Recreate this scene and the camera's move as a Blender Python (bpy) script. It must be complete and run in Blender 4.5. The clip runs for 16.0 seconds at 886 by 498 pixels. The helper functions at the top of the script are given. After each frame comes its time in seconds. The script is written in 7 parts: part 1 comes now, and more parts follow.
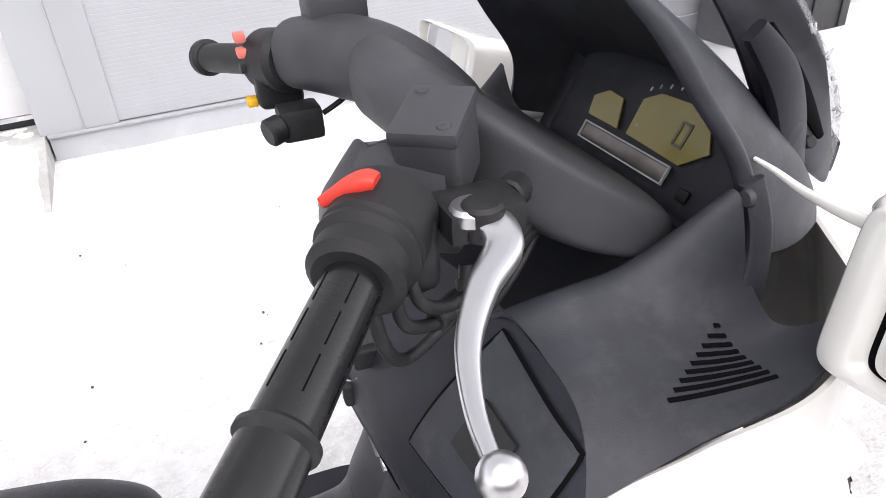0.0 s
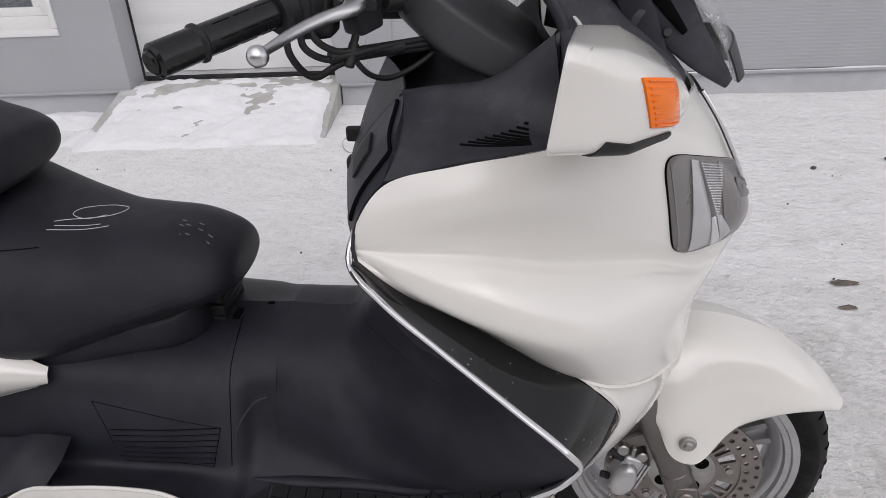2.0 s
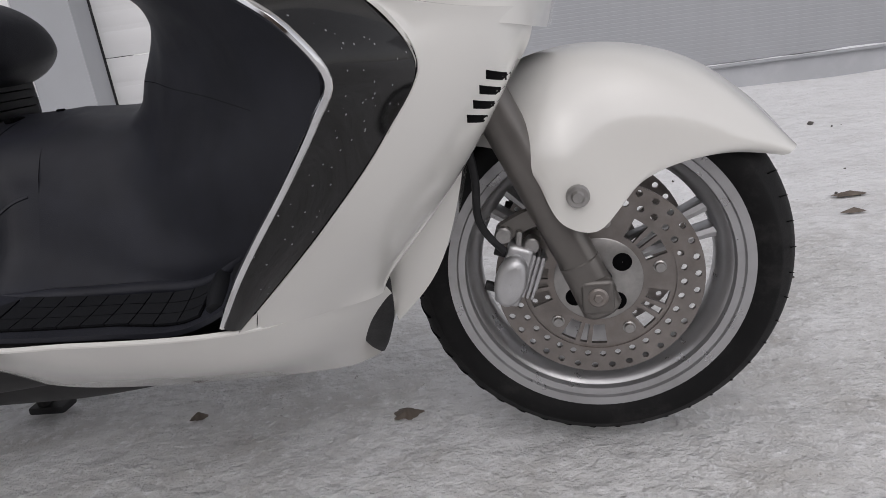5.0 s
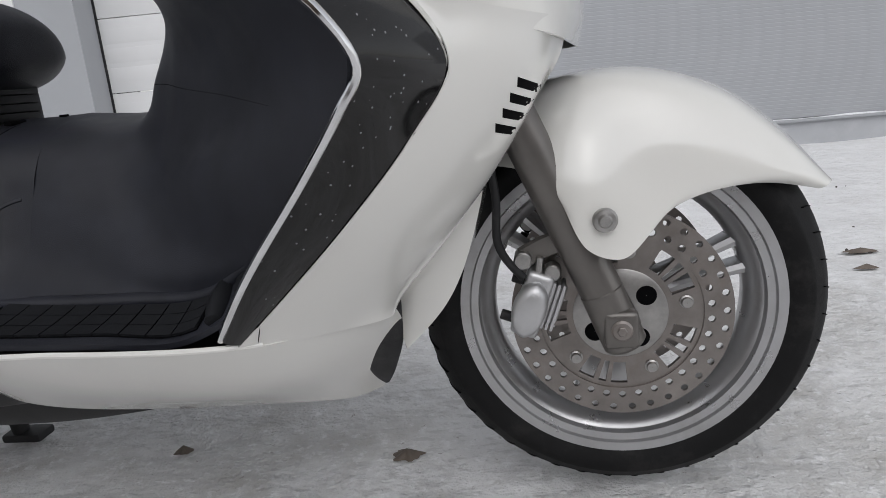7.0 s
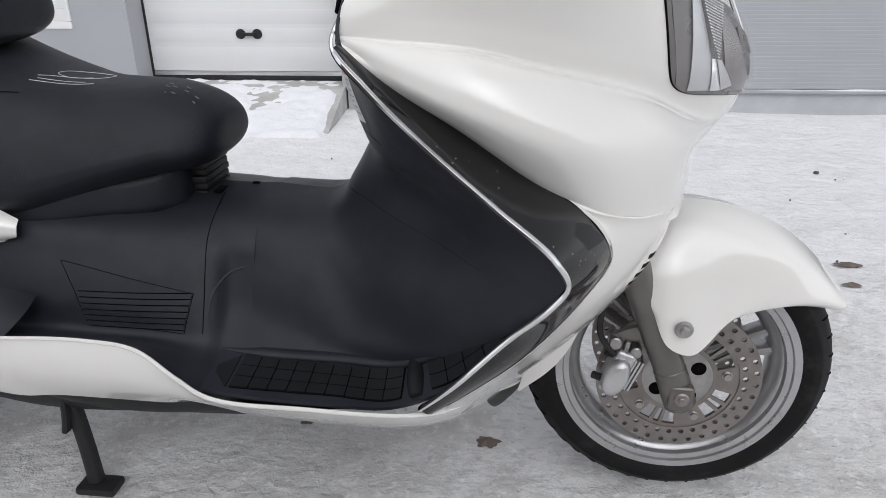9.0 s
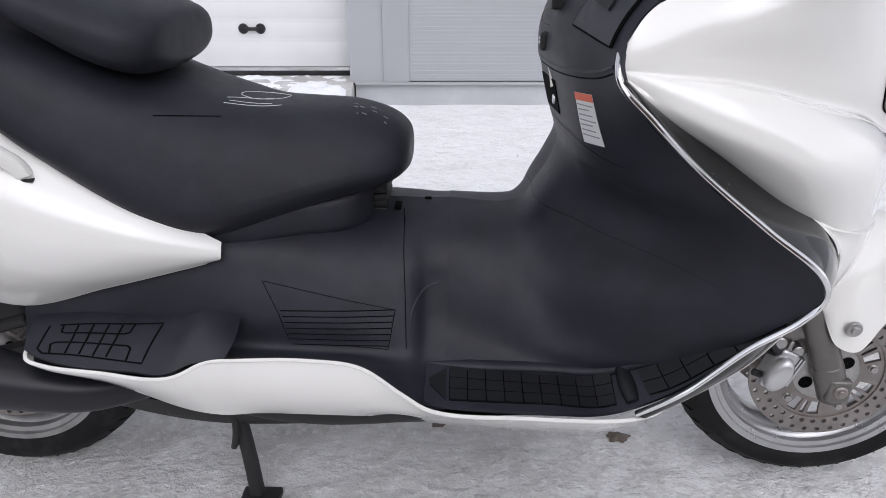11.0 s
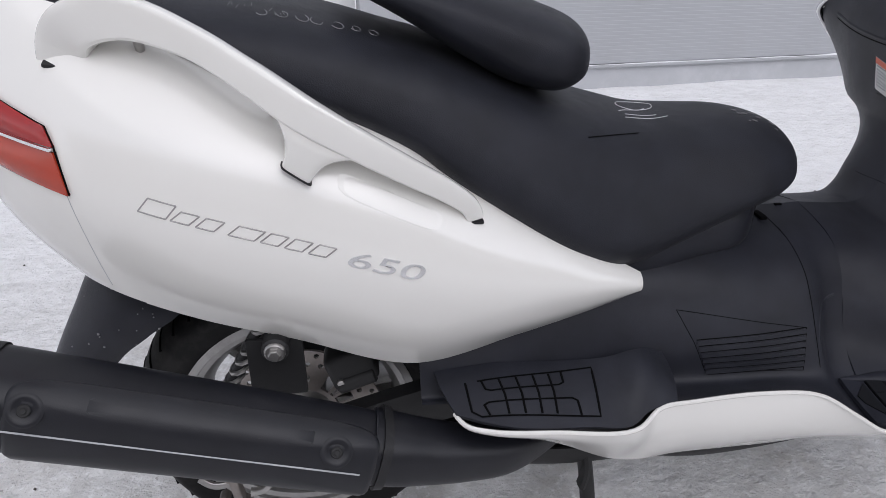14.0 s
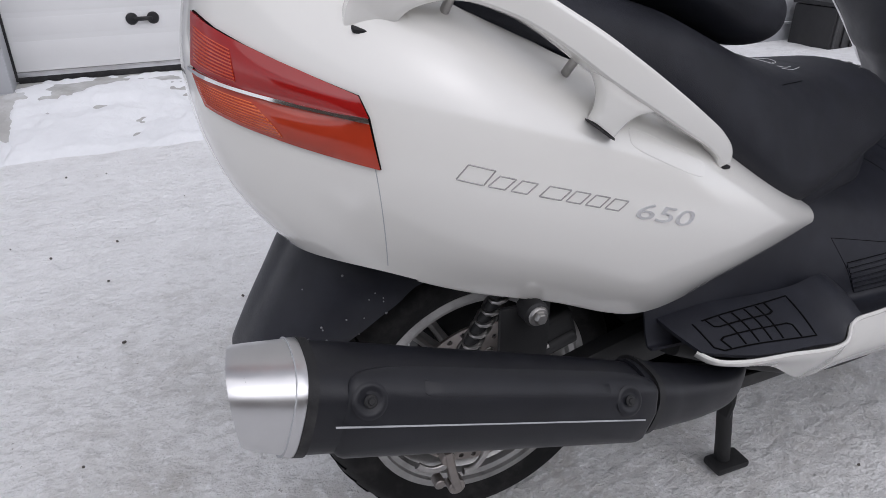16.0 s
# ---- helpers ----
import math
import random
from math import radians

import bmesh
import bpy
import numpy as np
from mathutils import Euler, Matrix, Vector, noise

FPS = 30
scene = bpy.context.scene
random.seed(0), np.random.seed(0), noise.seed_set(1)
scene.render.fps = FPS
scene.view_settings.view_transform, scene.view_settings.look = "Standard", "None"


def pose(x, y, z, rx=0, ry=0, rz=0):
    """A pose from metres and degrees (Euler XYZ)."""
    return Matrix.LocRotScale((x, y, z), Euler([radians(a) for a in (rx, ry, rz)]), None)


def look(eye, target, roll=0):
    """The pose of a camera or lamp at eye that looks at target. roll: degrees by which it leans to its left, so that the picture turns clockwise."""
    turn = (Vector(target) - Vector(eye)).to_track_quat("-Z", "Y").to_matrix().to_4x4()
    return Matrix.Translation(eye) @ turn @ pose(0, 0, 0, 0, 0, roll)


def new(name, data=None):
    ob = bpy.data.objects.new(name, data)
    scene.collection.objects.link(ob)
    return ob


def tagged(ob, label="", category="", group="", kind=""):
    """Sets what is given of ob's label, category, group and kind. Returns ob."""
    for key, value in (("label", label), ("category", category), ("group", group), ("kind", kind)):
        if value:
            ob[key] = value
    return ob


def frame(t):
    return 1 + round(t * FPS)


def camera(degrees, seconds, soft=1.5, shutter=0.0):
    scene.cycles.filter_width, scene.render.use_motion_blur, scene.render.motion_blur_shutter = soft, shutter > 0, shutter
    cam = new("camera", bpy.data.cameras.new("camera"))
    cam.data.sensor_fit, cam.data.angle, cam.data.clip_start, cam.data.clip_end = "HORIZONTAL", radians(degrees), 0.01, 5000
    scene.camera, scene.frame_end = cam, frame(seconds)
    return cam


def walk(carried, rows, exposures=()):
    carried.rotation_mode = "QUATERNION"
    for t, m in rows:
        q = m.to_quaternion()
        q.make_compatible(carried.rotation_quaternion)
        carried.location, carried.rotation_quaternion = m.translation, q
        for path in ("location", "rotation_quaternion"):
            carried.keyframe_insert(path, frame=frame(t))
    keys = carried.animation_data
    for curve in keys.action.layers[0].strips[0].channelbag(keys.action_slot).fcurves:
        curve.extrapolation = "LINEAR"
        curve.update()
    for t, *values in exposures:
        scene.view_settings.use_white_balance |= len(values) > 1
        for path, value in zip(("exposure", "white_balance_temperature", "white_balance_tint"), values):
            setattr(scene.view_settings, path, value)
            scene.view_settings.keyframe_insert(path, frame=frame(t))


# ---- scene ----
from mathutils.bvhtree import BVHTree

# ---- camera ----
cam = camera(66.15, 16.0, soft=0.65)
PATH = [
    (0, 0.9675, -0.5411, 1.2917, 59.03, 3.28, -21.80),
    (0.5, 1.0348, -0.6617, 1.2774, 60.69, 1.94, -13.50),
    (1, 1.0942, -0.7722, 1.2592, 61.34, 0.89, -4.61),
    (1.5, 1.1305, -0.8648, 1.2404, 62.04, 1.57, -3.45),
    (2, 1.2661, -0.9913, 1.2106, 61.93, 2.05, 4.48),
    (2.5, 1.3347, -1.1099, 1.2114, 63.33, 1.74, 7.40),
    (3, 1.3469, -1.1830, 1.1545, 65.48, 2.37, 4.16),
    (3.5, 1.4211, -1.1500, 1.0363, 63.54, 4.22, 3.98),
    (4, 1.4812, -1.0481, 0.8870, 65.70, 7.25, 3.71),
    (4.2, 1.4920, -1.0152, 0.8161, 66.99, 8.00, 4.90),
    (6.3, 1.5155, -0.8798, 0.5560, 75.35, 7.15, 6.07),
    (6.5, 1.5092, -0.8835, 0.5616, 75.61, 6.56, 5.88),
    (7, 1.4749, -0.8944, 0.5795, 75.71, 5.16, 5.72),
    (7.5, 1.4244, -0.9082, 0.6312, 74.09, 3.26, 6.53),
    (8, 1.3918, -0.9713, 0.7387, 68.45, -0.04, 6.90),
    (8.2, 1.3744, -1.0039, 0.7904, 67.78, -0.18, 6.60),
    (10.3, 1.0704, -1.1104, 1.0078, 64.94, -0.25, 2.69),
    (10.5, 1.0246, -1.1181, 1.0083, 65.17, -0.38, 1.96),
    (11, 0.9129, -1.1240, 0.9922, 65.19, -0.38, 1.43),
    (11.5, 0.8218, -1.0984, 0.9812, 64.72, -0.88, 1.17),
    (12, 0.7054, -1.0481, 0.9730, 64.34, -0.38, 0.88),
    (12.5, 0.6062, -1.0191, 0.9748, 63.66, -0.74, -0.25),
    (13, 0.4656, -1.0245, 0.9839, 64.09, -0.62, -4.35),
    (13.5, 0.2994, -1.0217, 1.0155, 64.30, -0.65, -7.64),
    (14, 0.1771, -0.9749, 1.0077, 63.91, 0.35, -7.36),
    (14.5, 0.0564, -0.9353, 1.0140, 64.09, 1.21, -8.74),
    (15, -0.1091, -0.9649, 1.0251, 63.52, -0.32, -15.60),
    (15.5, -0.2356, -0.9620, 1.0122, 64.06, -0.78, -19.91),
    (16, -0.3321, -0.8733, 0.9760, 63.38, 0.15, -21.81),
]
EXPOSURES = [(0.0, 1.22), (0.5, 0.94), (1.0, 0.54), (1.5, 0.34), (2.0, 0.04), (2.5, -0.1), (4.2, -0.1), (7.0, 0.06), (8.2, 0.15), (10.3, 0.42), (11.0, 0.45), (12.0, 0.72), (13.0, 0.56), (14.0, 0.26), (15.0, 0.02), (16.0, 0.03)]
EXPOSURES = [(t, stops, 6550 if t < 5 else 6400 if t < 9 else 6220, 11 if 5 < t < 9 else 15) for t, stops in EXPOSURES]
walk(cam, [(t, pose(*p)) for t, *p in PATH], EXPOSURES)

# ---- light: an overcast winter day ----
world = bpy.data.worlds.new("overcast")
scene.world = world
world.use_nodes = True
wn = world.node_tree
sky = wn.nodes.new("ShaderNodeTexSky")
sky.sky_type, sky.sun_disc = "NISHITA", False
sky.sun_elevation, sky.sun_rotation = radians(38), radians(160)
grey = wn.nodes.new("ShaderNodeHueSaturation")
grey.inputs["Saturation"].default_value = 0.12
wn.links.new(sky.outputs[0], grey.inputs["Color"])
wn.links.new(grey.outputs[0], wn.nodes["Background"].inputs["Color"])
wn.nodes["Background"].inputs["Strength"].default_value = 0.17

sun = new("sun", bpy.data.lights.new("sun", "SUN"))
sun.data.energy, sun.data.angle, sun.data.color = 0.7, radians(70), (1.0, 0.97, 0.93)
sun.matrix_world = look((0, -3, 6), (0.9, 0.2, 0))


# ---- materials ----
def mat(name, color, rough=0.5, metal=0.0, coat=0.0, spread=0.12, scale=14.0, fine=0.0, fine_scale=300.0, bump=0.0, bump_scale=25.0, spec=0.5, dirt=None, dirt_amount=0.3, dirt_scale=6.0, rough_spread=0.1, per_object=0.0, sheen=0.0):
    """A surface with broad variation, fine grain, relief and, if asked for, dirt of its own colour."""
    m = bpy.data.materials.new(name)
    m.use_nodes = True
    t = m.node_tree
    b = t.nodes["Principled BSDF"]
    N, L = t.nodes.new, t.links.new
    co = N("ShaderNodeTexCoord").outputs["Object"]

    def noise_node(sc, detail=5.0, rough_=0.6):
        n = N("ShaderNodeTexNoise")
        n.inputs["Scale"].default_value, n.inputs["Detail"].default_value, n.inputs["Roughness"].default_value = sc, detail, rough_
        L(co, n.inputs["Vector"])
        return n.outputs["Fac"]

    broad = noise_node(scale)
    ramp = N("ShaderNodeMapRange")
    ramp.inputs["From Min"].default_value, ramp.inputs["From Max"].default_value = 0.3, 0.7
    ramp.inputs["To Min"].default_value, ramp.inputs["To Max"].default_value = 1 - spread, 1 + spread
    L(broad, ramp.inputs["Value"])
    value = ramp.outputs[0]
    if per_object:
        info = N("ShaderNodeObjectInfo")
        r2 = N("ShaderNodeMapRange")
        r2.inputs["To Min"].default_value, r2.inputs["To Max"].default_value = 1 - per_object, 1 + per_object
        L(info.outputs["Random"], r2.inputs["Value"])
        mu = N("ShaderNodeMath")
        mu.operation = "MULTIPLY"
        L(value, mu.inputs[0]), L(r2.outputs[0], mu.inputs[1])
        value = mu.outputs[0]
    mix = N("ShaderNodeVectorMath")
    mix.operation = "SCALE"
    mix.inputs[0].default_value = color
    L(value, mix.inputs["Scale"])
    out = mix.outputs[0]
    if dirt:
        d = noise_node(dirt_scale, 8.0, 0.7)
        dr = N("ShaderNodeMapRange")
        dr.inputs["From Min"].default_value, dr.inputs["From Max"].default_value = 0.5, 0.75
        dr.inputs["To Max"].default_value = dirt_amount
        L(d, dr.inputs["Value"])
        mc = N("ShaderNodeMix")
        mc.data_type = "RGBA"
        L(dr.outputs[0], mc.inputs[0]), L(out, mc.inputs[6])
        mc.inputs[7].default_value = (*dirt, 1)
        out = mc.outputs[2]
    L(out, b.inputs["Base Color"])
    rr = N("ShaderNodeMapRange")
    rr.inputs["To Min"].default_value, rr.inputs["To Max"].default_value = max(rough - rough_spread, 0.02), min(rough + rough_spread, 1)
    L(noise_node(scale * 2.3), rr.inputs["Value"])
    L(rr.outputs[0], b.inputs["Roughness"])
    b.inputs["Metallic"].default_value = metal
    b.inputs["Coat Weight"].default_value = coat
    b.inputs["Coat Roughness"].default_value = 0.08
    b.inputs["Specular IOR Level"].default_value = spec
    b.inputs["Sheen Weight"].default_value, b.inputs["Sheen Roughness"].default_value = sheen, 0.4
    last = None
    for strength, sc, dist in ((bump, bump_scale, 0.02), (fine, fine_scale, 0.001)):
        if strength:
            bp = N("ShaderNodeBump")
            bp.inputs["Strength"].default_value, bp.inputs["Distance"].default_value = strength, dist
            L(noise_node(sc, 4.0), bp.inputs["Height"])
            if last:
                L(last, bp.inputs["Normal"])
            last = bp.outputs[0]
    if last:
        L(last, b.inputs["Normal"])
    return m


WHITE = mat("pearl_white_paint", (0.81, 0.80, 0.765), 0.17, coat=1.0, spread=0.006, scale=5, rough_spread=0.03)
BLACK = mat("black_grained_plastic", (0.0165, 0.0177, 0.0248), 0.47, sheen=0.03, spec=0.30, spread=0.28, fine=0.3, fine_scale=900, rough_spread=0.10, dirt=(0.040, 0.040, 0.046), dirt_amount=0.3)
DASH = mat("worn_dark_dash_plastic", (0.033, 0.0348, 0.0430), 0.48, spec=0.36, spread=0.3, fine=0.3, fine_scale=800, dirt=(0.14, 0.14, 0.145), dirt_amount=0.22, dirt_scale=30)
COVER = mat("grey_black_handlebar_plastic", (0.050, 0.0520, 0.0575), 0.52, spec=0.38, spread=0.18, fine=0.3, fine_scale=900)
DARK = mat("dark_recess_plastic", (0.012, 0.012, 0.013), 0.6, spread=0.2)
SEAT = mat("black_seat_vinyl", (0.0150, 0.0161, 0.0222), 0.50, sheen=0.03, spec=0.28, spread=0.28, fine=0.5, fine_scale=700, bump=0.03, bump_scale=9, dirt=(0.030, 0.031, 0.036), dirt_amount=0.25)
RUBBER = mat("black_rubber", (0.013, 0.013, 0.0145), 0.55, spec=0.4, spread=0.2, fine=0.3, fine_scale=500, dirt=(0.12, 0.115, 0.11), dirt_amount=0.35, dirt_scale=12)
TYRE = mat("tyre_rubber", (0.0075, 0.0075, 0.008), 0.65, spec=0.22, spread=0.25, fine=0.3, fine_scale=400, dirt=(0.10, 0.095, 0.09), dirt_amount=0.25, dirt_scale=14)
CHROME = mat("chrome", (0.82, 0.82, 0.83), 0.12, metal=1.0, spread=0.03)
ALU = mat("polished_aluminium", (0.70, 0.70, 0.71), 0.32, metal=1.0, spread=0.05)
MATRUBBER = mat("black_mat_rubber", (0.0075, 0.008, 0.010), 0.5, spec=0.28, spread=0.2, fine=0.3, fine_scale=500)
RIM = mat("silver_rim_paint", (0.50, 0.50, 0.51), 0.30, metal=0.75, spread=0.06, dirt=(0.25, 0.23, 0.21), dirt_amount=0.4, dirt_scale=10)
# Rear rim: road dirt, plus the body's shade put into a darker paint.
RIM_SHADED_DIRTY = mat("shaded_dirty_rim_paint", (0.40, 0.395, 0.39), 0.36, metal=0.7, spread=0.15, dirt=(0.12, 0.11, 0.10), dirt_amount=0.6, dirt_scale=12)
STEEL = mat("brake_disc_steel", (0.30, 0.275, 0.26), 0.42, metal=0.9, spread=0.2, scale=20, dirt=(0.2, 0.15, 0.12), dirt_amount=0.4, dirt_scale=16)
FORK = mat("bronze_grey_fork_paint", (0.175, 0.164, 0.154), 0.34, metal=0.6, spread=0.12)
BOLT = mat("zinc_bolt", (0.42, 0.41, 0.40), 0.38, metal=1.0, spread=0.15, scale=60)
CAST = mat("cast_aluminium", (0.62, 0.62, 0.63), 0.42, metal=0.9, spread=0.1, fine=0.3, fine_scale=400)
MUFFLER = mat("matt_black_heat_shield", (0.011, 0.0115, 0.0155), 0.42, spec=0.4, spread=0.2, fine=0.2, fine_scale=600)
ORANGE = mat("amber_lens", (1.0, 0.21, 0.002), 0.2, coat=0.05, spec=0.3, spread=0.06)
RED = mat("red_lens", (0.34, 0.010, 0.009), 0.12, coat=0.6, spread=0.08)
RED_PALE = mat("pale_red_lens", (0.62, 0.075, 0.022), 0.15, coat=0.6, spread=0.15)
AMBER_PALE = mat("amber_red_lens", (0.70, 0.145, 0.030), 0.15, coat=0.6, spread=0.15)
REDO = mat("red_amber_lens", (0.42, 0.040, 0.014), 0.12, coat=0.6, spread=0.08)
SWITCH_RED = mat("red_switch_plastic", (0.80, 0.05, 0.03), 0.45, spread=0.05)
SWITCH_PINK = mat("faded_red_switch", (0.75, 0.18, 0.14), 0.5, spread=0.05)
YELLOW = mat("yellow_switch_plastic", (0.80, 0.45, 0.02), 0.45, spread=0.05)
PAPER = mat("label_paper", (0.74, 0.74, 0.73), 0.5, spread=0.03)
PRINT = mat("label_print", (0.30, 0.30, 0.31), 0.6, spread=0.1)
LABEL_RED = mat("label_orange_band", (0.72, 0.16, 0.09), 0.5, spread=0.04)
MARK = mat("pale_marking", (0.62, 0.63, 0.64), 0.5, spread=0.05)
GRIP = mat("smooth_black_grip", (0.009, 0.009, 0.010), 0.26, spec=0.5, spread=0.15, scale=20)
FROST = mat("thin_frost", (0.22, 0.22, 0.23), 0.7, spread=0.2)
KEYMETAL = mat("key_blank", (0.62, 0.60, 0.54), 0.35, metal=0.8, spread=0.05)
LCD = mat("lcd_yellow_green", (0.33, 0.27, 0.055), 0.25, coat=0.4, spread=0.08)
LCD_DARK = mat("lcd_segments", (0.14, 0.14, 0.06), 0.3, spread=0.05)
DIAL = mat("instrument_face", (0.022, 0.023, 0.026), 0.35, spread=0.1)
WALL = mat("light_grey_wall_panel", (0.36, 0.37, 0.388), 0.55, spread=0.03, scale=3, fine=0.05, dirt=(0.36, 0.36, 0.37), dirt_amount=0.35, dirt_scale=2.5)
PLINTH = mat("grey_plinth_sheet", (0.43, 0.44, 0.46), 0.55, spread=0.05, scale=4, dirt=(0.6, 0.6, 0.62), dirt_amount=0.4, dirt_scale=5)
DOORWHITE = mat("white_garage_door", (0.70, 0.70, 0.70), 0.45, spread=0.02, scale=4, fine=0.1, fine_scale=250)
FRAME = mat("white_window_plastic", (0.74, 0.74, 0.735), 0.4, spread=0.02)
CONCRETE = mat("grey_concrete", (0.44, 0.435, 0.42), 0.85, spread=0.15, scale=9, bump=0.3, bump_scale=40, dirt=(0.68, 0.69, 0.71), dirt_amount=0.8, dirt_scale=4)
ROOM = mat("unlit_room_black", (0.05, 0.05, 0.055), 0.7, spread=0.4, scale=3)
# Near-black colour stands for the shade inside seams, slots and openings.
GAP = mat("gap_shade_black", (0.0025, 0.0025, 0.003), 0.9, spec=0.1, spread=0.1)
LAMP_IN = mat("lamp_reflector_grey", (0.27, 0.255, 0.25), 0.18, metal=0.9, spread=0.1)
LAMP_SHADE = mat("lamp_housing_grey", (0.16, 0.15, 0.145), 0.3, metal=0.4, spread=0.2)
BACKDROP = mat("brown_backdrop", (0.085, 0.062, 0.045), 0.8, spread=0.3, scale=5, dirt=(0.16, 0.14, 0.12), dirt_amount=0.5)
SNOWPILE = mat("loose_snow", (0.82, 0.83, 0.85), 0.75, spread=0.04, scale=7, bump=0.5, bump_scale=18, fine=0.4, fine_scale=160)
STONE = mat("dark_grit", (0.095, 0.086, 0.078), 0.85, spread=0.3, scale=40, bump=0.5, bump_scale=80)
STAIN = mat("brown_oil_stain", (0.13, 0.105, 0.085), 0.6, spread=0.3, scale=30)
BIN = mat("black_bin_plastic", (0.02, 0.02, 0.022), 0.5, spread=0.2)
MIRROR = mat("mirror_glass", (0.9, 0.9, 0.9), 0.03, metal=1.0, spread=0.0, rough_spread=0.0)


def glass(name, tint=(1, 1, 1), rough=0.02, alpha=0.25):
    """Thin clear plastic: mostly see-through, with a glossy face."""
    m = bpy.data.materials.new(name)
    m.use_nodes = True
    b = m.node_tree.nodes["Principled BSDF"]
    b.inputs["Base Color"].default_value = (*tint, 1)
    b.inputs["Roughness"].default_value, b.inputs["Alpha"].default_value = rough, alpha
    b.inputs["Specular IOR Level"].default_value = 0.8
    return m


LENS = glass("clear_lens", (0.75, 0.76, 0.78), 0.03, 0.10)
SCREEN = glass("clear_windscreen", (0.62, 0.64, 0.66), 0.05, 0.3)
PANE = glass("window_glass", (0.25, 0.27, 0.3), 0.02, 0.35)


def carbon():
    """Glossy black with a fine woven check and pale specks."""
    m = mat("woven_black_panel", (0.010, 0.010, 0.011), 0.08, coat=0.0, spec=0.45, spread=0.2, rough_spread=0.03)
    t = m.node_tree
    b = t.nodes["Principled BSDF"]
    co = t.nodes.new("ShaderNodeTexCoord").outputs["Object"]
    ch = t.nodes.new("ShaderNodeTexChecker")
    ch.inputs["Scale"].default_value = 420
    ch.inputs["Color1"].default_value, ch.inputs["Color2"].default_value = (0.0075, 0.0075, 0.008, 1), (0.0115, 0.011, 0.011, 1)
    t.links.new(co, ch.inputs["Vector"])
    vo = t.nodes.new("ShaderNodeTexVoronoi")
    vo.inputs["Scale"].default_value = 110
    t.links.new(co, vo.inputs["Vector"])
    ns = t.nodes.new("ShaderNodeTexNoise")
    ns.inputs["Scale"].default_value = 9
    t.links.new(co, ns.inputs["Vector"])
    lt = t.nodes.new("ShaderNodeMath")
    lt.operation = "LESS_THAN"
    lt.inputs[1].default_value = 0.11
    t.links.new(vo.outputs["Distance"], lt.inputs[0])
    gt = t.nodes.new("ShaderNodeMath")
    gt.operation = "GREATER_THAN"
    gt.inputs[1].default_value = 0.52
    t.links.new(ns.outputs["Fac"], gt.inputs[0])
    mu = t.nodes.new("ShaderNodeMath")
    mu.operation = "MULTIPLY"
    t.links.new(lt.outputs[0], mu.inputs[0]), t.links.new(gt.outputs[0], mu.inputs[1])
    mx = t.nodes.new("ShaderNodeMix")
    mx.data_type = "RGBA"
    t.links.new(mu.outputs[0], mx.inputs[0]), t.links.new(ch.outputs[0], mx.inputs[6])
    mx.inputs[7].default_value = (0.22, 0.22, 0.23, 1)
    t.links.new(mx.outputs[2], b.inputs["Base Color"])
    return m


CARBON = carbon()


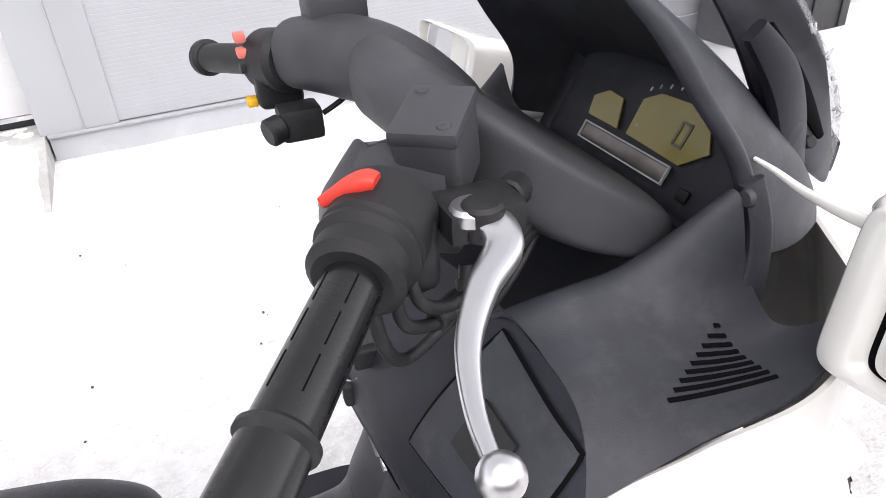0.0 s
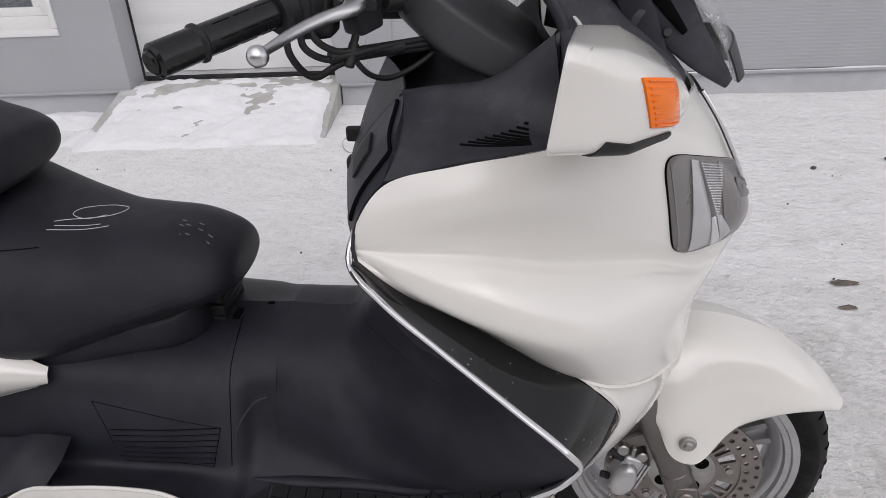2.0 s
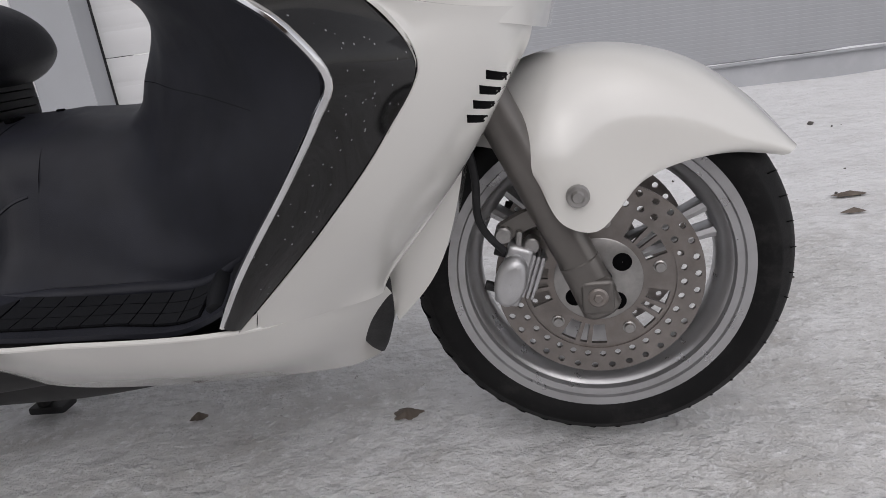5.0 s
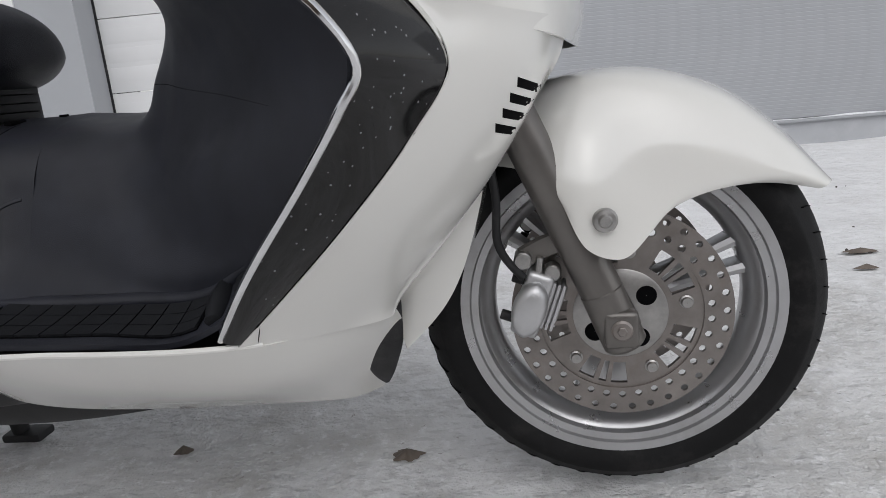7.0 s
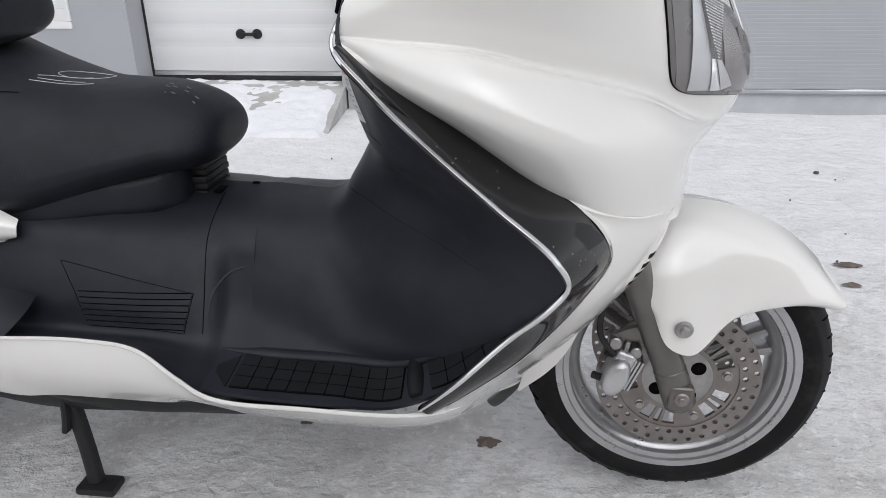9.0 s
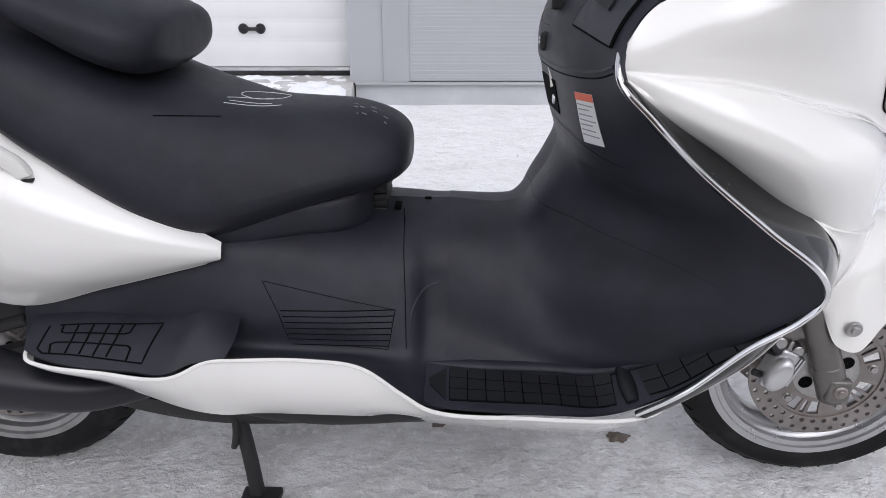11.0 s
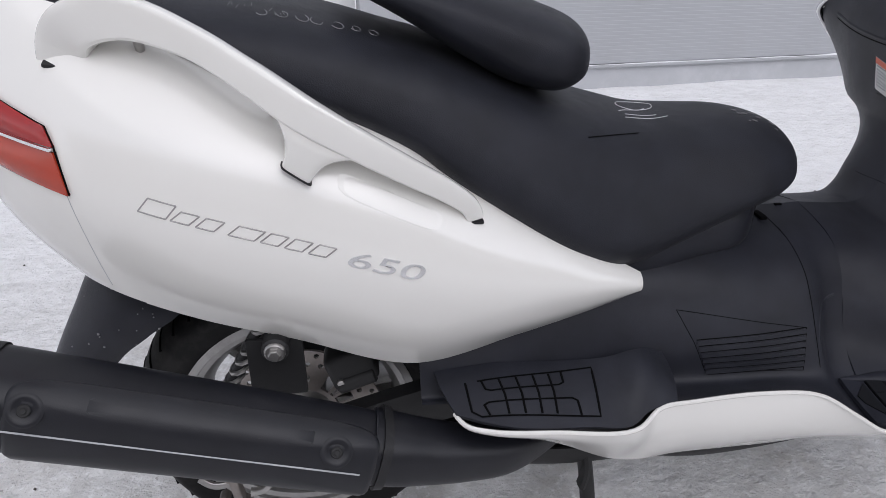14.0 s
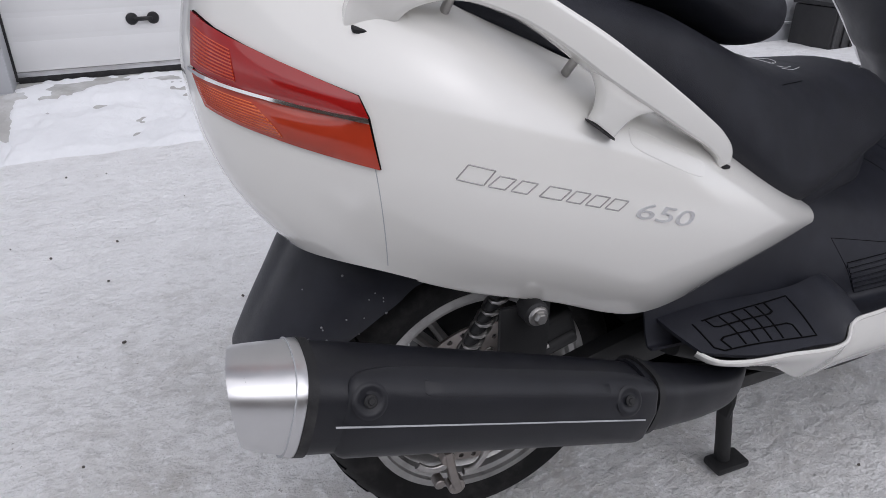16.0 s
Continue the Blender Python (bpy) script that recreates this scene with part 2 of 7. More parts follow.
def snow_ground():
    """Trodden snow: pale, greyer icy wear in the driven track, shade painted into hollows, fine crumbs of relief."""
    m = bpy.data.materials.new("trodden_snow")
    m.use_nodes = True
    t = m.node_tree
    b = t.nodes["Principled BSDF"]
    N, L = t.nodes.new, t.links.new
    co = N("ShaderNodeTexCoord").outputs["Object"]

    def noise_node(sc, detail, stretch=(1, 1, 1)):
        mp = N("ShaderNodeMapping")
        mp.inputs["Scale"].default_value = stretch
        mp.inputs["Rotation"].default_value = (0, 0, radians(-12))
        L(co, mp.inputs["Vector"])
        n = N("ShaderNodeTexNoise")
        n.inputs["Scale"].default_value, n.inputs["Detail"].default_value, n.inputs["Roughness"].default_value = sc, detail, 0.65
        L(mp.outputs[0], n.inputs["Vector"])
        return n.outputs["Fac"]

    def ramp(src, lo, hi, a, z):
        r = N("ShaderNodeMapRange")
        r.inputs["From Min"].default_value, r.inputs["From Max"].default_value, r.inputs["To Min"].default_value, r.inputs["To Max"].default_value = lo, hi, a, z
        L(src, r.inputs["Value"])
        return r.outputs[0]

    def mixed(fac, a, c):
        x = N("ShaderNodeMix")
        x.data_type = "RGBA"
        L(fac, x.inputs[0])
        for k, v in ((6, a), (7, c)):
            if isinstance(v, tuple):
                x.inputs[k].default_value = (*v, 1)
            else:
                L(v, x.inputs[k])
        return x.outputs[2]

    sep = N("ShaderNodeSeparateXYZ")
    L(co, sep.inputs[0])
    wob = N("ShaderNodeMath")
    wob.operation = "MULTIPLY_ADD"
    wob.inputs[1].default_value = 1.6
    L(noise_node(1.1, 6), wob.inputs[0]), L(sep.outputs["Y"], wob.inputs[2])
    track = ramp(wob.outputs[0], 1.1, 1.95, 1.0, 0.22)
    wear = ramp(noise_node(2.2, 9, (0.7, 1.2, 1)), 0.36, 0.66, 0.15, 1.0)
    worn = N("ShaderNodeMath")
    worn.operation = "MULTIPLY"
    L(track, worn.inputs[0]), L(wear, worn.inputs[1])
    # Hollows coloured darker: the shade of the relief is put into the snow's colour.
    hollow_shade = ramp(noise_node(15, 5), 0.50, 0.68, 0, 0.7)
    grit = ramp(noise_node(5.5, 10), 0.48, 0.66, 0, 0.9)
    pits = ramp(noise_node(70, 3), 0.66, 0.72, 0, 0.7)
    crumbs = ramp(noise_node(48, 4), 0.54, 0.66, 0, 0.7)
    base = mixed(worn.outputs[0], (0.89, 0.893, 0.900), (0.67, 0.665, 0.656))
    low = N("ShaderNodeMath")
    low.operation = "MULTIPLY"
    L(hollow_shade, low.inputs[0]), L(ramp(track, 0.25, 1.0, 0.45, 1.0), low.inputs[1])
    base = mixed(low.outputs[0], base, (0.64, 0.635, 0.63))
    dirty = N("ShaderNodeMath")
    dirty.operation = "MULTIPLY"
    L(grit, dirty.inputs[0]), L(track, dirty.inputs[1])
    base = mixed(dirty.outputs[0], base, (0.53, 0.515, 0.495))
    base = mixed(crumbs, base, (0.89, 0.89, 0.90))
    spots = N("ShaderNodeMath")
    spots.operation = "MULTIPLY"
    L(pits, spots.inputs[0]), L(ramp(noise_node(3.2, 4), 0.42, 0.6, 0.1, 1.0), spots.inputs[1])
    base = mixed(spots.outputs[0], base, (0.26, 0.235, 0.21))
    flecks = N("ShaderNodeMath")
    flecks.operation = "MULTIPLY"
    L(ramp(noise_node(34, 7, (0.7, 1.5, 1)), 0.53, 0.60, 0, 0.75), flecks.inputs[0]), L(ramp(track, 0.25, 0.9, 0.06, 1.0), flecks.inputs[1])
    base = mixed(flecks.outputs[0], base, (0.60, 0.595, 0.59))
    L(base, b.inputs["Base Color"])
    b.inputs["Roughness"].default_value = 0.7
    b.inputs["Specular IOR Level"].default_value = 0.3
    last = None
    for strength, sc, dist, stretch in ((0.75, 6, 0.04, (0.9, 1.1, 1)), (0.6, 19, 0.024, (1, 1, 1)), (0.7, 48, 0.009, (1, 1, 1)), (0.28, 130, 0.003, (1, 1, 1))):
        bp = N("ShaderNodeBump")
        bp.inputs["Strength"].default_value, bp.inputs["Distance"].default_value = strength, dist
        L(noise_node(sc, 5, stretch), bp.inputs["Height"])
        if last:
            L(last, bp.inputs["Normal"])
        last = bp.outputs[0]
    L(last, b.inputs["Normal"])
    return m


SNOW = snow_ground()


# ---- shapes ----
def crom(pts, n):
    """n points along a smooth curve through pts."""
    p = np.array(pts, float)
    d = np.maximum(np.linalg.norm(np.diff(p, axis=0), axis=1), 1e-6) ** 0.7
    s = np.concatenate([[0], np.cumsum(d)])
    if len(p) == 2:
        return p[0] + np.linspace(0, 1, n)[:, None] * (p[1] - p[0])
    m = np.empty_like(p)
    sl = np.diff(p, axis=0) / d[:, None]
    m[1:-1] = (sl[:-1] * d[1:, None] + sl[1:] * d[:-1, None]) / (d[:-1] + d[1:])[:, None]
    m[0], m[-1] = 1.5 * sl[0] - 0.5 * m[1], 1.5 * sl[-1] - 0.5 * m[-2]
    t = np.linspace(0, s[-1], n)
    k = np.clip(np.searchsorted(s, t, "right") - 1, 0, len(d) - 1)
    h = d[k][:, None]
    x = ((t - s[k]) / d[k])[:, None]
    return (2 * x**3 - 3 * x**2 + 1) * p[k] + (x**3 - 2 * x**2 + x) * h * m[k] + (-2 * x**3 + 3 * x**2) * p[k + 1] + (x**3 - x**2) * h * m[k + 1]


def sheet(curves, nu=40, nv=24):
    """A smooth grid of points through a few curves."""
    a = np.stack([crom(c, nu) for c in curves])
    return np.stack([crom(a[:, i], nv) for i in range(nu)], axis=1)


def grid_bm(g, close_u=False, close_v=False, caps=False):
    """A bmesh over a grid of points (v, u, 3)."""
    bm = bmesh.new()
    nv, nu = g.shape[:2]
    vs = [[bm.verts.new(g[j, i]) for i in range(nu)] for j in range(nv)]
    for j in range(nv - (not close_v)):
        for i in range(nu - (not close_u)):
            q = (vs[j][i], vs[j][(i + 1) % nu], vs[(j + 1) % nv][(i + 1) % nu], vs[(j + 1) % nv][i])
            if len({v for v in q}) == 4:
                bm.faces.new(q)
    if caps:
        bm.faces.new(list(reversed(vs[0])))
        bm.faces.new(vs[-1])
    bmesh.ops.remove_doubles(bm, verts=bm.verts, dist=1e-5)
    bmesh.ops.recalc_face_normals(bm, faces=bm.faces)
    return bm


def part(name, bm, material, parent=None, label="", solid=0.0, smooth=True, sharp=40, m=None):
    """Links a bmesh as one mesh object under a thing or under a part."""
    me = bpy.data.meshes.new(name)
    if m is not None:
        bm.transform(m)
    bm.normal_update()
    for e in bm.edges:
        if solid and len(e.link_faces) == 1:
            e.smooth = False
        if len(e.link_faces) == 2 and e.calc_face_angle(0) > radians(sharp):
            e.smooth = False
    for f in bm.faces:
        f.smooth = smooth
    bm.to_mesh(me)
    bm.free()
    me.materials.append(material)
    ob = new(name, me)
    if parent:
        ob.parent = parent
    if label:
        ob["label"] = label
    if solid:
        mod = ob.modifiers.new("thickness", "SOLIDIFY")
        mod.thickness, mod.offset = solid, 0.0
    return ob


def flip(g):
    """The same grid on the other side."""
    return g * np.array([1, -1, 1])


def both(name, g, material, parent, label="", solid=0.004):
    """A panel and its twin on the other side."""
    return [part(name, grid_bm(k), material, parent, label, solid) for k in (g, flip(g))]


def box(size, at=(0, 0, 0), bevel=0.0, seg=2):
    bm = bmesh.new()
    bmesh.ops.create_cube(bm, size=1)
    bmesh.ops.scale(bm, vec=size, verts=bm.verts)
    if bevel:
        bmesh.ops.bevel(bm, geom=list(bm.edges), offset=bevel, segments=seg, affect="EDGES", profile=0.6)
    bmesh.ops.translate(bm, vec=at, verts=bm.verts)
    return bm


def join(*bms):
    """Several bmeshes as one."""
    out = bms[0]
    for b in bms[1:]:
        me = bpy.data.meshes.new("tmp")
        b.to_mesh(me)
        b.free()
        out.from_mesh(me)
        bpy.data.meshes.remove(me)
    return out


def lathe(profile, seg=64, axis="y", at=(0, 0, 0), closed=False):
    """Turns a profile of (radius, offset along the axis) round an axis through at."""
    rows = []
    for r, o in profile:
        a = np.linspace(0, 2 * np.pi, seg, endpoint=False)
        c, s, k = r * np.cos(a), r * np.sin(a), np.full(seg, o)
        rows.append(np.stack({"x": (k, c, s), "y": (c, k, s), "z": (c, s, k)}[axis], 1) + np.array(at))
    return grid_bm(np.array(rows), close_u=True, close_v=closed)


def frames_along(p):
    """Unit side and up vectors along a line of points."""
    t = np.gradient(p, axis=0)
    t /= np.linalg.norm(t, axis=1)[:, None]
    ref = np.array([0, 0, 1.0]) if abs(t[:, 2]).max() < 0.95 else np.array([0, 1.0, 0])
    side = np.cross(t, ref)
    side /= np.maximum(np.linalg.norm(side, axis=1), 1e-6)[:, None]
    up = np.cross(side, t)
    return t, side, up


def sweep(pts, radii, n=40, seg=16, power=2.0, straight=False, caps=True):
    """A bar along pts; radii are (half width sideways, half height), one pair or one for each point."""
    p = np.array(pts, float) if straight else crom(pts, n)
    r = np.array(radii, float)
    if r.ndim == 0:
        r = np.array([[r, r]])
    elif r.ndim == 1:
        r = r[None, :]
    if len(r) == 1:
        r = np.repeat(r, len(p), 0)
    elif not straight:
        r = crom(np.concatenate([r, np.zeros((len(r), 1))], 1), n)[:, :2] if len(r) != len(p) else r
    _, side, up = frames_along(p)
    a = np.linspace(0, 2 * np.pi, seg, endpoint=False)
    ca, sa = np.cos(a), np.sin(a)
    ca, sa = np.sign(ca) * abs(ca) ** (2 / power), np.sign(sa) * abs(sa) ** (2 / power)
    g = p[:, None] + side[:, None] * (r[:, 0, None] * ca)[..., None] + up[:, None] * (r[:, 1, None] * sa)[..., None]
    return grid_bm(g, close_u=True, caps=caps)


def bar(pts, radii, section, n=60, soft=0.2):
    """A bar with an angular section; section corners are (sideways, up) in half widths."""
    p = crom(pts, n)
    r = crom(np.concatenate([np.array(radii, float), np.zeros((len(radii), 1))], 1), n)[:, :2]
    _, side, up = frames_along(p)
    ring = []
    s = [np.array(k, float) for k in section]
    for i, k in enumerate(s):
        before, after = s[i - 1], s[(i + 1) % len(s)]
        e, f = k + (before - k) * soft, k + (after - k) * soft
        ring += [e * (1 - w) ** 2 + k * 2 * w * (1 - w) + f * w * w for w in (0, 0.33, 0.67, 1)]
    ring = np.array(ring)
    g = p[:, None] + side[:, None] * (r[:, 0, None] * ring[:, 0])[..., None] + up[:, None] * (r[:, 1, None] * ring[:, 1])[..., None]
    return grid_bm(g, close_u=True, caps=True)


def slices(pairs, y, half, seg=28, power=4.0):
    """A body through flat rings, each between two points of (x, z)."""
    an = np.linspace(0, 2 * np.pi, seg, endpoint=False)
    ca, sa = np.cos(an), np.sin(an)
    ca, sa = np.sign(ca) * abs(ca) ** (2 / power), np.sign(sa) * abs(sa) ** (2 / power)
    rows = []
    for (x0, z0, x1, z1), yc, h in zip(crom(pairs, 24), np.interp(np.linspace(0, 1, 24), np.linspace(0, 1, len(y)), y), np.interp(np.linspace(0, 1, 24), np.linspace(0, 1, len(half)), half)):
        rows.append(np.stack([(x0 + x1) / 2 + ca * (x1 - x0) / 2, yc + sa * h, (z0 + z1) / 2 + ca * (z1 - z0) / 2], 1))
    return grid_bm(np.array(rows), close_u=True, caps=True)


def rod(a, b, r, seg=16, r2=None, bevel=True):
    """A round bar from a to b with slightly eased ends."""
    a, b = np.array(a, float), np.array(b, float)
    r2 = r if r2 is None else r2
    d = (b - a) / np.linalg.norm(b - a)
    e = min(r, r2) * 0.18 if bevel else 0
    p = [a, a + d * e, b - d * e, b] if e else [a, b]
    rr = [r - e, r, r2, r2 - e] if e else [r, r2]
    ref = np.array([0, 0, 1.0]) if abs(d[2]) < 0.9 else np.array([1.0, 0, 0])
    s = np.cross(d, ref)
    s /= np.linalg.norm(s)
    u = np.cross(s, d)
    an = np.linspace(0, 2 * np.pi, seg, endpoint=False)
    g = np.array([q + k * (s * np.cos(an)[:, None] + u * np.sin(an)[:, None]) for q, k in zip(p, rr)])
    return grid_bm(g, close_u=True, caps=True)


def ball(c, r, seg=20):
    bm = bmesh.new()
    bmesh.ops.create_uvsphere(bm, u_segments=seg, v_segments=seg // 2 + 2, radius=r)
    bmesh.ops.translate(bm, vec=c, verts=bm.verts)
    return bm


def loft(sections, n=40, seg=40):
    """A body through cross-sections of (x, y centre, z centre, half width, half height, power)."""
    even = np.array([1, 1, 1, 1, 1, .01])
    s = crom(np.array(sections, float) * even, n) / even
    a = np.linspace(0, 2 * np.pi, seg, endpoint=False)
    g = []
    for x, yc, zc, w, h, p in s:
        c, k = np.cos(a), np.sin(a)
        c, k = np.sign(c) * abs(c) ** (2 / p), np.sign(k) * abs(k) ** (2 / p)
        g.append(np.stack([np.full(seg, x), yc + w * c, zc + h * k], 1))
    return grid_bm(np.array(g), close_u=True, caps=True)


def tree_of(g):
    """A search tree over a panel's grid, to lay details on it."""
    bm = grid_bm(g)
    bmesh.ops.triangulate(bm, faces=bm.faces)
    t = BVHTree.FromBMesh(bm)
    bm.free()
    return t


def lay(tree, p, way, lift=0.002):
    """The point where the way from p meets the panel, lifted off it."""
    way = Vector(way).normalized()
    hit, normal, _, _ = tree.ray_cast(Vector(p) - way * 0.4, way)
    if hit is None:
        hit, normal, _, _ = tree.find_nearest(Vector(p))
    if normal.dot(way) > 0:
        normal = -normal
    return np.array(hit + normal * lift)


def decal(tree, quad, way, nu=10, nv=6, lift=0.002, bulge=0.0):
    """A grid laid over a panel inside four corners (lower left, lower right, upper right, upper left)."""
    a, b, c, d = (np.array(k, float) for k in quad)
    g = np.zeros((nv, nu, 3))
    for j in range(nv):
        for i in range(nu):
            u, v = i / (nu - 1), j / (nv - 1)
            p = (a * (1 - u) + b * u) * (1 - v) + (d * (1 - u) + c * u) * v
            g[j, i] = lay(tree, p, way, lift + bulge * (1 - (2 * u - 1) ** 2) * (1 - (2 * v - 1) ** 2))
    return g


def round_decal(tree, quad, way, rings=8, seg=48, lift=0.002, bulge=0.0, power=5.0):
    """Like decal, with its corners rounded off."""
    a, b, c, d = (np.array(k, float) for k in quad)
    g = np.zeros((rings, seg, 3))
    for i in range(seg):
        t = 2 * math.pi * i / seg
        cu, su = math.cos(t), math.sin(t)
        cu, su = math.copysign(abs(cu) ** (2 / power), cu), math.copysign(abs(su) ** (2 / power), su)
        for j in range(rings):
            f = max(j / (rings - 1), 0.01)
            u, v = .5 + .5 * f * cu, .5 + .5 * f * su
            p = (a * (1 - u) + b * u) * (1 - v) + (d * (1 - u) + c * u) * v
            g[j, i] = lay(tree, p, way, lift + bulge * (1 - f * f))
    return g


def cord(tree, pts, way, r, n=24, seg=8, lift=0.001):
    """A bead or seam along a line laid on a panel."""
    return sweep([lay(tree, p, way, lift) for p in crom(pts, n)], r, seg=seg, straight=True)


def thing(name, label, category, at=(0, 0, 0), group="", kind=""):
    ob = new(name)
    ob.empty_display_size = 0.1
    ob.location = at
    return tagged(ob, label, category, group, kind)


def solo(name, bm, material, label, category, group="", kind="", **kw):
    return tagged(part(name, bm, material, **kw), label, category, group, kind)


# ---- ground ----
def axis_steps(lo, hi, step, far):
    """Grid lines: close together from lo to hi, then ever wider out to far."""
    a = list(np.arange(lo, hi + step / 2, step))
    d, left, right = step, [], []
    x = lo
    while x > -far:
        d *= 1.35
        x -= d
        left.append(x)
    d, x = step, hi
    while x < far:
        d *= 1.35
        x += d
        right.append(x)
    return np.array(left[::-1] + a + right)


def build_ground():
    xs, ys = axis_steps(-3.0, 5.5, 0.05, 900), axis_steps(-1.2, 4.2, 0.05, 900)
    g = np.zeros((len(ys), len(xs), 3))
    for j, y in enumerate(ys):
        for i, x in enumerate(xs):
            z = 0.0
            if -4 < x < 7 and -2 < y < 5:
                z = 0.006 * noise.noise((x * 5, y * 9, 0)) + 0.006 * noise.noise((x * 2.1, y * 2.6, 3))
                v = (y - 3.196) * math.cos(radians(3.43)) - (x - 0.318) * math.sin(radians(3.43))
                z += 0.012 * max(0, 1 + v / 0.3) * noise.noise((x * 1.7, 0, 5)) if v > -0.3 else 0
            g[j, i] = x, y, z - 0.004
    return solo("ground", grid_bm(g), SNOW, "trodden pale snow with greyer icy wear", "ground", kind="structure", sharp=180)


build_ground()

# ---- building, in its own frame: x along the wall, y into it ----
HOUSE = pose(0.318, 3.196, 0, 0, 0, 3.43)
DOOR_L, DOOR_R, DOOR_Z, DOOR_TOP, DEEP = -1.395, -0.09, 0.157, 2.05, 0.22
WIN_L, WIN_R, WIN_Z, WIN_TOP = -2.95, -1.75, 0.52, 1.70


def slab(x0, x1, y0, y1, z0, z1, bevel=0.0):
    return box((x1 - x0, y1 - y0, z1 - z0), ((x0 + x1) / 2, (y0 + y1) / 2, (z0 + z1) / 2), bevel)


def setting(name, bm, material, label, category="wall", **kw):
    return tagged(part(name, bm, material, m=HOUSE, **kw), label, category, kind="structure")


BASE = 0.142
setting("wall_left", join(slab(-9, WIN_L, 0, 0.3, BASE, 3.4), slab(WIN_L, WIN_R, 0, 0.3, BASE, WIN_Z), slab(WIN_L, WIN_R, 0, 0.3, WIN_TOP, 3.4), slab(WIN_R, DOOR_L, 0, 0.3, BASE, 3.4)), WALL, "smooth light grey painted wall panels")
setting("wall_over_door", slab(DOOR_L, DOOR_R, 0, 0.3, DOOR_TOP, 3.4), WALL, "light grey wall over the garage door")
setting("wall_right", slab(DOOR_R, 0.28, 0, 0.3, BASE, 3.4), WALL, "light grey flat wall panel beside the door")


def ribbed(x0, x1, z0, z1, pitch, depth):
    """A sheet of fine level ribs."""
    n = int((z1 - z0) / pitch)
    rows = []
    for k in range(n):
        for f, d in ((0.0, 0), (0.12, depth), (0.88, depth), (1.0, 0)):
            z = z0 + (k + f) * pitch
            rows.append([(x0, -d, z), (x1, -d, z)])
    rows += [[(x0, 0.3, z1), (x1, 0.3, z1)], [(x0, 0.3, z0), (x1, 0.3, z0)]]
    return grid_bm(np.array(rows, float), close_v=True)


setting("wall_ribbed", ribbed(0.28, 9.0, BASE + 0.01, 3.4, 0.022, 0.0011), WALL, "light grey wall clad in finely ribbed sheet", smooth=False)
setting("trim_post", slab(0.118, 0.28, -0.012, -0.001, BASE + 0.005, 3.38, 0.003), WALL, "flat grey upright trim strip", "trim")
setting("trim_joint", slab(0.111, 0.116, -0.004, 0.004, BASE, 3.38), PLINTH, "thin upright panel joint", "trim")
for k, (a, b) in enumerate(((-9.0, DOOR_L - 0.03), (DOOR_R + 0.03, 9.0))):
    setting("plinth", slab(a, b, 0.012, 0.3, -0.3, BASE - 0.004, 0.004), PLINTH, "grey sheet plinth along the wall foot", "plinth")
    setting("ledge", join(slab(a, b, -0.022, 0.05, BASE - 0.012, BASE + 0.004, 0.002)), WALL, "thin grey ledge over the plinth", "trim")


def snow_ridge(x0, x1, y, z, h, w, seed):
    """A thin uneven line of snow lying along a ledge."""
    n = int((x1 - x0) / 0.03)
    p = np.array([(x0 + (x1 - x0) * k / n, y, z + 0.25 * h * noise.noise((k * 0.21, seed, 0))) for k in range(n + 1)])
    r = np.array([(w * max(0.15, 0.6 + 0.7 * noise.noise((k * 0.13, seed, 2))), h * max(0.12, 0.5 + 0.9 * noise.noise((k * 0.09, seed, 7)))) for k in range(n + 1)])
    return sweep(p, r, seg=8, straight=True)


setting("snow_on_ledge", snow_ridge(1.3, 7.5, -0.012, BASE + 0.006, 0.008, 0.012, 3), SNOWPILE, "thin line of snow lying on the wall ledge", "snow")

# garage door: sections, seal, handle
door = thing("door_1", "white sectional garage door, shut, with a black handle", "garage door", kind="structure")
SECTION = 0.455
for k in range(4):
    z0 = DOOR_Z + 0.045 + k * SECTION
    part("panel", join(slab(DOOR_L + 0.012, DOOR_R - 0.012, DEEP, DEEP + 0.04, z0 + 0.002, z0 + SECTION - 0.002, 0.004), *[slab(DOOR_L + 0.02, DOOR_R - 0.02, DEEP - 0.0006, DEEP + 0.002, z0 + h - 0.045, z0 + h + 0.045, 0.001) for h in (0.11, 0.228, 0.345)]), DOORWHITE, door, m=HOUSE)
part("bottom_rail", slab(DOOR_L + 0.012, DOOR_R - 0.012, DEEP - 0.004, DEEP + 0.045, DOOR_Z + 0.02, DOOR_Z + 0.045, 0.002), ALU, door, "pale aluminium bottom rail", m=HOUSE)
part("seal", slab(DOOR_L + 0.01, DOOR_R - 0.01, DEEP - 0.006, DEEP + 0.045, DOOR_Z - 0.012, DOOR_Z + 0.019, 0.004), RUBBER, door, "black rubber seal", m=HOUSE)
part("side_seal", slab(DOOR_L, DOOR_L + 0.011, DEEP - 0.008, DEEP + 0.04, DOOR_Z, DOOR_TOP), RUBBER, door, "black rubber seal", m=HOUSE)
part("sticker", slab(DOOR_R - 0.10, DOOR_R - 0.03, DEEP - 0.006, DEEP - 0.0045, DOOR_Z + 0.024, DOOR_Z + 0.04), PAPER, door, "small white sticker", m=HOUSE)
HX, HZ = -0.72, 0.44
handle = part("handle", join(box((0.1, 0.016, 0.022), (HX, DEEP - 0.022, HZ), 0.006), *[lathe([(0.001, -0.016), (0.026, -0.014), (0.032, -0.006), (0.032, 0.0), (0.001, 0.0)], 24, "y", (HX + s * 0.054, DEEP - 0.001, HZ)) for s in (-1, 1)]), RUBBER, door, "black dog-bone handle", m=HOUSE)

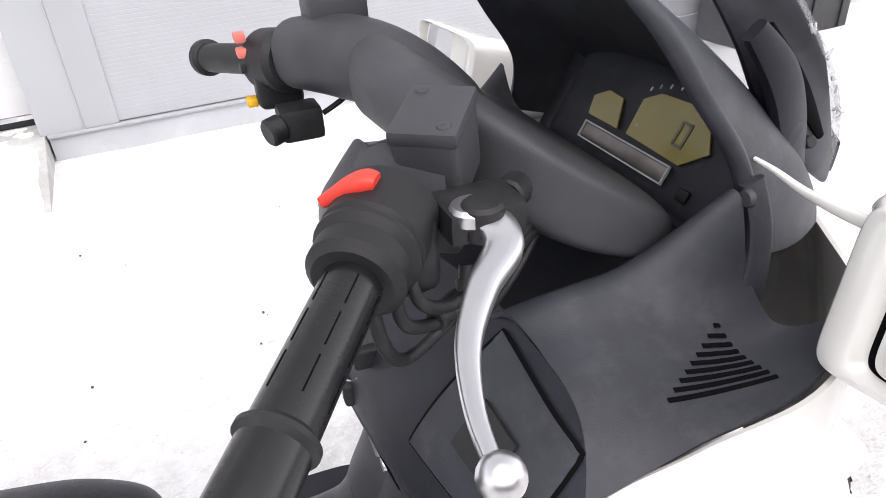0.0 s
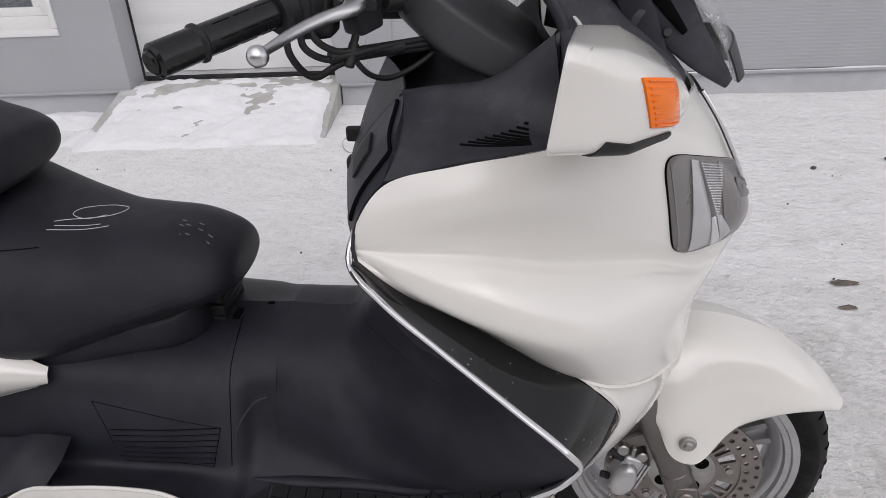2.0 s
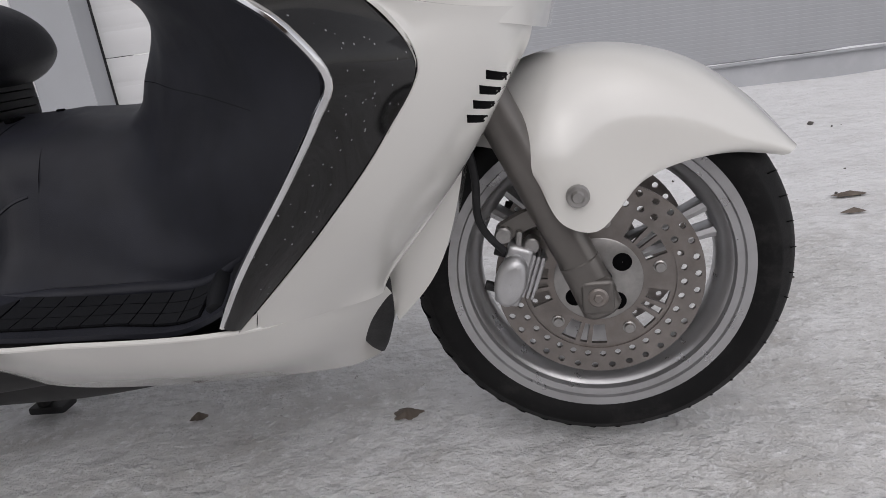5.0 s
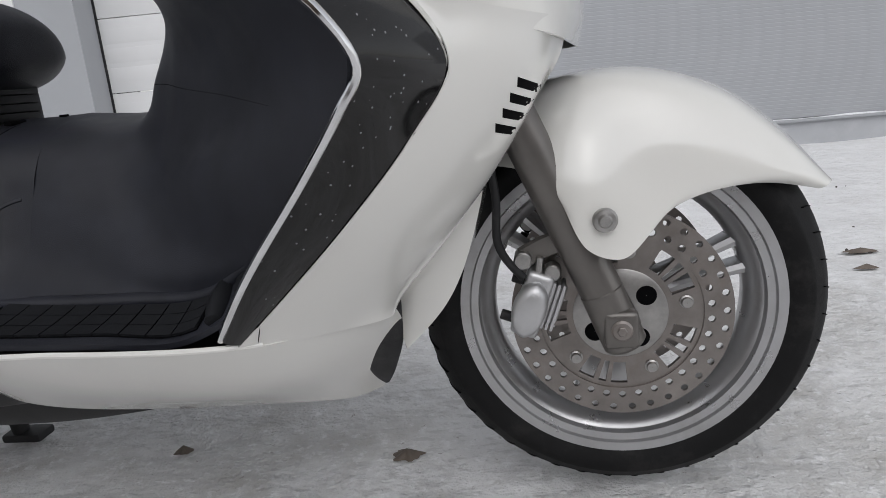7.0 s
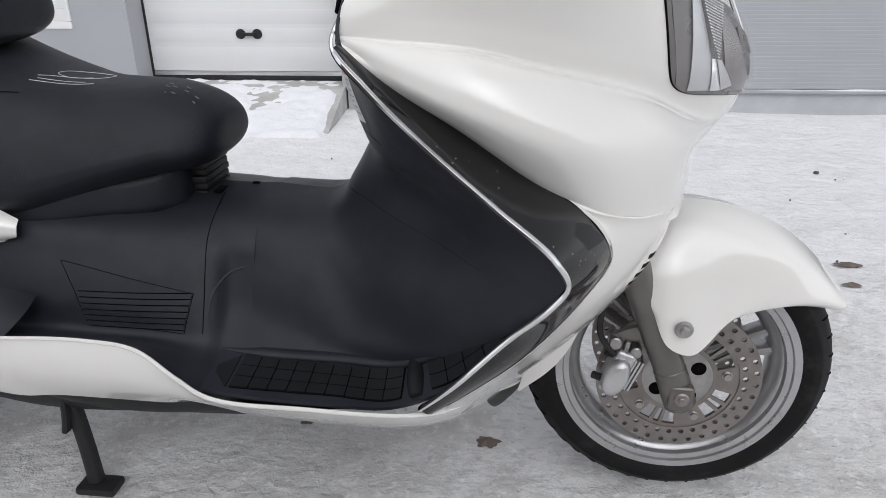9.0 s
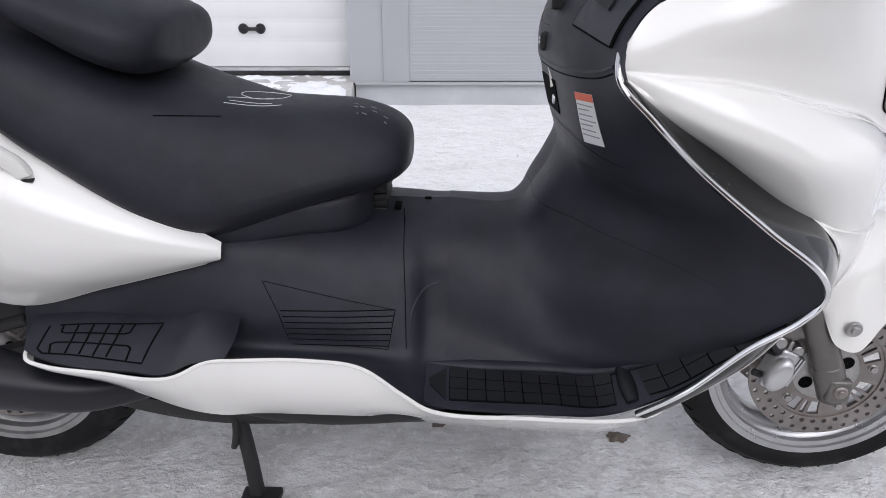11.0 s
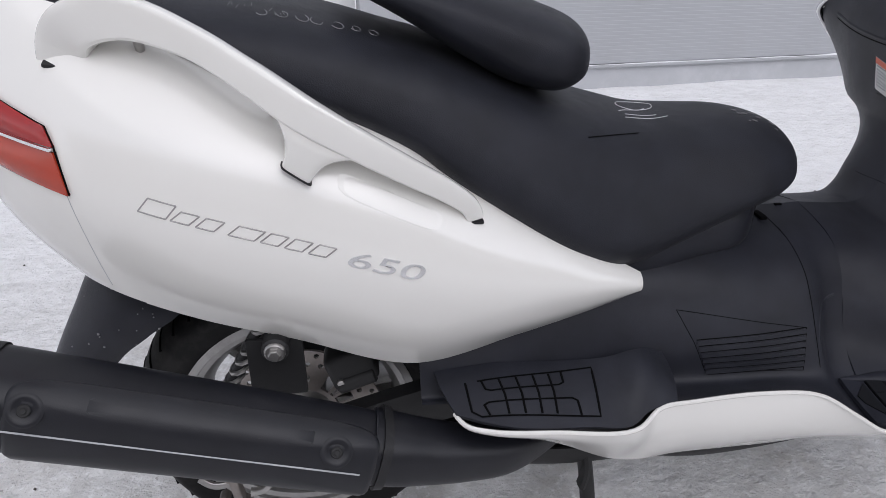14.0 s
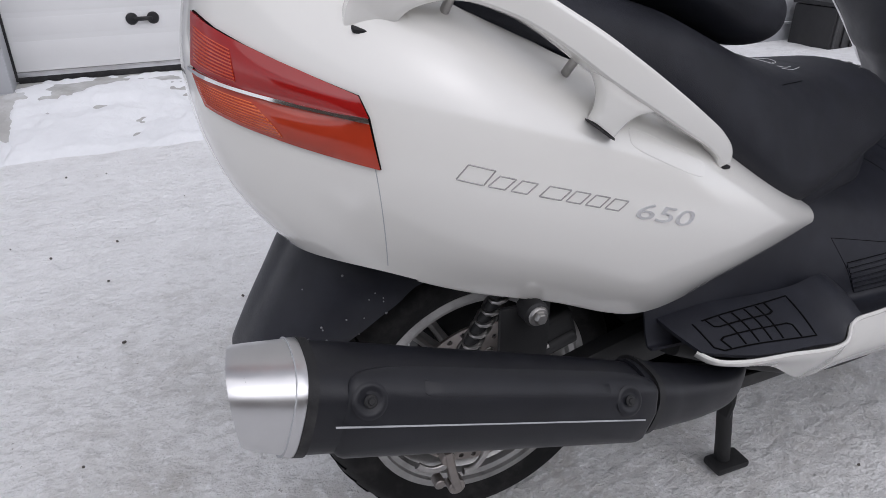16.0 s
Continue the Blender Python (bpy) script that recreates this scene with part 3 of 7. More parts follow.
# window to the side of the door
window = thing("window_1", "white plastic framed window with a dark room behind", "window", kind="structure")
F = 0.085
part("window_frame", join(slab(WIN_L, WIN_R, 0.02, 0.09, WIN_Z, WIN_Z + F, 0.006), slab(WIN_L, WIN_R, 0.02, 0.09, WIN_TOP - F, WIN_TOP, 0.006), slab(WIN_L, WIN_L + F, 0.022, 0.088, WIN_Z + F, WIN_TOP - F, 0.006), slab(WIN_R - F, WIN_R, 0.022, 0.088, WIN_Z + F, WIN_TOP - F, 0.006)), FRAME, window, m=HOUSE)
part("casing", join(slab(WIN_L - 0.01, WIN_R + 0.0, -0.012, 0.02, WIN_Z - 0.03, WIN_Z + 0.012, 0.003), slab(WIN_R - 0.03, WIN_R + 0.0, -0.012, 0.0195, WIN_Z + 0.014, WIN_TOP, 0.003)), FRAME, window, "flat white casing strip", m=HOUSE)
part("sash", join(slab(WIN_L + F, WIN_R - F, 0.035, 0.075, WIN_Z + F, WIN_Z + F + 0.05, 0.006), slab(WIN_R - F - 0.05, WIN_R - F, 0.037, 0.073, WIN_Z + F + 0.05, WIN_TOP - F, 0.006)), FRAME, window, m=HOUSE)
pane = part("pane", slab(WIN_L + F, WIN_R - F - 0.05, 0.05, 0.056, WIN_Z + F + 0.05, WIN_TOP - F), PANE, window, m=HOUSE)
# Two open slabs; the room's darkness is put into their near-black colour.
setting("room_behind_window", join(slab(WIN_L - 0.3, WIN_R + 0.2, 0.9, 0.95, 0.2, 2.0), slab(WIN_L - 0.3, WIN_R + 0.2, 0.31, 0.9, 0.2, 0.24)), ROOM, "near-black slabs standing for the unlit room behind the window", "room")
for k in range(5):
    x, z = WIN_R - 0.18 - 0.17 * k, 0.62 + 0.05 * (k % 3)
    solo("jar", join(lathe([(0.001, 0.0), (0.045, 0.0), (0.05, 0.02), (0.05, 0.12), (0.035, 0.15), (0.035, 0.17), (0.001, 0.17)], 20, "z", (x, 0.2, z))), (CAST, LENS, PLINTH)[k % 3], "grey jar standing on the sill behind the glass", "jar", group="jars on the window sill", m=HOUSE)
setting("sill_inside", slab(WIN_L, WIN_R, 0.10, 0.30, 0.585, 0.618, 0.004), FRAME, "white inner window sill", "sill")


# concrete ramp before the door, with patches of loose snow
def ramp():
    """A wedge of concrete falling away from the threshold, chipped along its edges."""
    xs, ys = np.linspace(DOOR_L - 0.06, DOOR_R + 0.02, 34), np.linspace(DEEP + 0.04, -0.62, 24)
    g = np.array([[(x, y, (DOOR_Z - 0.012) if y > -0.03 else (DOOR_Z - 0.012) * max(0.0, 1 - (-0.03 - y) / 0.62) + 0.006 * noise.noise((x * 9, y * 9, 1))) for x in xs] for y in ys])
    top = grid_bm(g)
    r = bmesh.ops.extrude_face_region(top, geom=list(top.faces))
    bmesh.ops.translate(top, vec=(0, 0, -0.35), verts=[v for v in r["geom"] if isinstance(v, bmesh.types.BMVert)])
    bmesh.ops.recalc_face_normals(top, faces=top.faces)
    return top


setting("ramp", ramp(), CONCRETE, "low concrete ramp before the garage door", "ramp", sharp=50)


def drift(x, y, z, rx, ry, h, seed):
    """A low lump of loose snow with a ragged rim."""
    n, rings = 28, 6
    g = []
    for k in range(rings + 1):
        f = k / rings
        row = []
        for i in range(n):
            a = 2 * math.pi * i / n
            e = 1 + 0.35 * noise.noise((math.cos(a) * 1.6, math.sin(a) * 1.6, seed))
            px, py = rx * f * e * math.cos(a), ry * f * e * math.sin(a)
            row.append((x + px, y + py, z + h * (1 - f * f) * (0.8 + 0.5 * noise.noise((px * 22, py * 22, seed))) - 0.012 * f))
        g.append(row)
    return grid_bm(np.array(g), close_u=True)


def snow_cover(x0, x1, y0, y1, under, thick, cut, seed, nx=90, ny=60):
    """Uneven snow lying over a surface: it shows where it is thicker than the bare patches."""
    g = np.zeros((ny, nx, 3))
    for j, y in enumerate(np.linspace(y0, y1, ny)):
        for i, x in enumerate(np.linspace(x0, x1, nx)):
            e = min((x - x0) / 0.06, (x1 - x) / 0.06, (y - y0) / 0.08, 1.0)
            n = noise.noise((x * 3.1, y * 4.2, seed)) + 0.5 * noise.noise((x * 8, y * 10, seed + 3)) + 0.28 * noise.noise((x * 22, y * 26, seed))
            lean = 0.75 * max(0.0, min(1.0, (-0.02 - y) / 0.45))
            g[j, i] = x, y, under(y) + thick * min(max(n + lean - cut, -0.4), 0.9) * max(e, 0) - 0.02 * (1 - max(e, 0))
    return grid_bm(g)


slope = lambda y: 0.145 if y > -0.03 else 0.145 * max(0.0, 1 - (-0.03 - y) / 0.62)
solo("ramp_snow", snow_cover(DOOR_L - 0.05, DOOR_R + 0.015, -0.75, 0.2, slope, 0.035, 0.0, 4), SNOWPILE, "ragged loose snow lying over the concrete ramp", "snow", m=HOUSE, sharp=180)
solo("snow_bank", drift(DOOR_L - 0.42, -0.16, 0.0, 0.5, 0.22, 0.05, 31), SNOWPILE, "low bank of snow against the wall foot", "snow", m=HOUSE, sharp=180)
solo("snow_bank", drift(DOOR_L - 0.05, -0.45, 0.0, 0.16, 0.28, 0.05, 33), SNOWPILE, "low bank of snow beside the ramp", "snow", m=HOUSE, sharp=180)

# plain black boxes stand for an unidentified black shape further along the wall
for x0, w in ((4.06, 0.27), (4.36, 0.75)):
    boxy = thing("storage_box", "plain black box shape standing on the snow by the wall", "box", group="boxes along the wall")
    part("body", join(slab(x0, x0 + w, -0.44, -0.06, -0.02, 0.30, 0.02), *[slab(x0 + w * f - 0.012, x0 + w * f + 0.012, -0.452, -0.43, 0.0, 0.29, 0.004) for f in (0.12, 0.5, 0.88)]), BIN, boxy, m=HOUSE)
    part("lid", slab(x0 - 0.010, x0 + w + 0.010, -0.460, -0.045, 0.302, 0.335, 0.012), BIN, boxy, m=HOUSE)
solo("post", slab(4.50, 4.57, -0.035, -0.008, -0.02, 2.4, 0.006), BIN, "dark upright post by the wall", "post", m=HOUSE)


# grit and stains on the snow
def clod(x, y, r, seed):
    bm = bmesh.new()
    bmesh.ops.create_icosphere(bm, subdivisions=2, radius=r)
    for v in bm.verts:
        v.co *= 1 + 0.5 * noise.noise(v.co * (1.6 / r) + Vector((seed, 0, 0)))
        v.co.z *= 0.55
    bmesh.ops.translate(bm, vec=(x, y, r * 0.2), verts=bm.verts)
    return bm


def smear(x, y, rx, ry, seed, turn=0.0):
    """A flat ragged stain a hair above the snow."""
    n = 30
    rows = []
    for f in (0.0, 0.5, 1.0):
        row = []
        for i in range(n):
            a = 2 * math.pi * i / n
            e = 1 + 0.55 * noise.noise((math.cos(a) * 2, math.sin(a) * 2, seed))
            px, py = rx * f * e * math.cos(a), ry * f * e * math.sin(a)
            row.append((x + px * math.cos(turn) - py * math.sin(turn), y + px * math.sin(turn) + py * math.cos(turn), 0.014 - 0.012 * f))
        rows.append(row)
    return grid_bm(np.array(rows), close_u=True)


solo("oil_stain", smear(1.271, 0.058, 0.024, 0.017, 2), STAIN, "small brown oil stain soaked into the snow", "stain", sharp=180)
solo("oil_stain", smear(0.88, 0.088, 0.016, 0.012, 5), STAIN, "small brown oil stain soaked into the snow", "stain", sharp=180)
solo("oil_stain", smear(2.402, 1.043, 0.045, 0.016, 9), STAIN, "dark smear of dirt trodden into the snow", "stain", sharp=180)
solo("oil_stain", smear(2.347, 0.892, 0.030, 0.010, 12), STAIN, "dark smear of dirt trodden into the snow", "stain", sharp=180)
for x, y, r in ((2.39, 1.05, 0.020), (2.425, 1.04, 0.014), (2.70, 2.08, 0.024), (3.08, 2.18, 0.034), (3.13, 2.17, 0.024), (3.25, 2.16, 0.020), (2.69, 1.32, 0.018), (3.42, 2.60, 0.020), (2.05, 0.5, 0.009), (-0.55, 0.75, 0.010)):
    solo("dirt_clod", clod(x, y, r * 0.55, x * 7), STONE, "small dark clod of frozen dirt on the snow", "dirt", group="dirt on the snow")
crumbs = bmesh.new()
pick = random.Random(8)
for k in range(60):
    x, y = pick.uniform(-1.2, 3.2), pick.uniform(-0.6, 2.2)
    r = pick.uniform(0.0012, 0.0032)
    bmesh.ops.create_cube(crumbs, size=r * 2, matrix=pose(x, y, r * 0.4, pick.uniform(0, 90), pick.uniform(0, 90), pick.uniform(0, 90)))
tagged(part("grit", crumbs, STONE, smooth=False), "fine dark grit scattered over the snow", "grit", kind="stuff")

# an unseen brown wall, added behind the camera to darken reflections and bounced light
solo("wall_yard", slab(-9, 11, -6.3, -6.1, -0.2, 3.0, 0.02), BACKDROP, "unseen brown wall added behind the camera to darken reflections", "wall", kind="structure")


# ---- the scooter: x forwards, y to its left, rear wheel over the origin ----
scooter = thing("motor_scooter", "large white and black touring scooter on its centre stand", "scooter")
R = (0, 1, 0)  # the way on to a panel from the scooter's right side

# rear side panels, tail
REAR = sheet([
    [(.552, -.182, .561), (.44, -.188, .630), (.32, -.190, .706), (.22, -.188, .772), (.09, -.180, .822), (-.05, -.165, .893), (-.16, -.135, .928), (-.262, -.09, .945), (-.280, 0, .950)],
    [(.553, -.190, .554), (.44, -.226, .602), (.32, -.243, .660), (.22, -.248, .708), (.09, -.243, .757), (-.05, -.225, .815), (-.17, -.182, .857), (-.280, -.10, .885), (-.298, 0, .90)],
    [(.553, -.193, .547), (.44, -.236, .575), (.32, -.262, .606), (.22, -.268, .640), (.09, -.264, .676), (-.05, -.252, .720), (-.17, -.210, .755), (-.293, -.115, .790), (-.315, 0, .80)],
    [(.552, -.193, .541), (.44, -.226, .538), (.32, -.248, .532), (.22, -.254, .542), (.09, -.252, .586), (-.05, -.240, .630), (-.17, -.195, .660), (-.272, -.11, .685), (-.292, 0, .69)],
    [(.547, -.190, .537), (.46, -.205, .518), (.376, -.212, .498), (.236, -.215, .466), (.077, -.215, .520), (-.04, -.210, .558), (-.131, -.195, .594), (-.218, -.10, .600), (-.235, 0, .60)],
], 90, 30)
REAR_TREE = tree_of(REAR)
rear_panel, rear_panel_left = both("rear_side_panel", REAR, WHITE, scooter, "glossy pearl white side panel")
part("inner_tail", loft([(.50, 0, .60, .10, .05, 3), (.30, 0, .66, .15, .09, 3), (.05, 0, .76, .17, .10, 3), (-.12, 0, .80, .14, .10, 3), (-.22, 0, .80, .08, .08, 3)], 24, 24), DARK, scooter)
part("tail_seam", cord(REAR_TREE, [(-.148, -.4, .735), (-.142, -.4, .69), (-.132, -.4, .605)], R, 0.0006, lift=.0018), PLINTH, rear_panel)
part("lower_edge", sweep([(p[0], p[1] + .004, p[2] - .002) for p in crom(REAR[-1, 2:64], 40)], 0.003, seg=8, straight=True), WHITE, rear_panel)

# tail lamp wrapped round the corner
DIAG = (1, 1.2, 0)
LAMP_HI = decal(REAR_TREE, [(-.312, -.097, .826), (-.151, -.216, .785), (-.158, -.207, .806), (-.302, -.085, .879)], DIAG, 22, 12, 0.004, 0.005)
LAMP_LO = decal(REAR_TREE, [(-.302, -.118, .788), (-.142, -.223, .733), (-.150, -.216, .779), (-.312, -.099, .820)], DIAG, 22, 10, 0.004, 0.005)
tail_lamp = part("tail_lamp", grid_bm(LAMP_HI), RED, rear_panel, "glossy red upper tail lamp lens", solid=.006)
lower_lens = part("indicator_lens", grid_bm(LAMP_LO), REDO, rear_panel, "red and amber lower tail lamp lens", solid=.006)
part("lamp_strip", grid_bm(decal(REAR_TREE, [(-.312, -.098, .8215), (-.150, -.216, .7805), (-.151, -.216, .7838), (-.312, -.098, .8250)], DIAG, 22, 3, 0.009)), CHROME, rear_panel, "thin chrome strip", solid=.004)
LAMP_RIM = [LAMP_HI[-1, 0], *LAMP_HI[-1, 4::4], LAMP_HI[-1, -1], LAMP_HI[0, -1], LAMP_LO[0, -1], *LAMP_LO[0, 17:0:-4], LAMP_LO[0, 0], LAMP_LO[-1, 0], LAMP_HI[-1, 0]]
part("lamp_gasket", sweep(np.array(LAMP_RIM), 0.0012, seg=6, straight=True), GAP, rear_panel)
# ribbed inner lenses at the outer end of each lamp, their inner edge curved
OUT = -np.array(DIAG) / np.linalg.norm(DIAG)
LENS_LIFT = .0036


def lamp_zone(g, u0, u1, v0, v1, lean):
    """Part of a lamp's face, slightly proud: from u0 to a leaning edge at u1."""
    nv, nu = g.shape[:2]

    def face(u, v):
        i, j = np.clip(u * (nu - 1), 0, nu - 1.001), np.clip(v * (nv - 1), 0, nv - 1.001)
        a, c = int(i), int(j)
        f, h = i - a, j - c
        return (g[c, a] * (1 - f) + g[c, a + 1] * f) * (1 - h) + (g[c + 1, a] * (1 - f) + g[c + 1, a + 1] * f) * h

    return np.array([[face(u0 + (u1 + lean * v * v - u0) * k, v0 + (v1 - v0) * v) + OUT * LENS_LIFT for k in np.linspace(0, 1, 14)] for v in np.linspace(0, 1, 10)])


for g, lens, paint, (u1, lean), v1 in ((LAMP_HI, tail_lamp, RED_PALE, (.33, -.02), .80), (LAMP_LO, lower_lens, AMBER_PALE, (.50, -.10), .88)):
    zone = lamp_zone(g, .03, u1, .12, v1, lean)
    inner = part("ribbed_zone", grid_bm(zone), paint, lens, "paler ribbed part of the lens", solid=.0008)
    for v in np.linspace(.06, .94, 9):
        row = zone[int(v * 9)] * (1 - (v * 9) % 1) + zone[min(int(v * 9) + 1, 9)] * ((v * 9) % 1)
        part("lens_rib", sweep([tuple(q + OUT * .0006) for q in row], .0008, seg=6, straight=True), lens.data.materials[0], lens)

# raised badge: slanted strokes for the name, then the number
def text_mesh(body, size, extrude=0.0, shear=0.0):
    """A word in the built-in font as a bmesh, lying in x and y from the origin."""
    cu = bpy.data.curves.new("text", "FONT")
    cu.body, cu.size, cu.extrude, cu.shear = body, size, extrude, shear
    ob = bpy.data.objects.new("text", cu)
    me = bpy.data.meshes.new_from_object(ob)
    bm = bmesh.new()
    bm.from_mesh(me)
    bpy.data.objects.remove(ob)
    bpy.data.curves.remove(cu)
    bpy.data.meshes.remove(me)
    return bm


SLOPE = (.633 - .728) / (.243 + .063)
GLYPHS = [(0, .034, 1.35), (.034, .022, 1), (.060, .022, 1), (.094, .032, 1), (.128, .022, 1), (.154, .022, 1), (.180, .022, 1)]
for gx, gw, gh in GLYPHS:
    x, h = -.068 + gx, .0140 * gh
    z = .7195 + SLOPE * gx
    at_ = lambda u, v: (x + gw * .86 * u + .0135 * v, -.4, z + SLOPE * (gw * .86 * u + .0135 * v) + h * v)
    ring = [at_(u, v) for u, v in ((0, 0), (.5, 0), (1, 0), (1, .5), (1, 1), (.5, 1), (0, 1), (0, .5), (0, 0))]
    bar_of = lambda st, r: sweep([tuple(lay(REAR_TREE, q, R, .001)) for q in st], r, 10, 8, 3)
    letter = part("badge_letter", grid_bm(np.array([[lay(REAR_TREE, at_(u, v), R, .0006) for u in np.linspace(.1, .9, 5)] for v in (.12, .5, .88)])), WHITE, rear_panel, "raised pale badge shape", solid=.002)
    part("badge_edge", join(*[bar_of(st, (.0018, .0010)) for st in (ring[:3], ring[2:5], ring[4:7], ring[6:])]), BOLT, letter, "silver edge")
num = text_mesh("650", .027, 0, 0.3)
bmesh.ops.scale(num, vec=(2.2, 1.08, 1), verts=num.verts)
for v in num.verts:
    v.co = Vector(lay(REAR_TREE, (.150 + v.co.x, -.4, .6475 + SLOPE * v.co.x + v.co.y), R, 0.0022))
part("badge_number", num, CHROME, rear_panel, "raised silver number", solid=.0025)

# grab rail
RAIL = [(-.133, -.160, .864), (-.129, -.166, .886), (-.108, -.184, .908), (-.055, -.202, .916), (.01, -.215, .893), (.065, -.232, .860), (.12, -.246, .821), (.175, -.251, .786), (.235, -.247, .748), (.278, -.240, .720), (.303, -.232, .697), (.308, -.229, .684)]
RAIL_R = [(.030, .020), (.028, .019), (.022, .018), (.017, .018), (.017, .018), (.017, .019), (.019, .023), (.017, .018), (.015, .015), (.013, .013), (.012, .013), (.011, .012)]
SECTION = [(1, -1), (1, -.05), (.3, 1), (-1, 1), (-1, -1)]
rail = part("grab_rail", bar(RAIL, RAIL_R, SECTION, 80), WHITE, scooter, "white grab rail", sharp=28)
part("rail_foot", slices([(.086, .832, .225, .762), (.093, .815, .182, .768), (.098, .795, .152, .768), (.097, .780, .137, .762), (.092, .766, .121, .744)], [-.240, -.248, -.253, -.253, -.250], [.013, .017, .015, .013, .012]), WHITE, rail, "white foot that flows out of the rail", sharp=50)
part("pad", box((.045, .063, .005), (0, 0, 0), .0024), RUBBER, rail, "black rubber pad", m=Matrix.Translation((-.133, -.158, .874)) @ Matrix.Rotation(radians(22), 4, "X") @ Matrix.Rotation(radians(12), 4, "Y"))
part("pad", slices([(.0905, .7665, .122, .7430), (.0905, .7645, .122, .7410)], [-.250, -.250], [.0135, .0135]), RUBBER, rail, "black rubber pad")
part("pad", box((.024, .021, .004), (.308, -.229, .6765), .0012), RUBBER, rail, "black rubber pad")
for p in ((-.050, -.200, .905), (.088, -.228, .838)):
    part("rail_bolt", rod(p, (p[0] - .004, p[1] + .03, p[2] - .035), .0055, 12), BOLT, rail)
part("grab_rail", bar([(x, -y, z) for x, y, z in RAIL], RAIL_R, [(-u, w) for u, w in SECTION[::-1]], 60), WHITE, scooter, "white grab rail")
POCKET = round_decal(REAR_TREE, [(.150, -.4, .726), (.262, -.4, .672), (.272, -.4, .692), (.150, -.4, .752)], R, 6, 40, .0006, -.0030, 4)
part("rail_pocket", grid_bm(POCKET, close_u=True), WHITE, rear_panel, "shallow finger pocket below the rail", solid=.004)
part("tail_cap", loft([(-.12, 0, .945, .10, .02, 3), (-.18, 0, .955, .12, .022, 3), (-.25, 0, .957, .11, .02, 3), (-.285, 0, .952, .07, .012, 3)], 16, 28), WHITE, scooter, "white tail top")
part("tail_gap", loft([(-.13, 0, .932, .118, .006, 3), (-.27, 0, .936, .105, .006, 3)], 6, 28), DARK, scooter)

# seat
def seat_body():
    """A stepped saddle, its top narrower than its foot towards the nose."""
    rows = [(.836, .03, .678, .650, 2.1, .1), (.828, .080, .704, .634, 2.3, .2), (.795, .118, .727, .614, 2.5, .32), (.74, .146, .740, .602, 2.7, .34), (.67, .167, .742, .582, 2.9, .315), (.61, .182, .744, .562, 3.1, .29), (.55, .198, .757, .546, 3.4, .265), (.48, .213, .776, .556, 3.8, .24), (.40, .224, .802, .612, 4.1, .205), (.32, .222, .838, .672, 4.0, .17), (.22, .208, .876, .740, 3.2, .12), (.10, .196, .910, .798, 2.8, .1), (-.02, .182, .930, .848, 2.6, .1), (-.12, .150, .940, .885, 2.6, .1), (-.185, .09, .938, .905, 2.4, .1)]
    a = np.linspace(0, 2 * np.pi, 60, endpoint=False)
    g = []
    for x, w, top, low, p, taper in crom(rows, 84):
        cu, su = np.cos(a), np.sin(a)
        cu, su = np.sign(cu) * abs(cu) ** (2 / p), np.sign(su) * abs(su) ** (2 / p)
        g.append(np.stack([np.full(60, x), w * cu * (1 - taper * np.clip(su * .75 + .25, 0, 1)), (top + low) / 2 + (top - low) / 2 * su], 1))
    return grid_bm(np.array(g), close_u=True, caps=True)


seat = part("seat", seat_body(), SEAT, scooter, "black vinyl stepped seat")
seat_bm = bmesh.new()
seat_bm.from_mesh(seat.data)
part("seat_base", loft([(.40, 0, .590, .17, .05, 4), (.55, 0, .575, .168, .045, 4), (.67, 0, .580, .138, .040, 4), (.74, 0, .585, .115, .042, 4), (.772, 0, .590, .080, .044, 4)], 24, 40), BLACK, seat, "black seat base")
SEAT_TREE = BVHTree.FromBMesh(seat_bm)
seat_bm.free()
DOWN = (0, 0, -1)
backrest = part("backrest", loft([(.478, 0, .844, .09, .026, 2.4), (.468, 0, .844, .138, .042, 2.5), (.436, 0, .846, .163, .053, 2.6), (.38, 0, .862, .168, .055, 2.6), (.32, 0, .888, .165, .048, 2.6), (.24, 0, .920, .150, .030, 2.5), (.17, 0, .940, .11, .012, 2.3)], 40, 48), SEAT, seat, "padded rider backrest")
part("seat_seam", cord(SEAT_TREE, [(.554, -.116, 1), (.511, -.137, 1), (.469, -.158, 1)], DOWN, 0.0006), GAP, seat)
for pts in ([(.547, -.056, 1), (.560, -.044, 1), (.585, -.026, 1), (.622, .004, 1), (.628, .028, 1), (.606, .034, 1), (.575, .016, 1), (.560, -.006, 1), (.560, -.024, 1), (.578, -.030, 1), (.606, -.006, 1)], [(.548, -.080, 1), (.585, -.064, 1), (.628, -.042, 1)], [(.553, -.066, 1), (.585, -.052, 1), (.612, -.038, 1)]):
    part("stitched_mark", cord(SEAT_TREE, pts, DOWN, 0.0007, 40, 6, .0002), MARK, seat, "pale stitched emblem lines")
pick = random.Random(3)
for k in range(7):
    x, y, w = .075 + k * .021 + pick.uniform(-.003, .003), -.118 + .003 * k + pick.uniform(-.003, .003), pick.uniform(.006, .009)
    turn = pick.uniform(0, 6.28)
    loop = [(x + w * math.cos(turn + s * .9) * (1 - .07 * s), y + 1.5 * w * math.sin(turn + s * .9), 1) for s in range(pick.randint(5, 8))]
    part("stitched_mark", cord(SEAT_TREE, loop, DOWN, 0.0006, 24, 6, .0001), FROST, seat, "pale stitched emblem lines")
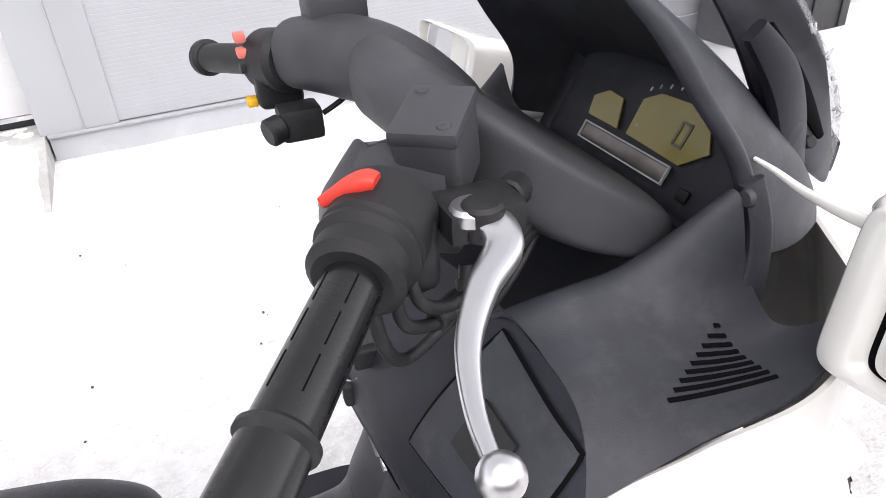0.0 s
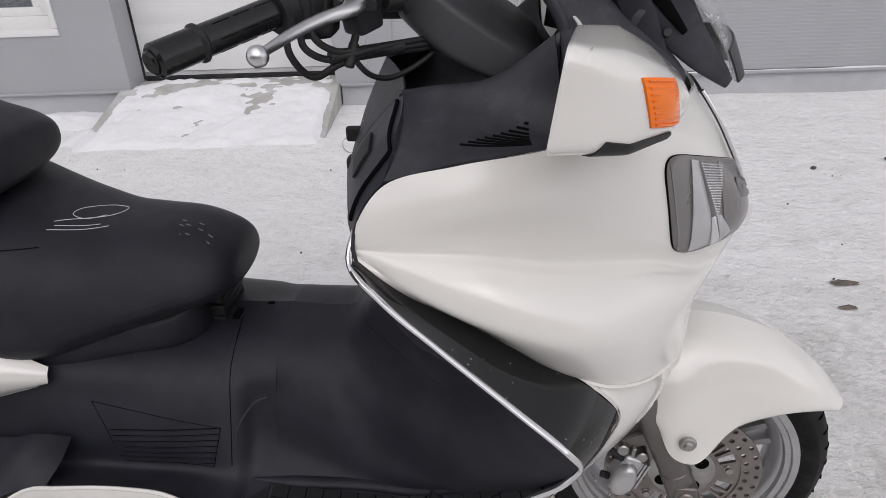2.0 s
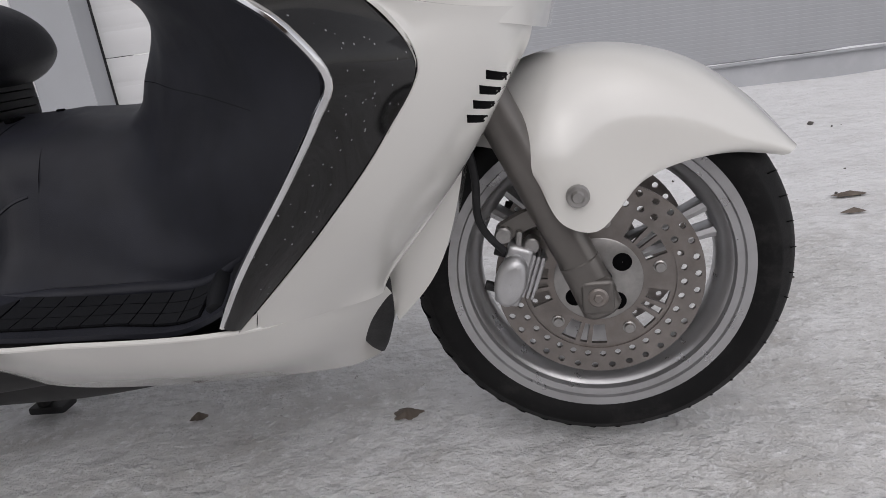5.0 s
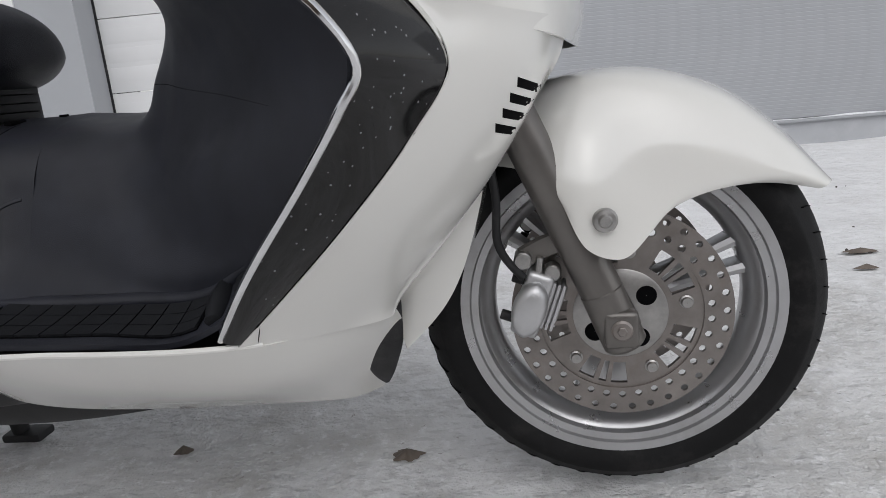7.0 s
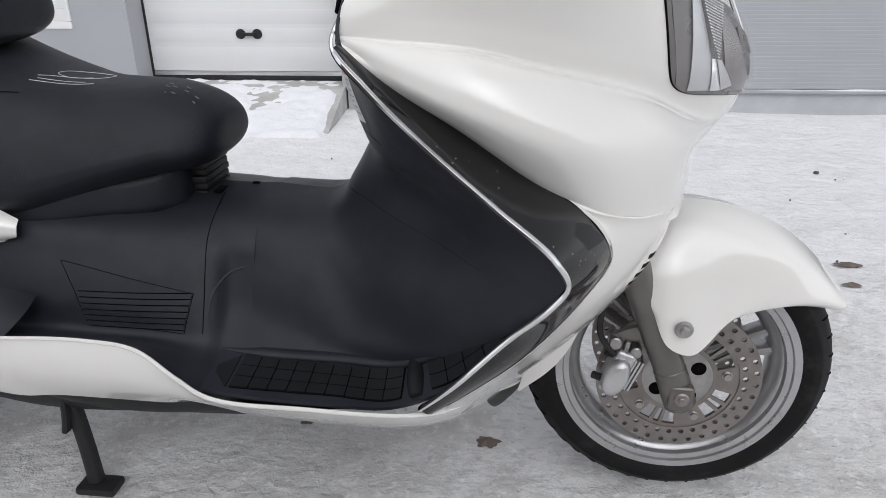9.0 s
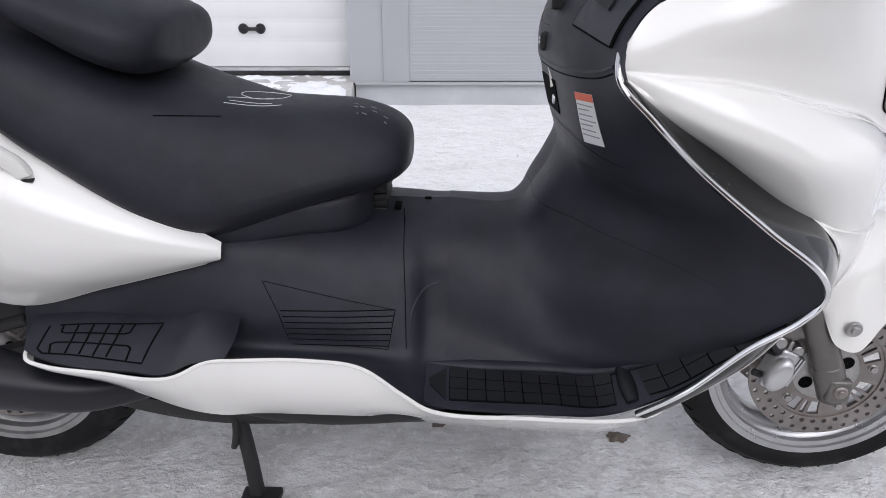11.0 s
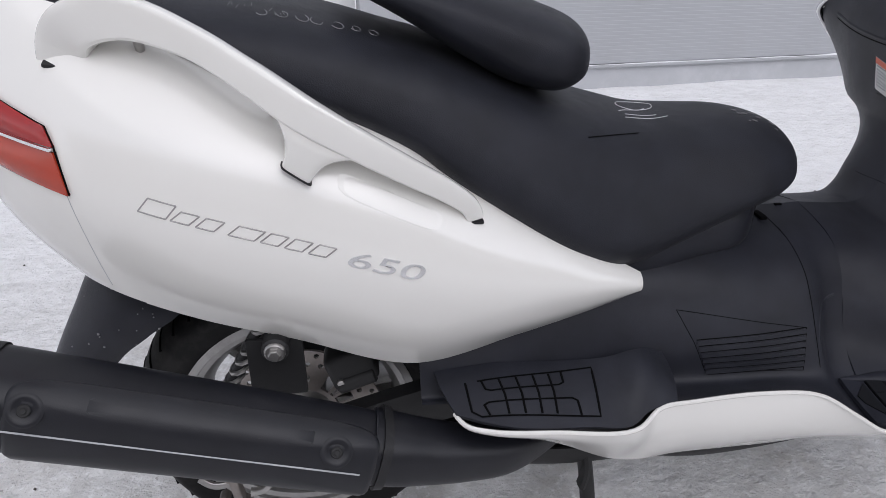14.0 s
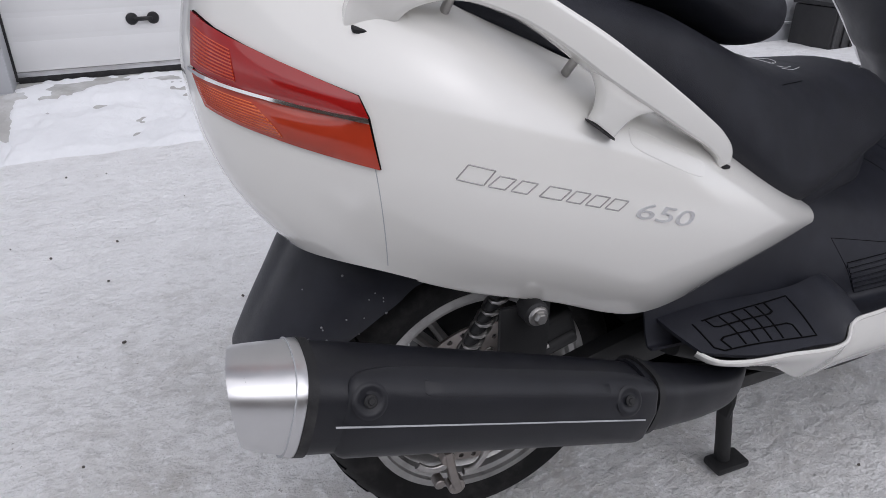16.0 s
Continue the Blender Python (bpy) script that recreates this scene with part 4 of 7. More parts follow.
for k in range(9):
    x, y = pick.uniform(-.03, .10), -.11 + pick.uniform(-.012, .02)
    part("seat_scratch", cord(SEAT_TREE, [(x, y, 1), (x + pick.uniform(-.004, .004), y + pick.uniform(.006, .02), 1)], DOWN, 0.0004, 6, 6, .0001), FROST, seat)
for k in range(9):
    x, y = .765 + pick.uniform(-.03, .035), -.035 + pick.uniform(-.02, .02)
    part("frost_speck", cord(SEAT_TREE, [(x, y, 1), (x + pick.uniform(.002, .008), y - pick.uniform(.001, .003), 1)], DOWN, 0.0008, 4, 6), FROST, seat, "speck of frost")
part("seat_boot", join(*[box((.036, .10 - .008 * (k % 2), .012), (.777, 0, .565 + k * .012), .004) for k in range(5)]), DARK, seat, "ribbed rubber under the seat nose")

# tunnel, side covers and leg shield, all black
CHROME_LINE = [(1.101, -0.301, 0.871), (1.097, -0.338, 0.840), (1.133, -0.356, 0.802), (1.191, -0.362, 0.747), (1.278, -0.384, 0.679), (1.343, -0.404, 0.630), (1.361, -0.388, 0.589), (1.344, -0.385, 0.561), (1.300, -0.363, 0.506), (1.232, -0.347, 0.422), (1.182, -0.311, 0.355)]
SIDE = sheet([
    [(.24, 0, .60), (.45, 0, .598), (.62, 0, .588), (.76, 0, .574), (.842, 0, .571), (.866, 0, .571), (.90, 0, .572)],
    [(.24, -.12, .58), (.45, -.12, .58), (.62, -.115, .568), (.76, -.105, .553), (.842, -.110, .545), (.866, -.112, .540), (.90, -.112, .538)],
    [(.24, -.17, .54), (.45, -.175, .55), (.62, -.165, .54), (.76, -.153, .526), (.842, -.146, .519), (.866, -.139, .514), (.90, -.135, .510)],
    [(.24, -.19, .50), (.45, -.195, .51), (.62, -.188, .50), (.76, -.182, .490), (.842, -.168, .486), (.866, -.152, .483), (.90, -.148, .482)],
    [(.24, -.212, .455), (.45, -.216, .45), (.62, -.212, .445), (.78, -.211, .430), (.842, -.204, .424), (.866, -.187, .414), (.90, -.184, .410)],
    [(.24, -.222, .425), (.45, -.226, .415), (.62, -.227, .400), (.78, -.229, .393), (.842, -.232, .386), (.866, -.226, .376), (.90, -.225, .374)],
    [(.24, -.230, .412), (.45, -.240, .408), (.62, -.262, .403), (.78, -.264, .397), (.842, -.270, .378), (.866, -.266, .366), (.90, -.266, .364)],
    [(.24, -.240, .413), (.45, -.255, .412), (.62, -.296, .420), (.78, -.299, .413), (.842, -.310, .374), (.866, -.310, .359), (.90, -.310, .355)],
], 100, 56)
WALL_ROWS = int((SIDE[:, 60, 1] > -.232).sum())
SIDE_TREE = tree_of(SIDE[:WALL_ROWS])
side_cover, side_cover_left = both("side_cover", SIDE, BLACK, scooter, "black grained tunnel and side cover")
SHIELD = sheet([
    [(1.10, 0, .995), (1.135, -.10, .992), (1.150, -.20, .985), (1.150, -.27, .968), (1.137, -.303, .925)],
    [(1.055, 0, .900), (1.070, -.10, .910), (1.090, -.20, .912), (1.102, -.27, .903), (1.110, -.312, .893)],
    [(1.041, 0, .845), (1.050, -.10, .845), (1.066, -.19, .843), (1.088, -.27, .845), (1.100, -.329, .855)],
    [(1.053, 0, .780), (1.063, -.10, .778), (1.077, -.19, .777), (1.106, -.27, .782), (1.130, -.348, .801)],
    [(1.070, 0, .722), (1.078, -.10, .719), (1.096, -.19, .716), (1.136, -.27, .718), (1.176, -.354, .758)],
    [(1.078, 0, .702), (1.085, -.10, .698), (1.106, -.19, .694), (1.155, -.28, .694), (1.200, -.357, .736)],
    [(1.082, 0, .688), (1.088, -.10, .684), (1.114, -.18, .679), (1.176, -.275, .678), (1.222, -.363, .717)],
    [(1.070, 0, .650), (1.072, -.09, .647), (1.112, -.16, .640), (1.202, -.265, .648), (1.262, -.374, .690)],
    [(1.046, 0, .608), (1.049, -.09, .603), (1.098, -.155, .590), (1.212, -.26, .602), (1.319, -.395, .652)],
    [(1.030, 0, .582), (1.036, -.09, .573), (1.085, -.155, .545), (1.198, -.25, .555), (1.357, -.396, .607)],
    [(1.005, 0, .568), (1.020, -.095, .553), (1.072, -.160, .512), (1.175, -.255, .512), (1.321, -.356, .527)],
    [(.975, 0, .566), (.992, -.100, .545), (1.040, -.165, .480), (1.118, -.224, .425), (1.228, -.284, .430)],
    [(.945, 0, .568), (.965, -.108, .540), (.985, -.158, .482), (1.030, -.202, .408), (1.140, -.240, .382)],
    [(.90, 0, .572), (.90, -.112, .538), (.90, -.148, .482), (.90, -.184, .410), (.90, -.225, .376)],
], 60, 96)
SHIELD_TREE = tree_of(np.concatenate([flip(SHIELD)[:, ::-1], SHIELD[:, 1:]], 1))
shield, shield_left = both("leg_shield", SHIELD, BLACK, scooter, "black grained inner leg shield")
BACK = (1, 0, 0)
part("seam", cord(SIDE_TREE, [(.822, -.04, .8), (.826, -.09, .8)], DOWN, 0.0014, 10), GAP, side_cover)
part("seam", cord(SIDE_TREE, [(.826, -.4, .560), (.832, -.4, .48), (.836, -.4, .40)], R, 0.0010, lift=.0015), GAP, side_cover)
part("clip_slot", box((.012, .03, .006), (.812, -.035, .570), .002), GAP, side_cover)
part("clip_slot", box((.012, .006, .004), (.862, -.004, .573), .0015), GAP, side_cover)
VENT = [(.611, -.4, .500), (.636, -.4, .455), (.654, -.4, .412), (.808, -.4, .400), (.818, -.4, .455), (.611, -.4, .500)]
part("vent_outline", join(*[cord(SIDE_TREE, [a, b], R, 0.0008, 14, 6, .0016) for a, b in zip(VENT[:-1], VENT[1:])]), GAP, side_cover)
for k in range(6):
    z0 = .4555 - k * .0085
    part("louvre", grid_bm(decal(SIDE_TREE, [(.640 + .003 * k, -.4, z0 - .0055), (.816 - .0016 * k, -.4, z0 - .0075), (.816 - .0016 * k, -.4, z0 - .002), (.640 + .003 * k, -.4, z0)], R, 14, 3, 0.0025)), BLACK, side_cover, solid=.003)
for k in range(7):
    z0 = .4575 - k * .0085
    part("louvre_gap", cord(SIDE_TREE, [(.640 + .003 * k, -.4, z0), (.817 - .0016 * k, -.4, z0 - .002)], R, (.0011, .0011), 14, 6, .0016), GAP, side_cover)
part("shield_seam", cord(SHIELD_TREE, [(.9, .055, .600), (.9, -.043, .602), (.9, -.10, .600), (.9, -.15, .597), (.9, -.19, .590), (.9, -.243, .581), (.9, -.310, .568)], BACK, 0.0011, 60), GAP, shield)
part("box_seam", cord(SHIELD_TREE, [(.9, .10, .727), (.9, -.044, .727), (.9, -.168, .7275), (.9, -.225, .719), (.9, -.262, .716)], BACK, (.0014, .0010), 40), GAP, shield)
part("box_lip", cord(SHIELD_TREE, [(.9, .10, .7305), (.9, -.044, .7305), (.9, -.168, .731), (.9, -.225, .7225), (.9, -.262, .7195)], BACK, (.0026, .0020), 40, 8, 0), BLACK, shield)
part("mould_edge", cord(SIDE_TREE, [(.842, -.4, .402), (.840, -.4, .427), (.845, -.4, .456), (.860, -.4, .474), (.885, -.4, .482)], R, (.0045, .0030), 24, 10, -.001), BLACK, side_cover)
part("box_edge", cord(SHIELD_TREE, [(.9, .26, .838), (.9, .13, .822), (.9, 0, .818), (.9, -.13, .822), (.9, -.26, .838), (.9, -.305, .852)], BACK, 0.0038, 48, 8, 0.0), BLACK, shield)
part("shield_seam", cord(SHIELD_TREE, [(.9, .26, .831), (.9, .13, .815), (.9, 0, .811), (.9, -.13, .815), (.9, -.26, .831), (.9, -.305, .845)], BACK, 0.0015, 48), GAP, shield)
part("box_crease", cord(SHIELD_TREE, [(.9, -.275, .800), (.9, -.262, .760), (.9, -.235, .722)], BACK, 0.0022, 20, 8, 0.0), BLACK, shield)

# small fittings on the shield: lock, labels, pocket lid
lock = part("lock_recess", grid_bm(decal(SHIELD_TREE, [(.9, -.002, .744), (.9, -.092, .746), (.9, -.092, .796), (.9, -.002, .794)], BACK, 6, 6, 0.002)), GAP, shield, "recessed latch", solid=.003)
part("keyhole", lathe([(.0005, -.003), (.007, -.003), (.008, 0), (.0005, 0)], 16, "x", (1.060, -.072, .764)), ALU, lock)
part("latch_lip", sweep([(1.051, -.004, .796), (1.056, -.046, .797), (1.060, -.090, .798)], (.002, .003), 10, 8, 3), BLACK, lock)
for y, z, w, h, e in ((-.216, .769, .047, .069, -.003), (.080, .756, .048, .054, .006)):
    lab = part("warning_label", grid_bm(decal(SHIELD_TREE, [(.9, y + w / 2, z - h / 2 + e), (.9, y - w / 2, z - h / 2 - e), (.9, y - w / 2, z + h / 2 - e), (.9, y + w / 2, z + h / 2 + e)], BACK, 6, 6, 0.0022)), PAPER, shield, "white paper warning label", solid=.0006)
    part("label_band", grid_bm(decal(SHIELD_TREE, [(.9, y + w / 2, z + h / 2 - .010 + e), (.9, y - w / 2, z + h / 2 - .010 - e), (.9, y - w / 2, z + h / 2 - e), (.9, y + w / 2, z + h / 2 + e)], BACK, 6, 2, 0.0029)), LABEL_RED, lab, "orange heading band", solid=.0004)
    for k in range(7):
        f = .86 - .1 * (k + 1)
        zz = z - h / 2 + h * f
        l = .42 * w * (1 - .25 * ((k * 5) % 3) / 2)
        part("print_line", grid_bm(decal(SHIELD_TREE, [(.9, y + .42 * w, zz + .7 * e), (.9, y + .42 * w - 2 * l, zz - .7 * e), (.9, y + .42 * w - 2 * l, zz - .7 * e + .0015), (.9, y + .42 * w, zz + .7 * e + .0015)], BACK, 5, 2, 0.0029)), PRINT, lab, solid=.0003)

# pocket lid on the shield's upper shoulder
UPBACK = (1, .25, -.6)
LID = [(1.142, -.184, .980), (1.144, -.286, .955), (1.096, -.288, .872), (1.066, -.165, .885)]
lid_g = decal(SHIELD_TREE, [LID[3], LID[2], LID[1], LID[0]], UPBACK, 14, 14, 0.004)
pocket_lid = part("pocket_lid", grid_bm(lid_g), DASH, shield, "worn black pocket lid", solid=.005)
rim_pts = np.concatenate([lid_g[0], lid_g[1:, -1], lid_g[-1, ::-1][1:], lid_g[::-1, 0][1:]])
part("lid_gap", sweep(rim_pts, .0028, seg=6, straight=True), GAP, pocket_lid)
part("finger_pull", grid_bm(lid_g[4:10, 4:10] + np.array([-.004, 0, .003])), DARK, pocket_lid, solid=.003)

# floorboard and passenger step
def floor_top(xs, inner, outer, zi, zo, n=30):
    return sheet([[(x, y, z) for x, y, z in zip(xs, inner, zi)], [(x, (a + b) / 2, (c + d) / 2 - .002) for x, a, b, c, d in zip(xs, inner, outer, zi, zo)], [(x, y, z) for x, y, z in zip(xs, outer, zo)]], n, 10)


FLOOR = floor_top([.868, .90, .95, 1.05, 1.14, 1.21, 1.28, 1.345], [-.228, -.226, -.225, -.224, -.236, -.262, -.302, -.342], [-.313, -.316, -.318, -.318, -.310, -.316, -.334, -.352], [.380, .375, .372, .370, .376, .418, .488, .556], [.367, .363, .360, .356, .352, .386, .456, .530], 50)
FLOOR_TREE = tree_of(FLOOR)
floorboard, _ = both("floorboard", FLOOR, BLACK, scooter, "black floorboard", .006)
MATQ = [(.905, -.232), (1.155, -.245), (1.155, -.300), (.905, -.304)]


def mat_grid(quad, z, nx, ny, tree, lift=0.003, gap=.03, mats=MATRUBBER, owner=None):
    """Raised rubber blocks in rows, divided by narrow grooves."""
    a, b, c, d = (np.array((*q, z)) for q in quad)
    for j in range(ny):
        for i in range(nx):
            u0, u1, v0, v1 = (i + gap) / nx, (i + 1 - gap) / nx, (j + gap) / ny, (j + 1 - gap) / ny
            sk = 0.0
            f = lambda u, v: (a * (1 - u) + b * u) * (1 - v) + (d * (1 - u) + c * u) * v
            g = decal(tree, [f(u0 + sk, v0), f(u1 + sk, v0), f(u1 + sk, v1), f(u0 + sk, v1)], DOWN, 3, 3, lift)
            part("mat_block", grid_bm(g), mats, owner, solid=.0025)


for quad in (MATQ, [(1.19, -.262), (1.315, -.318), (1.325, -.345), (1.20, -.306)]):
    part("mat_base", grid_bm(decal(FLOOR_TREE, [(*q, .8) for q in quad], DOWN, 14, 5, .0035)), GAP, floorboard, solid=.0008)
mat_grid(MATQ, .8, 9, 3, FLOOR_TREE, lift=.0055, owner=floorboard)
mat_grid([(1.19, -.262), (1.315, -.318), (1.325, -.345), (1.20, -.306)], .8, 5, 2, FLOOR_TREE, lift=.0055, owner=floorboard)
part("mat_tip", grid_bm(decal(FLOOR_TREE, [(.874, -.262, .8), (.9, -.236, .8), (.9, -.304, .8), (.876, -.275, .8)], DOWN, 5, 5, .003)), MATRUBBER, floorboard, solid=.004)
part("floor_roll", sweep([(1.168, -.248, .392), (1.172, -.275, .382), (1.176, -.306, .372)], [(.010, .007), (.014, .010), (.010, .007)], 12, 14), MATRUBBER, floorboard, "rounded rubber roll across the footboard")

STEP = sheet([
    [(.258, -.200, .447), (.34, -.215, .452), (.45, -.228, .454), (.50, -.232, .458), (.538, -.236, .470), (.580, -.222, .452)],
    [(.264, -.245, .441), (.34, -.268, .444), (.45, -.282, .441), (.495, -.286, .442), (.530, -.280, .456), (.582, -.258, .440)],
    [(.279, -.292, .431), (.34, -.318, .427), (.45, -.327, .421), (.500, -.329, .419), (.530, -.310, .425), (.575, -.298, .424)],
], 60, 18)
STEP_TREE = tree_of(STEP)
step, _ = both("passenger_step", STEP, BLACK, scooter, "black passenger footboard", .006)
PAD = [np.array(q) for q in ((.292, -.248, .8), (.471, -.245, .8), (.463, -.315, .8), (.301, -.300, .8))]
part("step_mat", grid_bm(decal(STEP_TREE, PAD, DOWN, 12, 6, .0015)), MATRUBBER, step, solid=.002)


def on_pad(u, v):
    return (PAD[0] * (1 - u) + PAD[1] * u) * (1 - v) + (PAD[3] * (1 - u) + PAD[2] * u) * v


for line in [[(.03, 0), (0, .85), (.06, 1), (1, 1), (1, 0), (.12, 0)], [(.15, .02), (.16, .28), (.20, .33), (.72, .33), (.76, .28), (.76, .02)], [(.13, .98), (.11, .70), (.15, .64), (.80, .64), (.84, .70), (.85, .98)]] + [[(u, .04), (u + .01, .5), (u, .96)] for u in (.28, .41, .54, .66)]:
    dense = [on_pad(*(np.array(p) * (1 - w) + np.array(q) * w)) for p, q in zip(line, line[1:]) for w in np.linspace(0, 1, 8, endpoint=False)] + [on_pad(*line[-1])]
    part("mat_groove", sweep([lay(STEP_TREE, p, DOWN, .0034) for p in dense], (.0016, .0008), seg=6, straight=True), GAP, step)
for k in range(6):
    x = .492 + .0095 * k
    part("step_rib", cord(STEP_TREE, [(x, -.246, .8), (x + .010, -.296, .8)], DOWN, .0016, 10, 6, .0004), GAP, step)

# white sill with a bright upper edge, belly below
SILL_TOP = [(1.322, -.178, .338), (1.27, -.235, .336), (1.215, -.294, .341), (1.17, -.314, .345), (1.02, -.322, .350), (.875, -.320, .360), (.835, -.316, .385), (.775, -.304, .420), (.70, -.300, .428), (.60, -.303, .428), (.550, -.305, .424), (.508, -.331, .415), (.40, -.327, .419), (.32, -.319, .423), (.290, -.308, .426), (.278, -.285, .428)]
SILL_MID = [(1.322, -.125, .292), (1.268, -.170, .275), (1.215, -.220, .272), (1.165, -.248, .276), (1.02, -.262, .285), (.875, -.276, .312), (.835, -.292, .336), (.775, -.300, .364), (.70, -.300, .372), (.60, -.301, .376), (.550, -.303, .382), (.508, -.324, .394), (.40, -.323, .410), (.32, -.315, .416), (.291, -.304, .420), (.280, -.281, .422)]
SILL_LOW = [(1.270, -.040, .173), (1.241, -.062, .170), (1.195, -.112, .189), (1.134, -.160, .212), (1.026, -.168, .214), (.875, -.205, .247), (.835, -.236, .288), (.775, -.250, .294), (.70, -.257, .300), (.60, -.262, .304), (.550, -.264, .301), (.508, -.272, .314), (.40, -.302, .386), (.32, -.310, .412), (.292, -.299, .416), (.282, -.277, .418)]
SILL = sheet([SILL_TOP, SILL_MID, SILL_LOW], 110, 16)
sill, sill_left = both("sill", SILL, WHITE, scooter, "white lower sill panel")
part("sill_edge", sweep(np.array(crom(SILL_TOP[2:], 90)) + np.array([0, -.001, .001]), .0032, seg=8, straight=True), WHITE, sill)
part("floor_lip", sweep(FLOOR[0] + np.array([0, .000, .002]), [(.012 * min(1, .1 + k / 8), .009 * min(1, .1 + k / 8)) for k in range(len(FLOOR[0]))], seg=12, straight=True), BLACK, floorboard)
part("belly", loft([(1.28, 0, .33, .12, .06, 4), (1.15, 0, .305, .20, .045, 5), (.95, 0, .295, .205, .060, 5), (.65, 0, .30, .225, .075, 5), (.48, 0, .345, .245, .055, 5), (.33, 0, .38, .20, .05, 4)], 30, 36), DARK, scooter, "black belly and engine under the floor")
part("scuff_line", cord(tree_of(SILL), [(.62, -.5, .345), (.70, -.5, .335), (.86, -.5, .338)], R, .0007), PLINTH, sill)

# woven black insert with the bright strip along it
PANEL_LINE = [(1.101, -0.333, 0.843), (1.151, -0.331, 0.803), (1.225, -0.319, 0.756), (1.305, -0.314, 0.701), (1.385, -0.315, 0.648), (1.419, -0.297, 0.591), (1.384, -0.311, 0.533), (1.320, -0.326, 0.461), (1.255, -0.319, 0.399), (1.200, -0.307, 0.349)]
INS_A, INS_B = crom(CHROME_LINE[1:], 60), crom(PANEL_LINE, 60)
INSERT = np.stack([INS_A, INS_A * .5 + INS_B * .5 + np.array([0, -.006, 0]), INS_B])
INSERT = np.stack([crom(INSERT[:, i], 9) for i in range(60)], 1)
insert, insert_left = both("flank_insert", INSERT, CARBON, scooter, "glossy black woven-look flank insert")
part("bright_strip", sweep(crom(CHROME_LINE, 80), (.0042, .0052), seg=10, straight=True), CHROME, scooter, "thin bright trim strip")
part("bright_strip", sweep(crom([(x, -y, z) for x, y, z in CHROME_LINE], 80), (.0042, .0052), seg=10, straight=True), CHROME, scooter, "thin bright trim strip")
part("insert_gap", sweep(INS_B[2:-2] + np.array([0, -.001, 0]), .0022, seg=6, straight=True), GAP, insert)

BELLY = sheet([[(.28, -.150, .262), (.46, -.165, .240), (.70, -.160, .235), (.90, -.150, .232), (1.04, -.120, .225)], [(.29, -.132, .215), (.46, -.140, .186), (.70, -.138, .188), (.88, -.130, .192), (1.025, -.105, .196)], [(.30, -.105, .196), (.46, -.112, .168), (.70, -.110, .169), (.86, -.108, .172), (1.012, -.085, .180)], [(.31, .0, .188), (.46, 0, .160), (.70, 0, .161), (.86, 0, .164), (1.00, 0, .176)]], 50, 18)
part("belly_plate", grid_bm(np.concatenate([BELLY, flip(BELLY)[::-1][1:]], 0)), DARK, scooter, "black plate under the scooter's belly", solid=.004)

# white front cowl: upper body and the arm that runs down to the sill
COWL = sheet([
    [(1.104, -.318, .882), (1.135, -.304, .920), (1.217, -.308, .945), (1.31, -.312, .964), (1.40, -.265, .972), (1.47, -.17, .968), (1.515, -.08, .966), (1.525, 0, .966)],
    [(1.101, -.321, .862), (1.16, -.322, .885), (1.24, -.326, .905), (1.33, -.312, .915), (1.42, -.250, .912), (1.50, -.158, .898), (1.565, -.07, .890), (1.58, 0, .890)],
    [(1.100, -.322, .855), (1.16, -.322, .863), (1.24, -.313, .861), (1.34, -.285, .840), (1.45, -.217, .812), (1.545, -.139, .770), (1.617, -.05, .766), (1.63, 0, .766)],
    [(1.100, -.322, .851), (1.16, -.322, .845), (1.24, -.311, .837), (1.34, -.281, .812), (1.45, -.211, .777), (1.545, -.135, .729), (1.605, -.05, .724), (1.614, 0, .722)],
    [(1.100, -.323, .849), (1.16, -.335, .839), (1.24, -.336, .831), (1.34, -.311, .805), (1.45, -.243, .770), (1.543, -.152, .723), (1.597, -.05, .717), (1.604, 0, .715)],
    [(1.100, -.323, .847), (1.16, -.341, .827), (1.24, -.353, .815), (1.34, -.335, .787), (1.45, -.269, .752), (1.535, -.168, .711), (1.584, -.05, .703), (1.592, 0, .701)],
    [(1.100, -.323, .845), (1.16, -.342, .812), (1.24, -.361, .783), (1.34, -.352, .748), (1.44, -.292, .718), (1.52, -.186, .690), (1.56, -.06, .680), (1.568, 0, .680)],
    [(1.100, -.329, .845), (1.154, -.337, .807), (1.24, -.335, .756), (1.335, -.328, .697), (1.425, -.295, .652), (1.51, -.205, .640), (1.552, -.08, .630), (1.562, 0, .630)],
    [(1.101, -.333, .842), (1.151, -.332, .802), (1.225, -.321, .755), (1.345, -.316, .676), (1.425, -.288, .632), (1.51, -.205, .610), (1.545, -.08, .600), (1.555, 0, .600)],
], 70, 90)
COWL_TREE = tree_of(COWL)
cowl, cowl_left = both("front_cowl", COWL, WHITE, scooter, "glossy pearl white front cowl")
